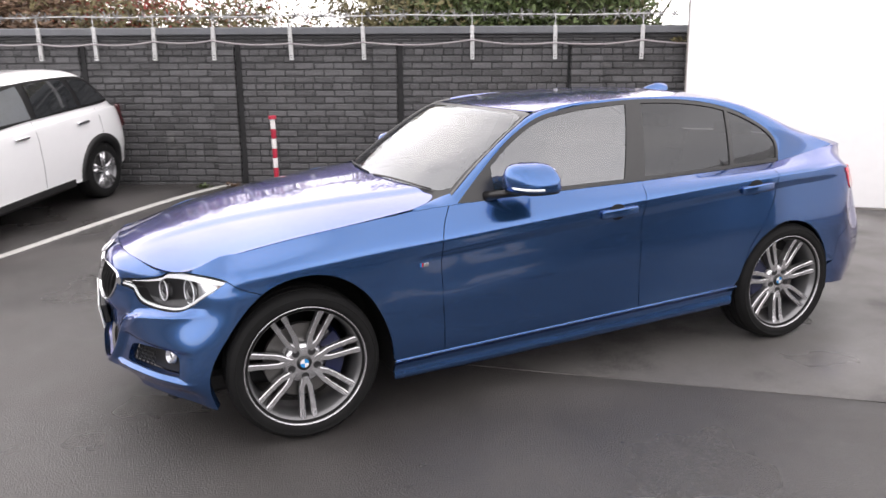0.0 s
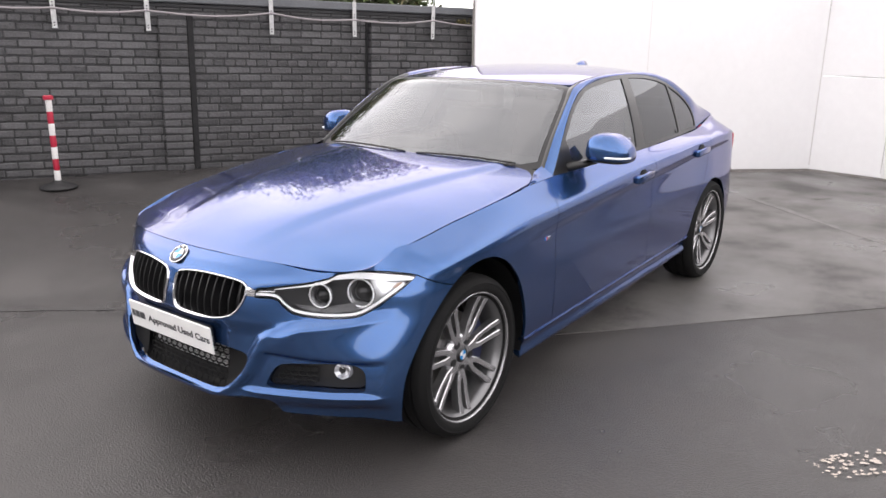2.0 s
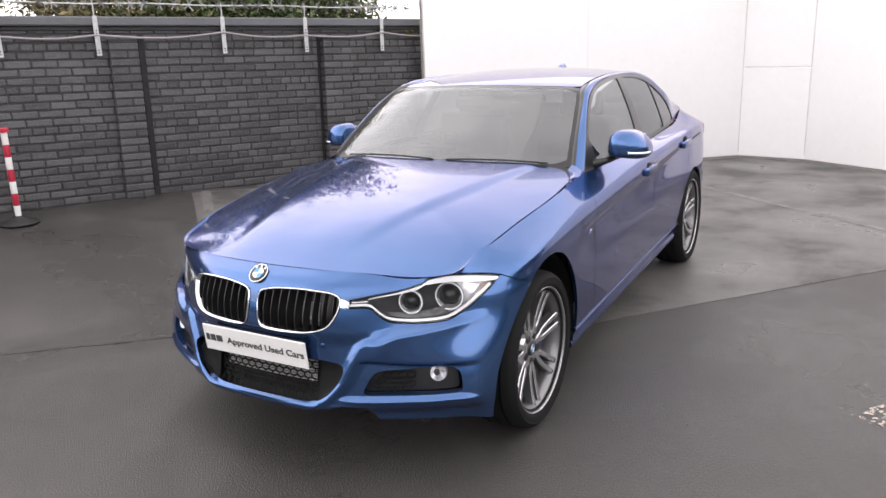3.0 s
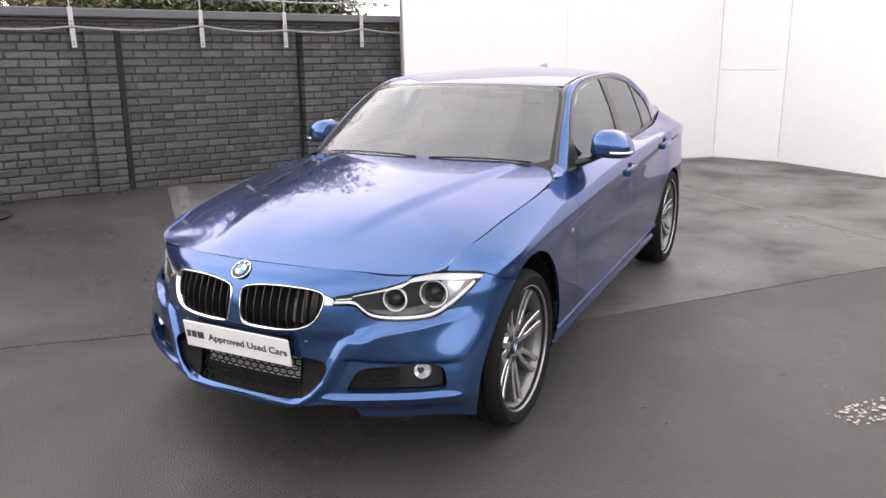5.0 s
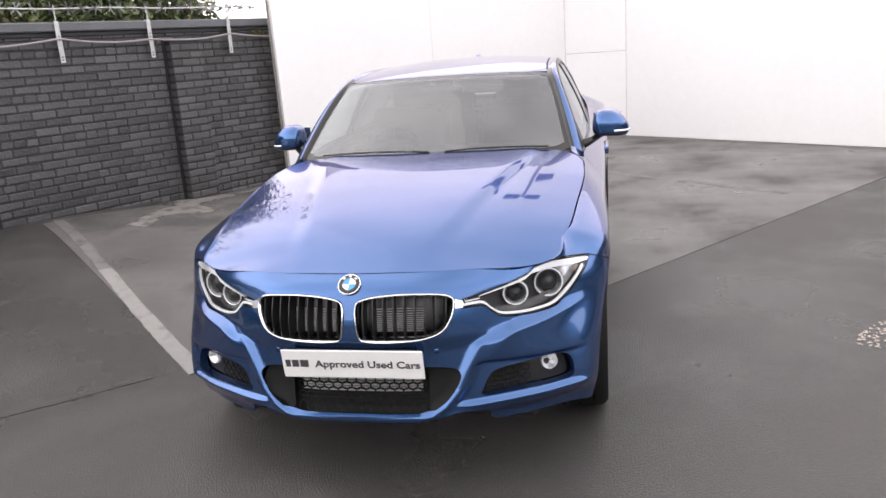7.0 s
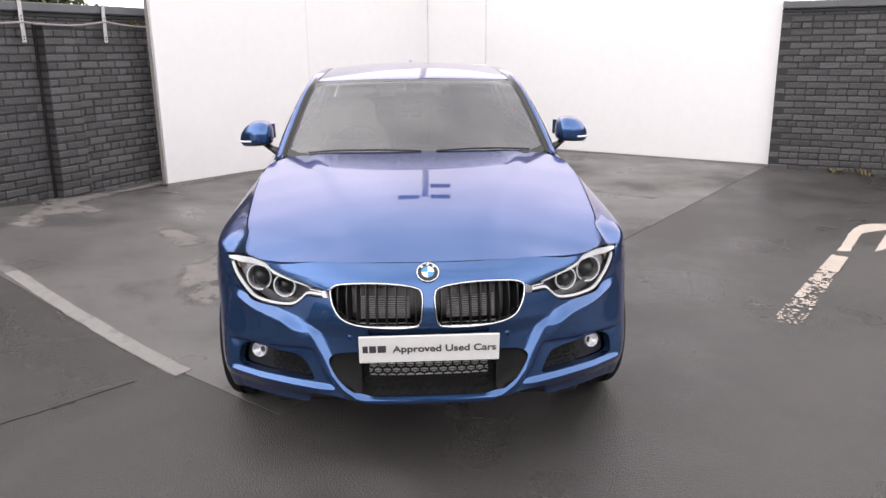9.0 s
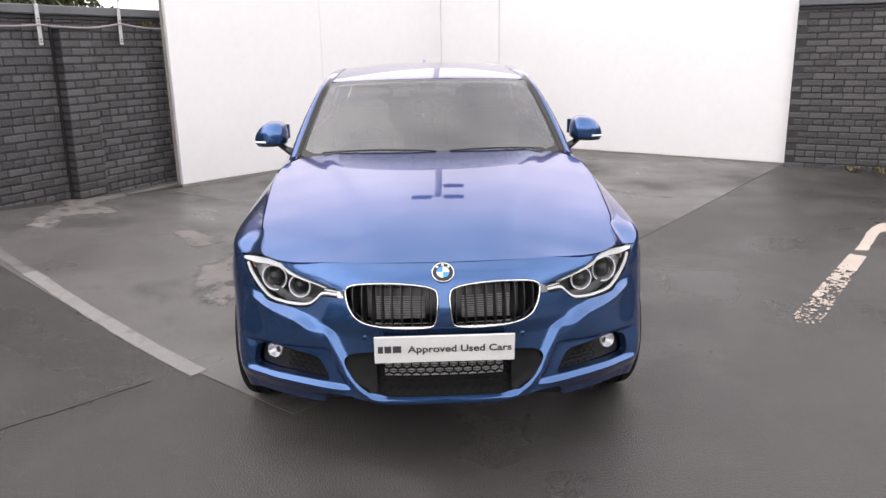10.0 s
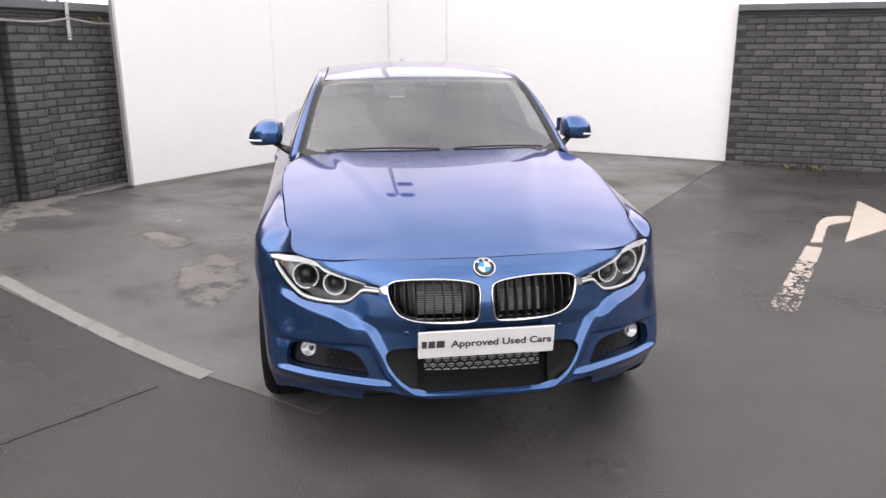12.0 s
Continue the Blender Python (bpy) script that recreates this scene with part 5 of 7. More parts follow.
for ax in (AXLE_F[0], AXLE_R[0]):
    for sg in (1, -1):
        y = (0.768 if ax > -1 else 0.79) * sg
        make_wheel((ax, y, WHEEL_Z), sg, (math.pi - 0.1 if sg == 1 else 0.1) if ax > -1 else (0.2 if sg == 1 else math.pi - 0.2))
        # dark arch lining
        lin = bmesh.new()
        a0, a1 = math.radians(-14), math.radians(194)
        rad = 0.402 if ax > -1 else 0.375
        rows = []
        for i in range(25):
            a = a0 + (a1 - a0) * i / 24
            lx = ax - (0.005 if ax > -1 else -0.005) + rad * math.cos(a)
            rows.append([lin.verts.new((lx, yy * sg, WHEEL_Z - 0.005 + rad * 1.03 * math.sin(a))) for yy in (0.5, 0.7, float(np.interp(lx, (0.15, 0.4), (0.862, 0.77))))])
        for a, b in zip(rows, rows[1:]):
            for k in range(2):
                lin.faces.new((a[k], a[k + 1], b[k + 1], b[k]))
        hubwall = [r[0] for r in rows]
        lin.faces.new(hubwall)
        part("arch_lining", lin, PLASTIC, car, "black plastic arch lining", smooth=True)

# ---- dark inside of the body ----
part("underbody", box_bm((4.1, 1.25, 0.1), (-1.5, 0, 0.24), bevel=0.02), PLASTIC, car)
part("engine_bay", box_bm((0.9, 1.0, 0.42), (0.02, 0, 0.5), bevel=0.03), LAMP_DARK, car)
part("bulkhead", box_bm((0.1, 1.4, 0.55), (-0.6, 0, 0.66), bevel=0.02), LAMP_DARK, car)
for sg in (1, -1):
    part("door_lining", box_bm((2.3, 0.04, 0.66), (-1.8, 0.735 * sg, 0.63), bevel=0.01), LEATHER, car)
part("rear_shelf", box_bm((0.56, 1.24, 0.04), (-2.98, 0, 1.035), bevel=0.01), LEATHER, car)
part("boot_lining", box_bm((0.5, 1.1, 0.55), (-3.0, 0, 0.66), bevel=0.02), LEATHER, car)
panel("headlining", [band(L_WS + 0.03, L_RW - 0.03, 0.56, 0.03)], cabin, LINING, car, "grey headlining", cell=0.08, depth=0, lift=-0.035)
part("cabin_floor", box_bm((2.6, 1.4, 0.05), (-1.95, 0, 0.32)), LEATHER, car)

# scuttle between bonnet and screen
scuttle = bmesh.new()
rows = []
for k in range(31):
    y = -0.73 + 1.46 * k / 30
    xb = float(np.interp(abs(y), (0.0, 0.2, 0.4, 0.62, 0.73), (-0.6, -0.61, -0.64, -0.68, -0.66)))
    w = y / 0.745 * 0.6
    p = cabin_point(0.0, w)
    zb = bonnet_z(xb, y) - 0.022
    rows.append((scuttle.verts.new((xb + 0.02, y, zb)), scuttle.verts.new(((xb + p.x) / 2, y, (zb + p.z) / 2 - 0.012)), scuttle.verts.new((p.x - 0.01, y, p.z + 0.004))))
for a, b in zip(rows, rows[1:]):
    for k in range(2):
        scuttle.faces.new((a[k], a[k + 1], b[k + 1], b[k]))
part("scuttle", scuttle, PLASTIC, car, "black plastic scuttle under the windscreen", smooth=True)
for y0, y1, rise in ((-0.6, 0.02, 0.02), (0.1, 0.63, 0.018)):
    pts = []
    for k in range(9):
        w = (y0 + (y1 - y0) * k / 8) / 0.745 * 0.6
        p, n = cabin(0.026 + rise * math.sin(math.pi * k / 8) * 0.6, w)
        pts.append(p + n * 0.012)
    part("wiper", tube_bm(pts, 0.0045, 6), PLASTIC, car, "black wiper blade", smooth=True)

# ---- grilles ----
def on_nose(q, z, lift):
    p, n = nose_skin(q, z)
    return p + n * lift


def hex_net(bm, fn, q0, q1, z0, z1, inside, w=0.042, h=0.026, r=0.0028):
    """A honeycomb of thin bars on the surface fn."""
    rows = int((z1 - z0) / (h * 0.78)) + 1
    colsn = int((q1 - q0) / w) + 2
    for i in range(rows):
        for j in range(colsn):
            cq, cz = q0 + (j + 0.5 * (i % 2)) * w, z0 + i * h * 0.78
            ring = [(cq + a * w * 0.47, cz + b * h * 0.47) for a, b in ((-1, -0.55), (-0.6, -1), (0.6, -1), (1, -0.55), (1, 0.55), (0.6, 1), (-0.6, 1), (-1, 0.55))]
            if all(inside(p) for p in ring):
                tube_bm([fn(*p) for p in ring], r, 4, bm, closed=True)
    return bm


for sg in (1, -1):
    loop = [(a * sg, b) for a, b in KIDNEY]
    frame_bm = bmesh.new()
    inner_l, outer_l = shrink(KIDNEY, 0.0055), shrink(KIDNEY, -0.0005)
    def kid(a, b, lift):
        return on_nose(a * sg, b, lift)
    bands = []
    for (oa, ob_), (ma, mb), (ia, ib) in zip(outer_l, shrink(KIDNEY, 0.003), inner_l):
        bands.append([frame_bm.verts.new(v) for v in (kid(oa, ob_, -0.004), kid(oa, ob_, 0.004), kid(ma, mb, 0.008), kid(ia, ib, 0.005), kid(ia, ib, -0.03))])
    for i in range(len(bands)):
        a, b = bands[i], bands[(i + 1) % len(bands)]
        for k in range(4):
            frame_bm.faces.new((a[k], a[k + 1], b[k + 1], b[k]))
    bmesh.ops.recalc_face_normals(frame_bm, faces=frame_bm.faces)
    grille = part("kidney_grille", frame_bm, CHROME, car, "chrome-framed kidney grille", smooth=True)
    panel("grille_backing", [[(a * sg, b) for a, b in KIDNEY]], nose_skin, LAMP_DARK, grille, cell=0.05, edge=0.03, depth=0, gap=0, lift=-0.075)
    qs = [p[0] for p in KIDNEY]
    for k in range(9):
        q = min(qs) + (max(qs) - min(qs)) * (k + 0.75) / 9.5
        hits = []
        for i in range(len(inner_l)):
            a, b = inner_l[i], inner_l[(i + 1) % len(inner_l)]
            if (a[0] - q) * (b[0] - q) < 0:
                hits.append(a[1] + (b[1] - a[1]) * (q - a[0]) / (b[0] - a[0]))
        if len(hits) < 2:
            continue
        lo, hi = min(hits), max(hits)
        slat = bmesh.new()
        rings = []
        for i in range(9):
            z = lo + (hi - lo) * i / 8
            front = -0.002 - 0.02 * abs(2 * i / 8 - 1) ** 2 * 0.3
            c, d = kid(q, z, front), kid(q, z, -0.05)
            s = (kid(q + 0.004, z, front) - kid(q - 0.004, z, front)) * 0.38
            rings.append([slat.verts.new(c - s * 0.5), slat.verts.new(c + s * 0.5), slat.verts.new(d + s), slat.verts.new(d - s)])
        for a, b in zip(rings, rings[1:]):
            for m in range(4):
                slat.faces.new((a[m], a[(m + 1) % 4], b[(m + 1) % 4], b[m]))
        slat.faces.new(rings[0])
        slat.faces.new(rings[-1])
        bmesh.ops.recalc_face_normals(slat, faces=slat.faces)
        part("slat", slat, TRIM, grille, "gloss black slat")
    fins = bmesh.new()
    for k in range(12):
        z = 0.6 + 0.095 * k / 11
        a, b = on_nose(0.07 * sg, z, -0.07), on_nose(0.27 * sg, z, -0.07)
        tube_bm([a, b], 0.0025, 4, fins)
    part("radiator", fins, COOLER, grille, "grey radiator fins behind the slats")
    # bright bridge from the kidney to the lamp
    panel("bridge_trim", [[(f(0.365) * sg, 0.683), (f(0.392) * sg, 0.68), (f(0.392) * sg, 0.702), (f(0.365) * sg, 0.714)]], nose_skin, CHROME, car, "chrome trim beside the grille", cell=0.02, depth=0.0, gap=0, lift=0.006)

lower = hex_net(bmesh.new(), lambda a, b: on_nose(a, b, -0.045), -0.27, 0.27, 0.29, 0.5, lambda p: within(p, INTAKE) and abs(p[0]) < 0.26, w=0.036, h=0.024, r=0.0026)
lower_grille = part("lower_grille", lower, GRILLE_BLACK, car, "black honeycomb lower grille")
panel("intake_backing", [INTAKE], nose_skin, GRILLE_BLACK, lower_grille, cell=0.06, edge=0.03, depth=0, gap=0, lift=-0.09)
cooler = bmesh.new()
for k in range(9):
    z = 0.385 + 0.075 * k / 8
    tube_bm([on_nose(q, z, -0.058) for q in np.linspace(-0.235, 0.235, 7)], 0.0042, 4, cooler)
part("cooler", cooler, COOLER, lower_grille, "light metal cooler fins behind the grille")
for sg in (1, -1):
    box = panel("intake_cheek", [[(0.265 * sg, 0.32), (0.38 * sg, 0.4), (0.37 * sg, 0.47), (0.265 * sg, 0.475)]], nose_skin, GRILLE_BLACK, lower_grille, cell=0.05, depth=0, gap=0, lift=-0.035)

for sg in (1, -1):
    loop = [(a * sg, b) for a, b in FOG]
    back = panel("fog_lamp_surround", [loop], shell, PLASTIC, car, "black fog lamp surround", cell=0.04, edge=0.02, depth=0, gap=0, lift=-0.062)
    net = hex_net(bmesh.new(), lambda a, b: shell(a * sg, b)[0] - shell(a * sg, b)[1] * 0.042, 0.45, 0.7, 0.35, 0.46, lambda p: within(p, FOG) and p[0] < 0.672, w=0.034, h=0.024, r=0.0028)
    part("side_grille", net, GRILLE_BLACK, back, "black honeycomb side grille")
    c, n = shell(0.765 * sg, 0.424)
    d = (n + Vector((0.8, 0, 0))).normalized()
    turn = d.to_track_quat("Z", "Y").to_matrix().to_4x4()
    bowl = part("fog_lamp", lathe_bm([(0.005, -0.026), (0.02, -0.019), (0.032, 0.0), (0.034, 0.002), (0.036, -0.01), (0.04, -0.02)], 32, "z"), FOG_BOWL, back, "round chrome fog lamp", smooth=True)
    bowl.matrix_world = Matrix.Translation(c - n * 0.043) @ turn @ Matrix.Scale(0.88, 4)
    glass_bm = lathe_bm([(0.0, 0.008), (0.017, 0.006), (0.033, 0.0)], 32, "z")
    gl = part("fog_lens", glass_bm, LENS, back, smooth=True)
    gl.matrix_world = Matrix.Translation(c - n * 0.039) @ turn @ Matrix.Scale(0.88, 4)
    for q, z in ((f(0.3), 0.535),):
        p, n = nose_skin(q * sg, z)
        s = part("parking_sensor", lathe_bm([(0.0, 0.0012), (0.0098, 0.001), (0.0105, -0.0006)], 20, "z"), PAINT, front_bumper, smooth=True)
        s.matrix_world = Matrix.Translation(p) @ n.to_track_quat("Z", "Y").to_matrix().to_4x4()

# flush washer covers beside the ridge
for sg in (1, -1):
    flap = [(a * sg, b) for a, b in ((0.464, 0.541), (0.418, 0.538), (0.372, 0.5), (0.415, 0.497))]
    panel("washer_cover", [flap], nose_skin, PAINT, front_bumper, cell=0.012, edge=0.008, depth=0.006, gap=0.0, lift=0.002)

# ---- headlights ----
for sg in (1, -1):
    fl = lambda pts: [(a * sg, b) for a, b in pts]
    housing = panel("headlight", [fl(LAMP)], shell, LAMP_DARK, car, "swept-back headlight with twin light rings", cell=0.03, depth=0, gap=0, lift=-0.075)
    # wall round the housing
    wallbm = bmesh.new()
    loop = densify(fl(LAMP), 0.012)
    ring = [(wallbm.verts.new(shell(p.x, p.y)[0] - shell(p.x, p.y)[1] * 0.004), wallbm.verts.new(shell(p.x, p.y)[0] - shell(p.x, p.y)[1] * 0.078)) for p in loop]
    for i in range(len(ring)):
        a, b = ring[i], ring[(i + 1) % len(ring)]
        wallbm.faces.new((a[0], a[1], b[1], b[0]))
    part("housing_wall", wallbm, LAMP_DARK, housing, smooth=True)
    brow_top = [(a - 0.003, b - 0.0065) for a, b in BROW_IN[3:] + BROW_OUT]
    n_b = len(brow_top)
    brow_low = [(a - 0.01, b - (0.006 + 0.017 * smoothstep(0, 0.6, i / n_b) * (1 - 0.75 * smoothstep(0.7, 1, i / n_b)))) for i, (a, b) in enumerate(brow_top)]
    panel("brow_light", [fl(brow_top[::-1] + brow_low)], shell, LAMP_GLOW, housing, "white brow light strip", cell=0.015, edge=0.01, depth=0.012, gap=0.0005, lift=-0.005)
    low = [(a, b + 0.007) for a, b in LAMP_UNDER]
    upin = [(a + dx, b + 0.009) for (a, b), dx in zip(low, np.linspace(-0.006, 0.0, len(low)))]
    panel("lower_light_strip", [fl(low + upin[::-1])], shell, LAMP_GLOW, housing, "bright lower edge strip", cell=0.012, edge=0.01, depth=0.008, gap=0.0, lift=-0.006)
    outer_patch = [(Q_TIP - 0.03, 0.748), (Q_TIP - 0.07, 0.72), (Q_TIP - 0.13, 0.675), (Q_TIP - 0.19, 0.637), (Q_TIP - 0.235, 0.632), (Q_TIP - 0.195, 0.66), (Q_TIP - 0.18, 0.7), (Q_TIP - 0.2, 0.752)]
    panel("side_reflector", [fl(outer_patch)], shell, LAMP_SILVER, housing, "silvery side reflector", cell=0.03, depth=0, lift=-0.042)
    panel("amber_marker", [fl([(Q_TIP - 0.05, 0.733), (Q_TIP - 0.085, 0.712), (Q_TIP - 0.105, 0.718), (Q_TIP - 0.075, 0.737)])], shell, AMBER, housing, "amber side marker", cell=0.02, depth=0, lift=-0.03)
    floor_loop = [(0.52, 0.655), (0.56, 0.635), (0.6, 0.625), (0.68, 0.62), (0.76, 0.625), (0.82, 0.655), (0.76, 0.66), (0.64, 0.645)]
    panel("lamp_floor", [fl(floor_loop)], shell, LAMP_GREY, housing, cell=0.03, depth=0, lift=-0.05)
    for k in range(2):
        bar = [(f(0.4), 0.688 + 0.009 * k), (f(0.45), 0.689 + 0.01 * k), (f(0.45), 0.693 + 0.01 * k), (f(0.4), 0.692 + 0.009 * k)]
        panel("inner_light_bar", [fl(bar)], shell, LAMP_GLOW, housing, "thin white light bar", cell=0.02, depth=0, gap=0, lift=-0.006)
    for yy, zz, rad in ((0.757, 0.691, 0.052), (0.613, 0.682, 0.044)):
        p, n = shell(yy * sg, zz)
        d = Vector((1, 0.28 * sg, 0.05)).normalized()
        turn = d.to_track_quat("Z", "Y").to_matrix().to_4x4()
        m = Matrix.Translation(p - n * 0.03 - d * 0.012) @ turn
        ringbm = tube_bm([(rad * math.cos(a), rad * math.sin(a), 0) for a in np.linspace(0, 2 * math.pi, 40, endpoint=False)], 0.0032, 8, closed=True)
        r = part("light_ring", ringbm, LAMP_GLOW, housing, "white light ring", smooth=True)
        r.matrix_world = m
        bez = part("lamp_bezel", lathe_bm([(rad + 0.005, -0.006), (rad - 0.002, -0.001), (rad - 0.009, -0.005), (rad - 0.014, -0.03)], 36, "z"), LAMP_GREY, housing, "grey lamp bezel", smooth=True)
        bez.matrix_world = m
        eye = part("projector_lens", lathe_bm([(0.0, 0.004), (rad * 0.3, 0.0), (rad * 0.55, -0.01), (rad * 0.68, -0.026), (rad * 0.8, -0.03)], 32, "z"), TRIM, housing, "dark glassy projector lens", smooth=True)
        eye.matrix_world = m
    panel("lamp_cover", [fl(LAMP)], shell, LENS, housing, "clear lamp cover", cell=0.03, depth=0, gap=0.001, lift=-0.001)

# ---- number plate, badge ----
plate_c, plate_n = Vector((0.779, 0, 0.505)), Vector((1, 0, -0.12)).normalized()
plate_m = Matrix(((0, -plate_n.z, plate_n.x, plate_c.x), (1, 0, 0, 0), (0, plate_n.x, plate_n.z, plate_c.z), (0, 0, 0, 1)))
plate_bm = box_bm((0.52, 0.111, 0.008), bevel=0.003)
plate = part("front_plate", plate_bm, PLATE, car, "white dealer plate with dark lettering")
plate.matrix_world = plate_m
part("plate_holder", box_bm((0.46, 0.09, 0.03), (0, 0, -0.019), bevel=0.006), PLASTIC, plate)


def lettering(text, size, width, at, mat, parent):
    cu = bpy.data.curves.new("lettering", "FONT")
    cu.body, cu.size, cu.extrude, cu.offset = text, size, 0.0006, 0.0009
    tmp = new("lettering", cu)
    me = bpy.data.meshes.new_from_object(tmp)
    bpy.data.objects.remove(tmp)
    xs = [v.co.x for v in me.vertices]
    k = width / (max(xs) - min(xs))
    x0 = min(xs)
    for v in me.vertices:
        v.co.x = (v.co.x - x0) * k
    me.materials.clear()
    me.materials.append(mat)
    ob = new("lettering", me)
    ob.parent = parent
    ob.location = at
    return ob


lettering("Approved Used Cars", 0.038, 0.385, (-0.137, -0.011, 0.0048), INK, plate)
for k, w in enumerate((0.024, 0.03, 0.036)):
    part("letter_bar", box_bm((w - 0.005, 0.028, 0.0014), (-0.237 + (0, 0.0275, 0.061)[k], 0.003, 0.0048)), INK, plate)

p, n = nose_skin(0.0, 0.776)
badge = part("bonnet_badge", lathe_bm([(0.0, 0.004), (0.036, 0.004), (0.0405, 0.003), (0.041, -0.002)], 40, "z"), TRIM, car, "round black-ringed badge, blue and white quarters", smooth=True)
badge.matrix_world = Matrix.Translation(p + n * 0.002) @ Matrix(((0, 0, 1, 0), (1, 0, 0, 0), (0, 1, 0, 0), (0, 0, 0, 1))) @ Matrix.Rotation(math.atan2(n.z, n.x), 4, "X").inverted()
rim = part("badge_rim", tube_bm([(0.0395 * math.cos(a), 0.0395 * math.sin(a), 0.003) for a in np.linspace(0, 2 * math.pi, 40, endpoint=False)], 0.0022, 6, closed=True), CHROME, badge, smooth=True)
for k in range(4):
    pie = bmesh.new()
    c = pie.verts.new((0, 0, 0.0055))
    arc = [pie.verts.new((0.024 * math.cos(a), 0.024 * math.sin(a), 0.0055)) for a in np.linspace(k * math.pi / 2, (k + 1) * math.pi / 2, 8)]
    for a, b in zip(arc, arc[1:]):
        pie.faces.new((c, a, b))
    part("badge_quarter", pie, WHITE if k % 2 == 0 else BLUE, badge)
for k in range(3):
    a = math.radians(90 + (k - 1) * 42)
    part("badge_bar", box_bm((0.009, 0.007, 0.0012), (0.0315 * math.cos(a), 0.0315 * math.sin(a), 0.0048), turn=Matrix.Rotation(a - math.pi / 2, 3, "Z")), WHITE, badge)

# ---- door mirrors ----
for sg in (1, -1):
    def blob(cx, cy, cz, rx, ry, rz, power, keep):
        bm = bmesh.new()
        bmesh.ops.create_uvsphere(bm, u_segments=32, v_segments=20, radius=1.0)
        for v in bm.verts:
            x, y, z = (math.copysign(abs(c) ** power, c) for c in v.co)
            x = max(x, -0.75) if keep else x
            up = 1 - 0.5 * max(0.0, y) ** 1.7 if z > 0 else 0.28
            v.co = Vector((cx + rx * x * (0.85 + 0.15 * (1 - abs(y))) - 0.035 * y, cy + ry * y, cz + rz * z * up - 0.008 * y))
            v.co.y *= sg
        bmesh.ops.recalc_face_normals(bm, faces=bm.faces)
        return bm
    cap = blob(-1.1, 0.918, 1.044, 0.118, 0.097, 0.104, 0.62, True)
    mirror = part("door_mirror", cap, PAINT, car, "blue door mirror", smooth=True)
    base = blob(-1.1, 0.916, 1.032, 0.113, 0.092, 0.082, 0.6, True)
    part("mirror_base", base, TRIM, mirror, "black lower mirror shell", smooth=True)
    arm = tube_bm([(-0.93, 0.765 * sg, 0.985), (-1.0, 0.82 * sg, 1.0), (-1.065, 0.87 * sg, 1.02)], [0.026, 0.018, 0.016], 10)
    part("mirror_arm", arm, TRIM, mirror, smooth=True)
    face = part("mirror_glass", box_bm((0.004, 0.15, 0.085), (-1.19, 0.9 * sg, 1.08), bevel=0.0015), CHROME, mirror)
    strip_pts = []
    for turn in np.linspace(0.05, 1.45, 9):
        ex, ey = math.cos(turn) ** 0.62, math.sin(turn) ** 0.62
        strip_pts.append((-1.1 + 0.119 * ex * (0.85 + 0.15 * (1 - ey)) - 0.035 * ey, (0.918 + 0.098 * ey) * sg, 1.044 - 0.008 * ey))
    part("indicator_strip", tube_bm(strip_pts, 0.006, 8), LAMP_GLOW, mirror, "white indicator strip", smooth=True)

# ---- aerial fin ----
fin = bmesh.new()
rings = []
for t in np.linspace(0, 1, 9):
    x = -2.42 - 0.2 * t
    h, w = 0.058 * math.sin(math.pi * min(1, t * 0.72) ** 1.3) ** 0.8 + 0.002, 0.026 * math.sin(math.pi * (0.12 + 0.8 * t)) ** 0.5
    z = cabin_point(l_at(x), 0)[2]
    rings.append([fin.verts.new((x, y, zz)) for y, zz in ((-w, z - 0.006), (-w * 0.4, z + h * 0.75), (0, z + h), (w * 0.4, z + h * 0.75), (w, z - 0.006))])
for a, b in zip(rings, rings[1:]):
    for k in range(4):
        fin.faces.new((a[k], a[k + 1], b[k + 1], b[k]))
part("aerial_fin", fin, PAINT, car, smooth=True)

# ---- seats, dashboard, steering wheel ----
def seat(x, y, wide, name="seat"):
    cushion = box_bm((0.5, wide, 0.16), (x + 0.22, y, 0.52), bevel=0.05, segments=3)
    s = part(name, cushion, LEATHER, car, "dark leather seat", smooth=True)
    part("backrest", box_bm((0.14, wide, 0.62), (x - 0.09, y, 0.84), bevel=0.055, segments=3, turn=Matrix.Rotation(radians(-16), 3, "Y")), LEATHER, s, smooth=True)
    part("headrest", box_bm((0.09, 0.25, 0.16), (x - 0.2, y, 1.22 if name == "seat" else 1.13), bevel=0.04, segments=3), LEATHER, s, smooth=True)
    for d in (-0.07, 0.07):
        part("headrest_post", tube_bm([(x - 0.19, y + d, 1.03), (x - 0.2, y + d, 1.17 if name == "seat" else 1.1)], 0.007, 8), CHROME, s, "bright headrest post", smooth=True)
    return s


for y in (0.37, -0.37):
    seat(-1.72, y, 0.5)
    seat(-2.62, y, 0.6, "rear_seat")
dash = box_bm((0.42, 1.4, 0.3), (-1.02, 0, 0.83), bevel=0.07, segments=3)
for v in dash.verts:
    if v.co.z > 0.85:
        v.co.z -= 0.06 * smoothstep(-1.0, -0.8, v.co.x)
dash = part("dashboard", dash, LEATHER, car, "black dashboard", smooth=True)
part("instrument_hood", box_bm((0.2, 0.36, 0.07), (-1.16, -0.37, 0.985), bevel=0.03, segments=3), LEATHER, dash, smooth=True)
st = Matrix.Translation((-1.36, -0.37, 0.9)) @ Matrix.Rotation(radians(66), 4, "Y")
wheel_ring = part("steering_wheel", tube_bm([(0.185 * math.cos(a), 0.185 * math.sin(a), 0) for a in np.linspace(0, 2 * math.pi, 32, endpoint=False)], 0.016, 8, closed=True), LEATHER, car, "black steering wheel", smooth=True)
wheel_ring.matrix_world = st
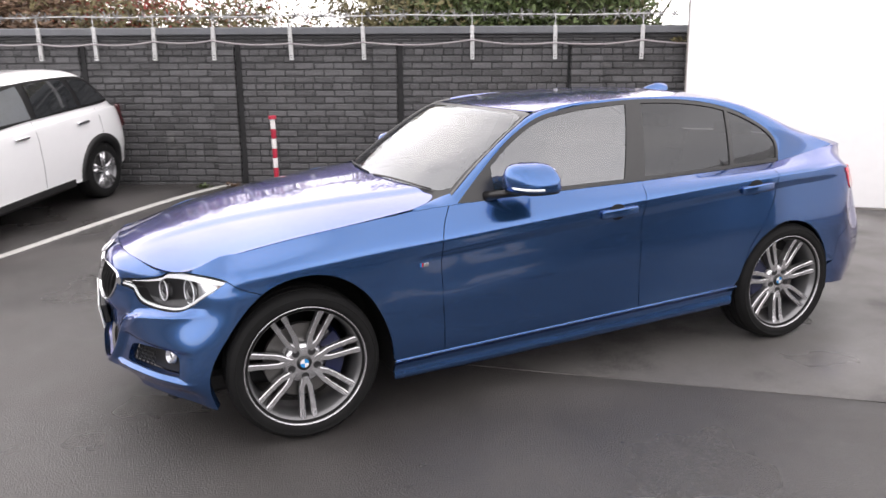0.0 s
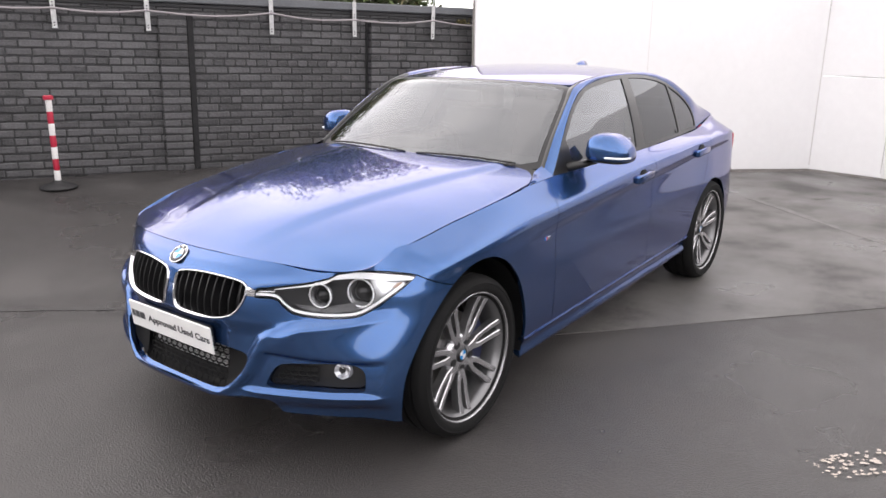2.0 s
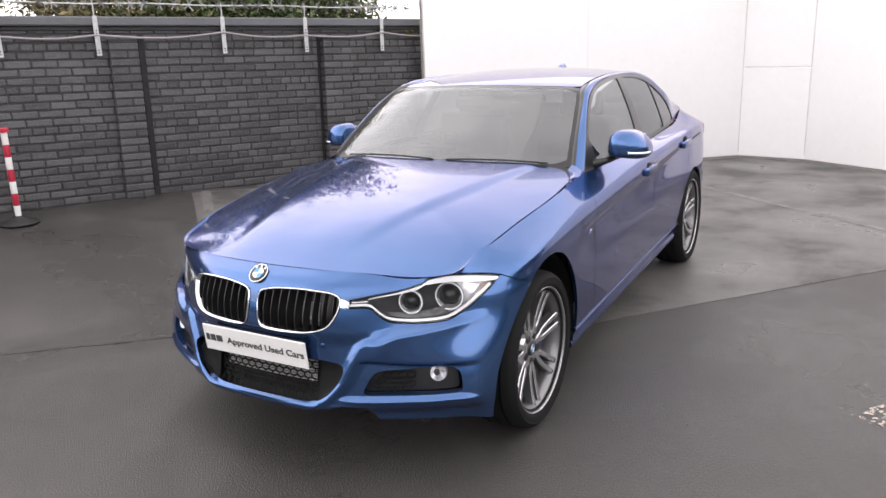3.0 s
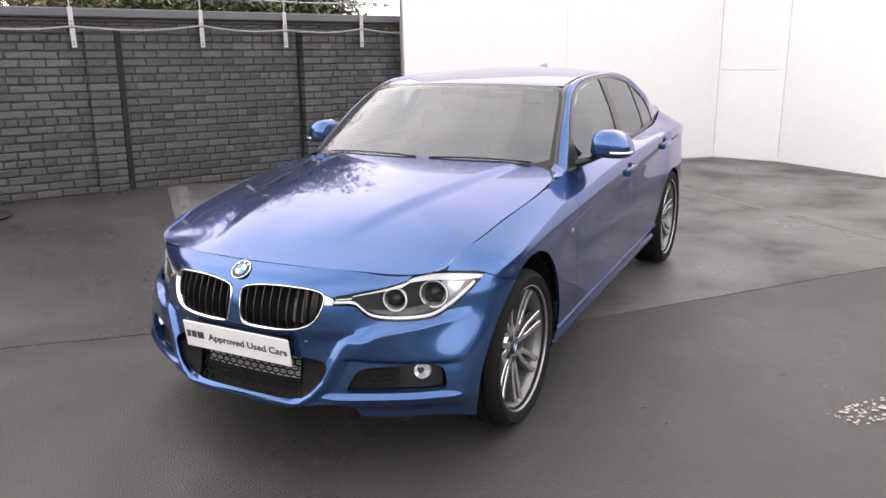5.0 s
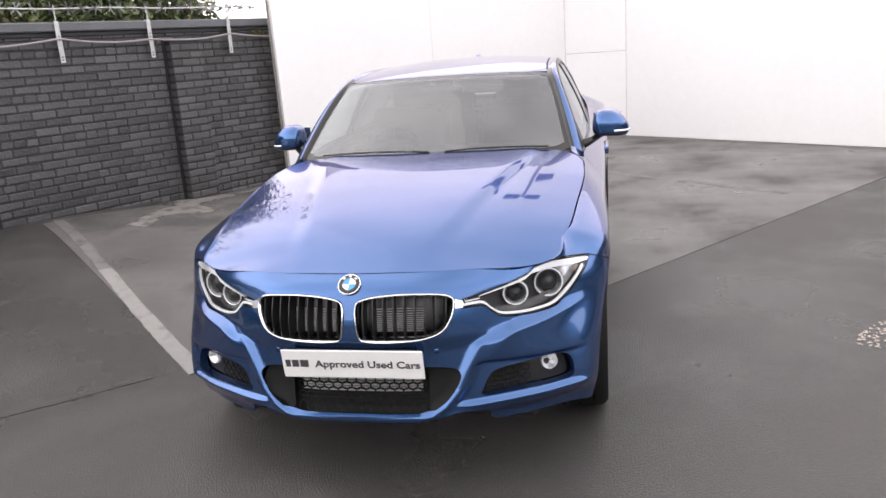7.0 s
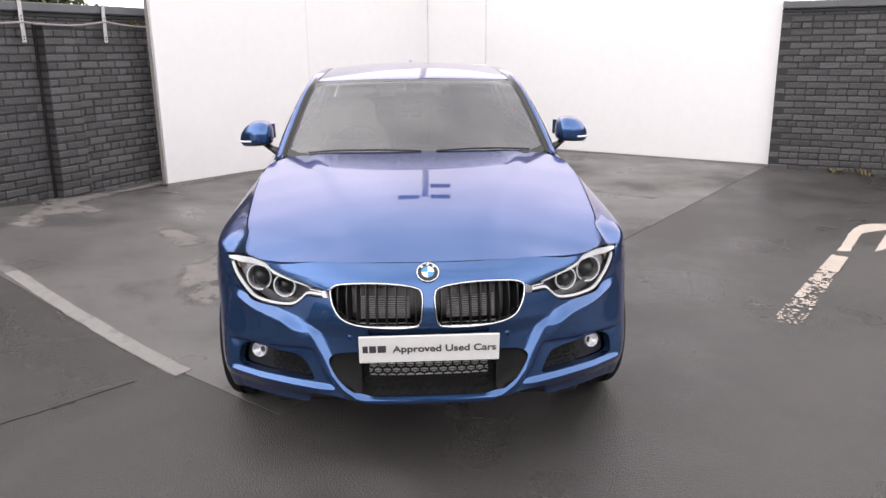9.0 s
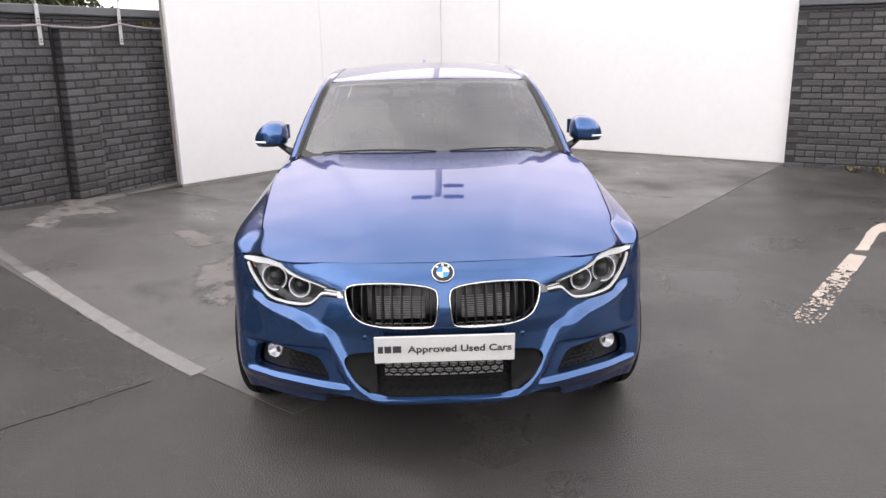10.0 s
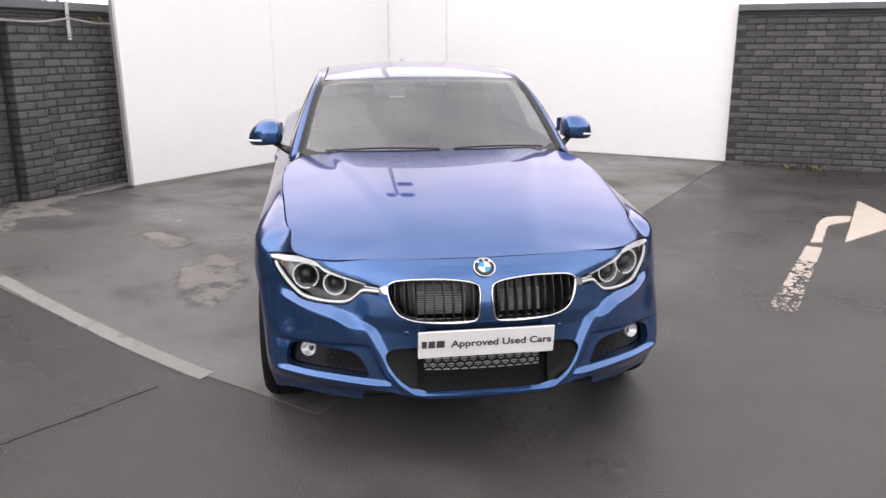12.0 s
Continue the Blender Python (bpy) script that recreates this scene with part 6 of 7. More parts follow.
part("wheel_boss", lathe_bm([(0.0, 0.03), (0.06, 0.025), (0.075, 0.0)], 24, "z"), LEATHER, wheel_ring, smooth=True)
for a in (0, math.pi, -math.pi / 2):
    part("wheel_spoke", tube_bm([(0.06 * math.sin(a), 0.06 * math.cos(a), 0.008), (0.18 * math.sin(a), 0.18 * math.cos(a), 0)], 0.014, 6), LEATHER, wheel_ring)
rvm = part("interior_mirror", box_bm((0.03, 0.23, 0.065), (-1.14, 0, 1.278), bevel=0.014, segments=2), TRIM, car, "black interior mirror", smooth=True)
part("mirror_foot", box_bm((0.06, 0.1, 0.07), (-1.22, 0, 1.325), bevel=0.02, segments=2), TRIM, rvm, smooth=True)


car.rotation_euler.z, car.location.x, car.location.y = radians(0.32), 0.003, -0.005


# ---- things on and before the brick wall ----
WALL_M = wall_frame(ORIGIN, WALL_U, -0.0165)


def on_wall(u, y, z):
    return WALL_M @ Vector((u, y, z))


WALL_TURN = Matrix((-WALL_M.col[0].xyz, WALL_M.col[1].xyz, WALL_M.col[2].xyz)).transposed().to_4x4()


def wall_pose(u, y, z, turn=None):
    """A right-handed pose on the wall: y out of its face."""
    return Matrix.Translation(on_wall(u, y, z)) @ WALL_TURN @ (turn or Matrix.Identity(4))


BRACKETS = (-7.2, -6.4, -5.6, -4.6, -3.83, -3.19, -2.51, -1.84, -0.98, -0.17, 1.03, 1.93, 2.87)
first_bracket = None
for u in BRACKETS:
    if first_bracket is None:
        strip_bm = box_bm((0.042, 0.006, 0.36), (0, 0.056, -0.18), bevel=0.001)
        box_bm((0.008, 0.03, 0.36), (-0.019, 0.042, -0.18), bevel=0.001, bm=strip_bm)
        first_bracket = part("wall_bracket", strip_bm, GALV)
        tagged(first_bracket, "galvanised steel bracket screwed to the brick wall", "bracket", group="wall brackets")
        for z in (-0.13, -0.16, -0.31, -0.335):
            b = lathe_bm([(0.0, 0.066), (0.006, 0.065), (0.007, 0.058)], 8)
            bmesh.ops.translate(b, vec=(0, 0, z), verts=b.verts)
            part("screw", b, DARK_RUBBER, first_bracket)
        part("stay", box_bm((0.01, 0.01, 0.14), (0, 0.056, 0.065), bevel=0.001), GALV, first_bracket, "thin upright that carries the spikes")
        first_bracket.matrix_world = wall_pose(u, 0.005, 1.965)
    else:
        copy_thing(first_bracket, wall_pose(u, 0.005, 1.965, pose(0, 0, 0, 0, (u * 37 % 3) - 1.5, 0)))

pts = []
for a, b in zip(BRACKETS, BRACKETS[1:] + (3.75,)):
    for k in range(8):
        t = k / 8
        u = a + (b - a) * t
        base = 1.80 + 0.02 * math.sin(a * 2.3)
        nxt = 1.80 + 0.02 * math.sin(b * 2.3)
        pts.append(on_wall(u, 0.13 if any(p0 - 0.05 < u < p1 + 0.05 for p0, p1 in ((-3.56, -3.2), (-1.87, -1.52), (-0.03, 0.3), (2.11, 2.47))) else 0.075, base + (nxt - base) * t - 0.035 * math.sin(math.pi * t) * (b - a) - (0.03 * (u - 2.87) if u > 2.87 else 0)))
cable = part("cable", tube_bm(pts, 0.009, 8), CABLE, smooth=True)
tagged(cable, "grey cable sagging along the brick wall", "cable")

spikes = new("spike_rail")
tagged(spikes, "rail of galvanised star spikes along the wall's top", "spike rail")
part("rail", tube_bm([on_wall(u, 0.06, 2.075 + 0.006 * math.sin(u * 5)) for u in np.arange(-8, 3.4, 0.25)], 0.007, 6), GALV, spikes)


def star_mesh(k):
    bm = bmesh.new()
    rnd = random.Random(k)
    n = 6
    ring = [bm.verts.new((0.014 * math.cos(a), 0.0, 0.014 * math.sin(a))) for a in np.linspace(-math.pi / n, 2 * math.pi - math.pi / n, n, endpoint=False)]
    bm.faces.new(ring)
    for i in range(n):
        a = 2 * math.pi * i / n + rnd.uniform(-0.2, 0.2)
        r = rnd.uniform(0.05, 0.075)
        d, s = Vector((math.cos(a), 0, math.sin(a))), Vector((-math.sin(a), 0, math.cos(a)))
        y = Vector((0, rnd.uniform(-0.03, 0.03), 0))
        bm.faces.new([ring[i], bm.verts.new(d * r * 0.7 - s * 0.007 + y * 0.7), bm.verts.new(d * r - s * 0.016 + y), bm.verts.new(d * r * 0.82 + y),
                      bm.verts.new(d * r + s * 0.016 + y), bm.verts.new(d * r * 0.7 + s * 0.007 + y * 0.7), ring[(i + 1) % n]])
    geom = bmesh.ops.solidify(bm, geom=bm.faces[:], thickness=0.0015)
    me = bpy.data.meshes.new("star_spike")
    bm.to_mesh(me)
    bm.free()
    me.materials.append(DULL_STEEL)
    return me


STARS = [star_mesh(k) for k in range(6)]
rnd = random.Random(11)
u = -7.9
while u < 3.3:
    ob = new("star_spike", rnd.choice(STARS))
    ob.parent = spikes
    ob.matrix_local = wall_pose(u, 0.06 + rnd.uniform(-0.015, 0.015), 2.075, pose(0, 0, 0, rnd.uniform(-30, 30), rnd.uniform(0, 60), rnd.uniform(-50, 50)))
    u += rnd.uniform(0.1, 0.17)

# ---- striped post ----
px, py = -0.99, -4.37
post = part("barrier_post", lathe_bm([(0.0, 0.0), (0.15, 0.0), (0.16, 0.012), (0.15, 0.026), (0.1, 0.043), (0.05, 0.06), (0.04, 0.075), (0.0, 0.075)], 36, "z"), DARK_RUBBER, smooth=True)
soft_edges(post, 40)
post.location = (px, py, ground_z(px, py))
tagged(post, "red and white striped plastic barrier post on a black foot", "barrier post")
z = 0.06
for k in range(7):
    h = 0.104
    part("stripe", lathe_bm([(0.0255, z), (0.026, z + 0.002), (0.026, z + h - 0.002), (0.0255, z + h)], 20, "z"), WHITE_PLASTIC if k % 2 == 0 else RED, post, "white stripe" if k % 2 == 0 else "red stripe", smooth=True)
    z += h
part("cap", lathe_bm([(0.0255, z - 0.002), (0.042, z), (0.042, z + 0.03), (0.034, z + 0.036), (0.0, z + 0.038)], 20, "z"), RED, post, "red cap")


# ---- white hatchback parked with its tail to the wall ----
SMOKED = material("smoked_tail_lamp", (0.05, 0.006, 0.008), 0.15, vary=0.2, coat=1.0)
MINI_WHITE = material("white_car_paint", (0.78, 0.78, 0.79), 0.3, vary=0.02, coat=1.0)
PALE_GLASS = material("pale_car_glass", (0.16, 0.17, 0.18), 0.06, vary=0.2, scale=2, coat=1.0)
DARK_GLASS = material("dark_car_glass", (0.02, 0.022, 0.024), 0.05, vary=0.1, coat=1.0)


def hatchback():
    root = new("hatchback")
    tagged(root, "white hatchback with black wheel arch trim", "car")
    xs = (-0.7, -0.66, -0.5, -0.2, 0.2, 0.8, 1.4, 2.0, 2.5, 2.9, 3.2, 3.36)
    rows = (  # y and z of each feature line at those stations
        ((0.7, 0.74, 0.8, 0.85, 0.86, 0.86, 0.86, 0.86, 0.85, 0.82, 0.72, 0.5), (0.36, 0.33, 0.31, 0.3, 0.29, 0.29, 0.29, 0.29, 0.3, 0.3, 0.32, 0.36)),
        ((0.74, 0.79, 0.855, 0.895, 0.895, 0.885, 0.885, 0.89, 0.89, 0.86, 0.76, 0.55), (0.6, 0.61, 0.62, 0.62, 0.62, 0.62, 0.62, 0.62, 0.62, 0.6, 0.58, 0.56)),
        ((0.7, 0.755, 0.825, 0.865, 0.875, 0.875, 0.875, 0.87, 0.86, 0.82, 0.7, 0.5), (0.88, 0.92, 0.965, 0.985, 0.98, 0.97, 0.96, 0.95, 0.92, 0.88, 0.82, 0.72)),
        ((0.64, 0.69, 0.76, 0.805, 0.825, 0.83, 0.83, 0.815, 0.78, 0.72, 0.6, 0.4), (0.93, 0.975, 1.03, 1.06, 1.06, 1.05, 1.04, 1.03, 1.0, 0.95, 0.88, 0.76)),
        ((0.58, 0.59, 0.61, 0.64, 0.665, 0.675, 0.67, 0.74, 0.6, 0.5, 0.4, 0.25), (0.95, 1.0, 1.16, 1.4, 1.475, 1.49, 1.475, 1.06, 1.03, 0.98, 0.9, 0.78)),
        ((0.0,) * 12, (0.96, 1.02, 1.19, 1.445, 1.525, 1.54, 1.525, 1.08, 1.05, 1.0, 0.92, 0.79)),
    )
    net = np.array([[(x, y, z) for x, y, z in zip(xs, ys, zs)] for ys, zs in rows])
    fine_rows = spline(net, np.linspace(0, 5, 26))
    grid = np.stack([spline(r, np.linspace(0, 11, 89)) for r in fine_rows])

    def at(x, z):
        k = np.interp(x, grid[8, :, 0], np.arange(89))
        i = min(int(k), 87)
        c = grid[:, i] * (1 - (k - i)) + grid[:, i + 1] * (k - i)
        return Vector((x, np.interp(z, c[:21, 2], c[:21, 1]), z)), Vector((0, 1, 0.25)).normalized()

    arches = ((-0.06, 0.33, 0.385), (2.6, 0.33, 0.385))
    bm = bmesh.new()
    for sg in (1, -1):
        vs = [[bm.verts.new((p[0], p[1] * sg, p[2])) for p in r] for r in grid]
        for i in range(25):
            for j in range(88):
                c = (grid[i, j] + grid[i + 1, j + 1]) / 2
                if i < 20 and any((c[0] - ax) ** 2 + (c[2] - az) ** 2 < r * r for ax, az, r in arches):
                    continue
                q = (vs[i][j], vs[i][j + 1], vs[i + 1][j + 1], vs[i + 1][j])
                bm.faces.new(q if sg == -1 else q[::-1])
        for j in (0, 88):
            col = [vs[i][j] for i in range(26)]
            bm.faces.new(col + [bm.verts.new((grid[25, j, 0], 0, grid[0, j, 2]))])
    bmesh.ops.remove_doubles(bm, verts=bm.verts, dist=0.0005)
    bmesh.ops.recalc_face_normals(bm, faces=bm.faces)
    body = part("body", bm, MINI_WHITE, root, "white body", smooth=True)
    part("inner_body", box_bm((3.6, 1.2, 0.7), (1.35, 0, 0.65), bevel=0.05), DARK_RUBBER, root)
    part("skirt_trim", box_bm((1.7, 1.74, 0.12), (1.3, 0, 0.31), bevel=0.03), PLASTIC, root, "black lower trim")
    part("rear_bumper_trim", box_bm((0.16, 1.5, 0.16), (-0.62, 0, 0.4), bevel=0.05, segments=2), PLASTIC, root, "black rear bumper trim")
    for sg in (1, -1):
        mir = at if sg == 1 else mirrored(at)
        surround = panel("window_surround", [rounded([(1.72, 1.07), (1.38, 1.41), (1.0, 1.445), (0.4, 1.44), (0.0, 1.415), (-0.16, 1.375), (-0.33, 1.25), (-0.49, 1.085), (0.3, 1.076), (1.0, 1.072)], 4, closed=True)], mir, TRIM, root, "black window surround", cell=0.05, edge=0.04, depth=0, gap=0, lift=0.012)
        for loop, glass in (([(1.62, 1.085), (1.34, 1.385), (0.99, 1.425), (0.95, 1.085)], PALE_GLASS), ([(0.86, 1.088), (0.88, 1.422), (0.44, 1.418), (0.29, 1.4), (0.21, 1.25), (0.18, 1.1)], DARK_GLASS), ([(0.1, 1.1), (0.13, 1.25), (0.2, 1.392), (0.0, 1.38), (-0.14, 1.34), (-0.29, 1.23), (-0.42, 1.1)], DARK_GLASS)):
            panel("side_window", [loop], mir, glass, surround, "dark side window" if glass is DARK_GLASS else "pale side window", cell=0.05, edge=0.04, depth=0, gap=0, lift=0.018)
        for hx in (0.22, 1.2):
            p, n = mir(hx, 0.93)
            h = part("door_handle", box_bm((0.2, 0.03, 0.03), bevel=0.012, segments=2), CHROME, root, "chrome door handle", smooth=True)
            h.location = p + Vector((0, 0.022 * sg, 0))
        p, n = mir(-0.63, 0.84)
        lamp = part("tail_lamp", box_bm((0.06, 0.05, 0.28), bevel=0.02, segments=2, turn=Matrix.Rotation(0.2, 3, "Y")), SMOKED, root, "dark smoked tail lamp", smooth=True)
        lamp.location = p + Vector((-0.035, -0.02 * sg, 0.04))
        for gx in (0.95, -0.12):
            seam = tube_bm([mir(gx + 0.0 * z, z)[0] for z in np.linspace(0.36, 1.05, 8)], 0.003, 4)
            part("door_gap", seam, DARK_RUBBER, root)
        for ax, az, r in arches:
            ring = bmesh.new()
            rows_ = []
            for a in np.linspace(-0.12, math.pi + 0.12, 25):
                ins, outr = (ax + (r - 0.05) * math.cos(a), az + (r - 0.05) * math.sin(a)), (ax + (r + 0.04) * math.cos(a), az + (r + 0.04) * math.sin(a))
                pi, po = at(min(max(ins[0], -0.69), 3.3), max(0.3, ins[1]))[0], at(min(max(outr[0], -0.69), 3.3), max(0.3, outr[1]))[0]
                rows_.append([ring.verts.new((pi.x, (pi.y - 0.12) * sg, ins[1])), ring.verts.new((pi.x, (pi.y + 0.016) * sg, ins[1])), ring.verts.new((po.x, (po.y + 0.012) * sg, outr[1])), ring.verts.new((po.x, (po.y - 0.02) * sg, outr[1]))])
            for a, b in zip(rows_, rows_[1:]):
                for k in range(3):
                    ring.faces.new((a[k], a[k + 1], b[k + 1], b[k]))
            part("wheel_arch_trim", ring, PLASTIC, root, "black wheel arch trim", smooth=True)
            tyre = part("wheel", lathe_bm([(0.21, 0.085), (0.225, 0.095), (0.26, 0.105), (0.3, 0.1), (0.322, 0.08), (0.325, 0.0), (0.322, -0.08), (0.3, -0.1), (0.2, -0.1)], 48), TYRE, root, "black tyre on a silver alloy wheel", smooth=True)
            tyre.matrix_world = pose(ax, 0.775 * sg, 0.325) @ Matrix.Rotation(0 if sg == 1 else math.pi, 4, "Z")
            part("rim", lathe_bm([(0.222, 0.092), (0.21, 0.094), (0.2, 0.07), (0.19, 0.0), (0.05, -0.01)], 40), ALLOY_DARK, tyre, smooth=True)
            for k in range(5):
                a = math.pi / 2 + 2 * math.pi * k / 5
                sp = bmesh.new()
                for d in (-0.13, 0.13):
                    q = [Vector((r_ * math.cos(a + d * e), yy, r_ * math.sin(a + d * e))) for r_, yy, e in ((0.04, 0.075, 1), (0.12, 0.08, 1), (0.208, 0.09, 1.25))]
                    tube_bm(q, [0.03, 0.024, 0.024], 6, sp)
                part("spoke", sp, SATIN, tyre, smooth=True)
            part("hub", lathe_bm([(0.0, 0.092), (0.04, 0.09), (0.06, 0.07)], 20), SATIN, tyre, smooth=True)
    return root


ox, oy = 1.37, -5.459
fx, fy = 0.571, 0.821
za, zb = ground_z(ox, oy), ground_z(ox + 2.4 * fx, oy + 2.4 * fy)
mini = hatchback()
mini.matrix_world = Matrix.Translation((ox, oy, za - 0.002)) @ Matrix.Rotation(math.atan2(fy, fx), 4, "Z") @ Matrix.Rotation(math.atan2(za - zb, 2.4), 4, "Y") @ Matrix.Scale(0.908, 4)


# ---- planting behind the wall ----
def grow(bm, rnd, p, d, length, radius, depth, twigs):
    """One limb and the limbs that fork from it."""
    pts, radii = [p], [radius]
    n = 4
    for k in range(n):
        d = (d + Vector((rnd.uniform(-1, 1), rnd.uniform(-1, 1), rnd.uniform(-0.5, 0.9))) * 0.16).normalized()
        p = p + d * length / n
        pts.append(p)
        radii.append(radius * (1 - 0.55 * (k + 1) / n))
    tube_bm(pts, radii, 6 if radius > 0.02 else 4 if radius > 0.008 else 3, bm, cap=False)
    twigs.append((pts[-1], d))
    if depth == 0:
        return
    for k in range(rnd.randint(3, 4)):
        i = rnd.randint(1, n)
        side = Vector((rnd.uniform(-1, 1), rnd.uniform(-1, 1), rnd.uniform(-0.3, 0.7))).normalized()
        grow(bm, rnd, pts[i], (d + side * 0.95).normalized(), length * rnd.uniform(0.6, 0.78), radii[i] * 0.7, depth - 1, twigs)


def leaves_mesh(points, rnd, size, mat, per, spread):
    verts, faces = [], []
    for p in points:
        for _ in range(per):
            c = p + Vector((rnd.gauss(0, spread), rnd.gauss(0, spread), rnd.gauss(0, spread)))
            a, b = Vector((rnd.gauss(0, 1), rnd.gauss(0, 1), rnd.gauss(0, 1))).normalized(), Vector((rnd.gauss(0, 1), rnd.gauss(0, 1), rnd.gauss(0, 1))).normalized()
            s = size * rnd.uniform(0.6, 1.3)
            k = len(verts)
            verts += [c - a * s, c + b * s * 0.45, c + a * s, c - b * s * 0.45]
            faces.append((k, k + 1, k + 2, k + 3))
    me = bpy.data.meshes.new("leaves")
    me.from_pydata([v[:] for v in verts], [], faces)
    me.materials.append(mat)
    return me


def tree(x, y, height, seed, label, leaf=None, per=2):
    rnd = random.Random(seed)
    bm, twigs = bmesh.new(), []
    grow(bm, rnd, Vector((0, 0, 0)), Vector((0, 0, 1)), height * 0.42, 0.11, 5, twigs)
    t = part("tree", bm, WOOD, smooth=True)
    t.location = (x, y, 0.0)
    tagged(t, label, "tree")
    if leaf:
        ob = new("crown", leaves_mesh([p for p, _ in twigs], rnd, 0.05, leaf, per, 0.12))
        ob.parent = t
    return t


def shrub(u, deep, wide, z1, seed, mat, label, density, berries=0, leaf_size=0.044):
    rnd = random.Random(seed)
    bm, twigs = bmesh.new(), []
    for k in range(7):
        grow(bm, rnd, Vector((rnd.uniform(-wide, wide) * 0.5, rnd.uniform(-0.3, 0.3), 0)), Vector((rnd.uniform(-0.35, 0.35), rnd.uniform(-0.3, 0.3), 1)).normalized(), z1 * 0.5, 0.025, 3, twigs)
    lim_x, lim_y = 3.15 - u, 0.36 - deep
    for v in bm.verts:
        v.co.x, v.co.y = min(v.co.x, lim_x), max(v.co.y, lim_y)
    s = part("shrub", bm, WOOD)
    c = on_wall(u, -deep, 0)
    s.location = (c.x, c.y, 0)
    s.rotation_euler.z = math.atan2(WALL_U.y, WALL_U.x)
    tagged(s, label, "shrub", group="planting behind the wall")
    pts = [Vector((rnd.uniform(-wide, wide), rnd.gauss(0, 0.35), z1 * rnd.uniform(0.62, 1.0) * (1 - 0.1 * rnd.random()))) for _ in range(int(density * wide * 60))]
    pts += [p for p, _ in twigs if p.z > 1.2]
    pts = [Vector((min(p.x, lim_x - 0.1), max(p.y, lim_y + 0.1), p.z)) for p in pts]
    ob = tagged(new("leaves", leaves_mesh(pts, rnd, leaf_size, mat, 14, 0.09)), kind="stuff")
    ob.parent = s
    if berries:
        pts = [p for p, _ in twigs if p.z > 1.6][:berries] + [Vector((rnd.uniform(-wide, wide), rnd.uniform(0.0, 0.5), z1 * rnd.uniform(0.72, 1.0))) for _ in range(berries)]
        pts = [Vector((min(p.x, lim_x - 0.1), max(p.y, lim_y + 0.1), p.z)) for p in pts]
        ob = tagged(new("berry_mass", leaves_mesh(pts, rnd, 0.028, BERRY, 18, 0.07)), kind="stuff")
        ob.parent = s
    return s


OLIVE, GREEN, BROWN = LEAF_DRY, LEAF, material("leaf_brown", (0.16, 0.1, 0.065), 0.7, vary=0.5, scale=3, fine=20, per_island=0.45)
shrub(2.3, 0.9, 0.9, 2.75, 1, GREEN, "dense green and olive shrub behind the wall", 8)
shrub(1.3, 1.0, 0.9, 2.7, 2, GREEN, "dense green shrub behind the wall", 8)
shrub(0.3, 1.1, 0.8, 2.6, 3, OLIVE, "olive shrub with thinning leaves", 6)
shrub(2.0, 1.7, 1.1, 3.9, 9, OLIVE, "tall olive shrub behind the wall", 9)
shrub(0.9, 1.8, 1.1, 3.6, 10, GREEN, "tall green shrub behind the wall", 8)
shrub(-1.1, 1.2, 0.9, 2.35, 4, OLIVE, "sparse olive shrub with bare twigs", 0.3, 6, 0.026)
shrub(-2.4, 1.1, 0.9, 2.45, 5, OLIVE, "green and red shrub with berries and bare twigs", 1.7, 60)
shrub(-3.6, 1.2, 0.9, 2.5, 6, OLIVE, "olive shrub with red berries", 3.5, 60)
shrub(-4.9, 1.2, 1.1, 2.75, 7, BROWN, "brown twiggy shrub behind the wall", 8, 20)
shrub(-6.3, 1.3, 1.1, 2.9, 8, BROWN, "brown twiggy shrub behind the wall", 9)
shrub(-5.6, 2.2, 1.6, 3.4, 11, BROWN, "tall brown twiggy shrub behind the wall", 9)
tree(-6.9, -6.6, 5.6, 21, "bare winter tree behind the brick wall", OLIVE, 1)
tree(-4.6, -7.4, 4.4, 22, "bare winter tree behind the brick wall")
tree(-1.6, -8.6, 3.6, 23, "low bare winter tree behind the brick wall")
tree(1.8, -10.0, 3.8, 25, "low bare winter tree behind the brick wall", BROWN, 1)


def weed(x, y, seed, size, mat, label):
    rnd = random.Random(seed)
    verts, faces = [], []
    for _ in range(40):
        a, l = rnd.uniform(0, 2 * math.pi), size * rnd.uniform(0.5, 1.2)
        d = Vector((math.cos(a), math.sin(a), rnd.uniform(0.4, 1.6))).normalized()
        s = Vector((-math.sin(a), math.cos(a), 0)) * 0.012
        p = Vector((rnd.gauss(0, size * 0.6), rnd.gauss(0, size * 0.3), 0))
        k = len(verts)
        verts += [p, p + d * l * 0.6 + s, p + d * l, p + d * l * 0.6 - s]
        faces.append((k, k + 1, k + 2, k + 3))
    me = bpy.data.meshes.new("weed")
    me.from_pydata([v[:] for v in verts], [], faces)
    me.materials.append(mat)
    ob = new("weed", me)
    ob.location = (x, y, ground_z(x, y))
    return tagged(ob, label, "weed")


weed(-5.22, 4.95, 1, 0.09, OLIVE, "small yellow-green weed at the wall's foot")
weed(-5.08, 5.2, 2, 0.1, OLIVE, "small yellow-green weed at the wall's foot")
weed(-0.6, -4.95, 3, 0.06, BROWN, "small brownish weed at the wall's foot")
weed(-0.3, -5.05, 4, 0.06, LEAF, "small green weed at the wall's foot")
ivy = on_wall(3.28, 0.03, 1.78)
w = weed(ivy.x, ivy.y, 5, 0.08, OLIVE, "ivy sprig at the top of the wall")
w.location.z = ivy.z

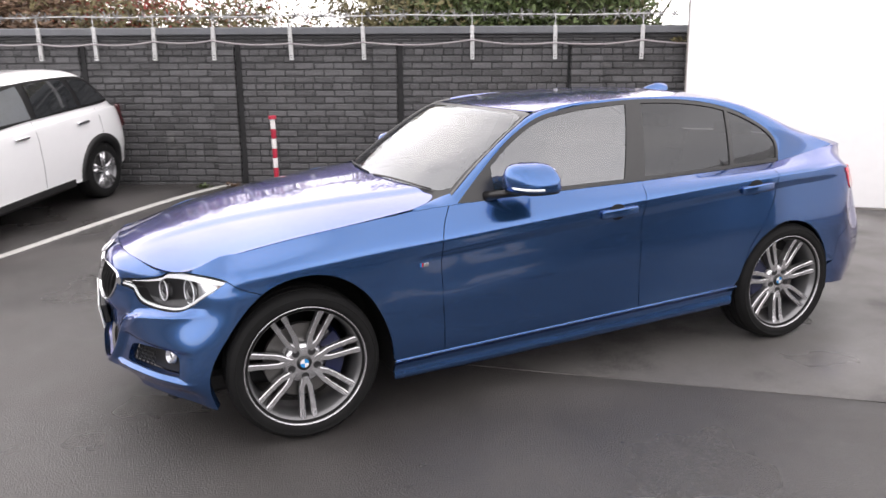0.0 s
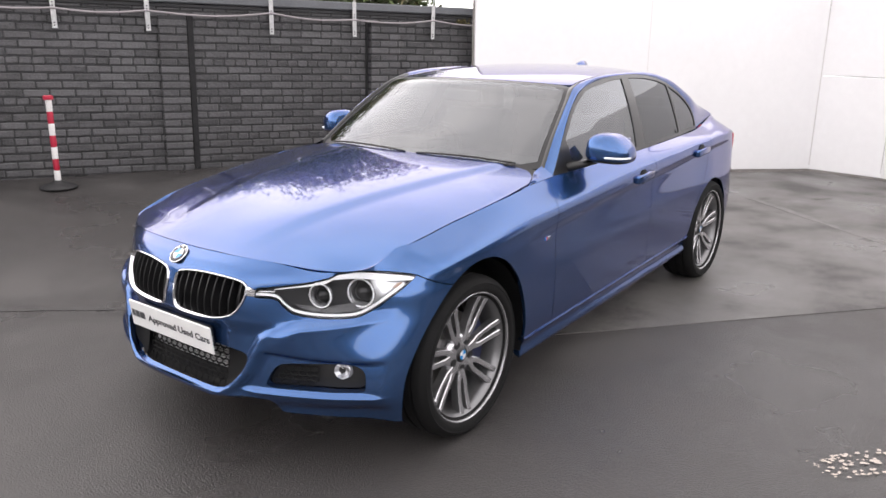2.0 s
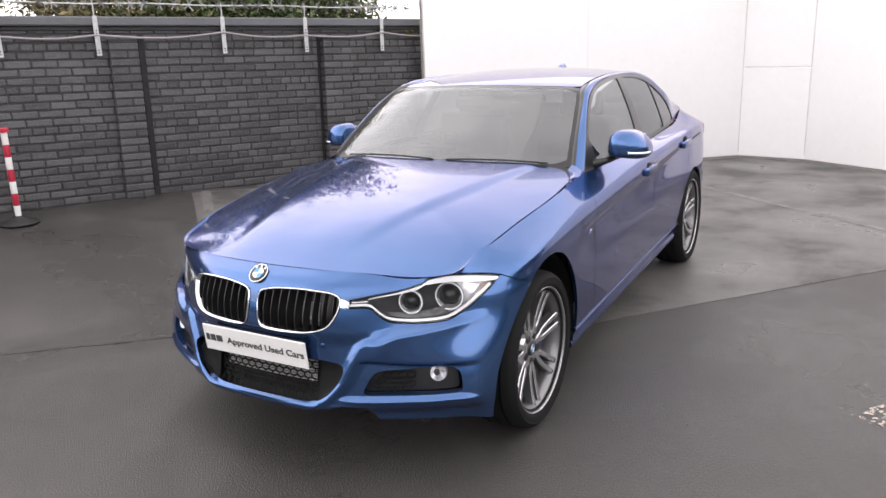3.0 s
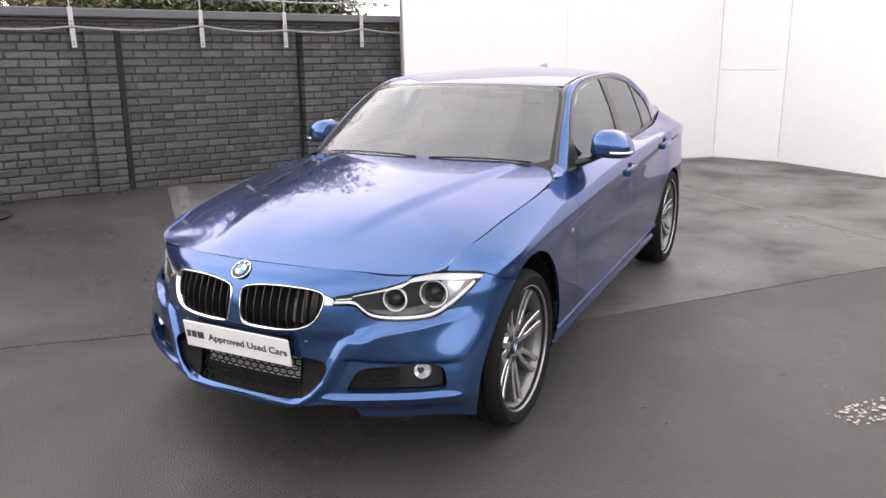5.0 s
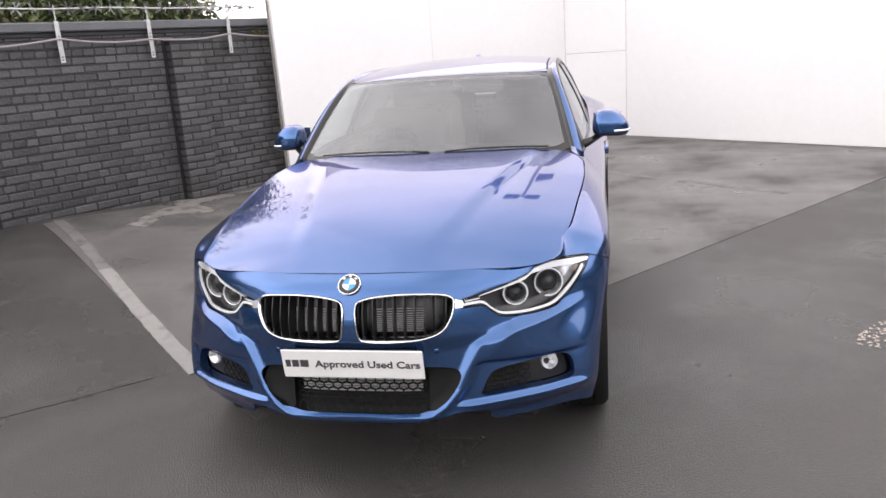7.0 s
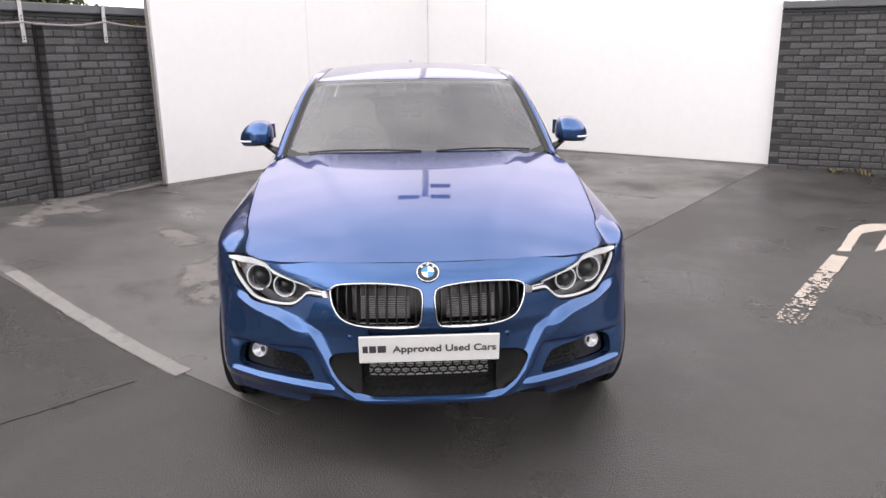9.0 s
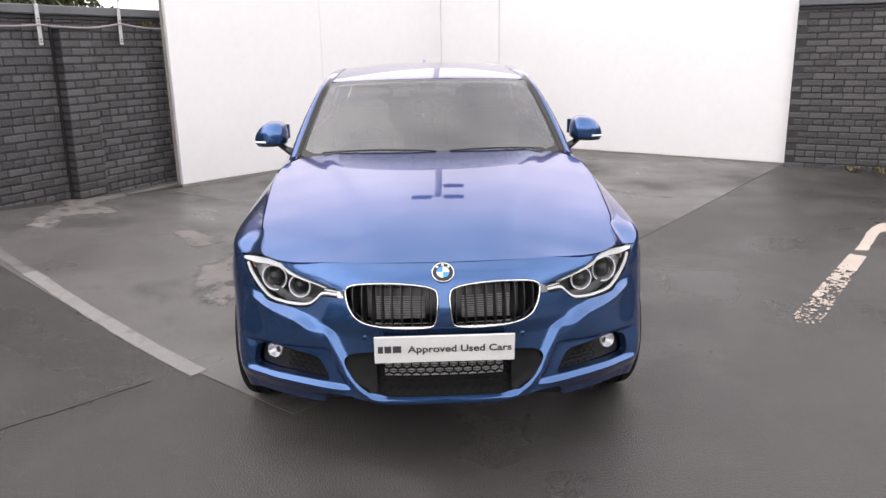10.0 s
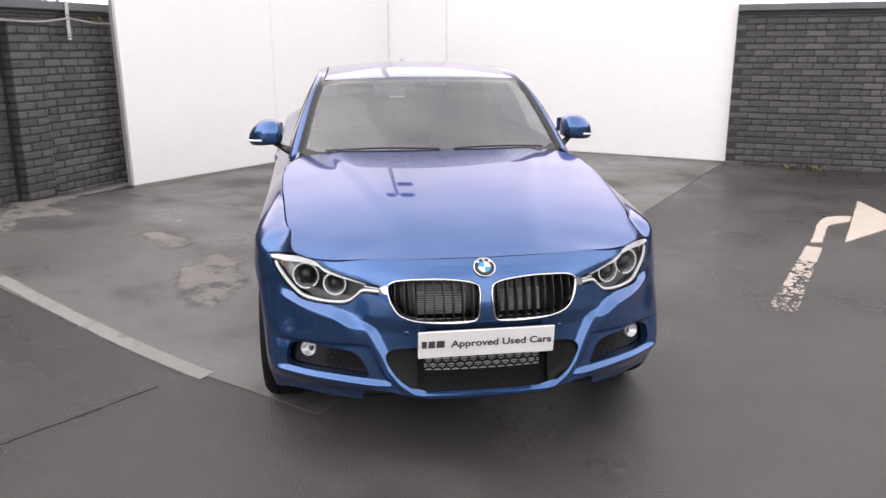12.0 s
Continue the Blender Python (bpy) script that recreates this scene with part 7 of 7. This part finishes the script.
# ---- twin floodlight mast behind the panels ----
mast = part("floodlight_mast", tube_bm([(0, 0, 0), (0, 0, 4), (0, 0, 8.1)], [0.1, 0.08, 0.06], 12), GALV, smooth=True)
mast.location = (-12.0, 0.35, 0)
tagged(mast, "tall steel mast with floodlights on a cross-arm", "lamp post")
part("cross_arm", box_bm((0.08, 0.95, 0.08), (0, 0, 8.1), bevel=0.01), GALV, mast)
for y in (-0.36, 0.36):
    part("floodlight", box_bm((0.35, 0.5, 0.3), (0.1, y, 8.05), bevel=0.03), PLASTIC, mast, "dark floodlight box")
part("lower_lamp", box_bm((0.3, 0.5, 0.2), (0.0, 0.35, 6.9), bevel=0.03), PLASTIC, mast)

# ---- unseen plain walls behind the camera, added to cut low sky light and reflections ----
PLAIN = material("unseen_wall_grey", (0.2, 0.195, 0.19), 0.8, vary=0.15, scale=0.6, fine=30, bump=0.002)
for name, a, b, h in (("wall_6", (1.2, 17.0), (17.0, 17.0), 3.2), ("wall_7", (17.0, 17.0), (17.0, -16.0), 3.4), ("wall_8", (17.0, -13.0), (10.0, -11.0), 2.2)):
    d = Vector(b) - Vector(a)
    ob = part(name, box_bm((d.length, 0.25, h), (d.length / 2, 0, h / 2)), PLAIN)
    ob.matrix_world = Matrix.Translation((*a, 0)) @ Matrix.Rotation(math.atan2(d.y, d.x), 4, "Z")
    tagged(ob, "unseen grey wall added to darken low reflections", "wall", kind="structure")


# ---- brick walls, their pieces last ----
FALL = -0.0165
wall_1 = brick_wall("wall_1", ORIGIN, WALL_U, FALL, -14.0, 4.6, 25, 0.0, [(-5.44, -5.16, 0.042), (-3.68, -3.4, 0.042), (-1.9, -1.625, 0.042), (-0.075, 0.2, 0.042), (2.11, 2.46, 0.1)], (0.3, 2.09), "dark grey painted brick wall with piers")
wall_2 = brick_wall("wall_2", (-5.68, 4.32, 0), (0.49, 0.87, 0), 0.008, 0.02, 14.4, 25, -0.02, [], (0.1, 1.4), "dark grey painted brick wall beside the white panels")
for wall, x0, x1, z in ((wall_1, -14.0, 4.6, 1.875), (wall_2, 0.02, 14.4, 1.855)):
    coping = part("coping", box_bm((x1 - x0, 0.3, 0.085), ((x0 + x1) / 2, -0.1, z + 0.0425), bevel=0.012), COPING, wall, "smooth grey coping")
    band = part("render_band", box_bm((x1 - x0, 0.03, 0.04), ((x0 + x1) / 2, 0.0, z - 0.022), bevel=0.006), MORTAR, wall, "dark rendered band under the coping")
# flush black joints; the narrow strip at 2.08 paints the last pier's shaded return
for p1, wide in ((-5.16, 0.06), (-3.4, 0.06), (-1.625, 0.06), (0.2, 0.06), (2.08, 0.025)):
    part("joint_and_shade_strip", box_bm((wide, 0.02, 1.74), (p1 + wide / 2 + 0.002, 0.0, 0.92), bevel=0.003), JOINT_SHADE_BLACK, wall_1, "black joint strip beside a pier, painted shade at the last pier")
foot = part("foot_strip", box_bm((1.0, 0.14, 0.12), (2.97, 0.055, 0.05), bevel=0.02), OLD_TARMAC, wall_1, "low cement fillet at the wall's foot")
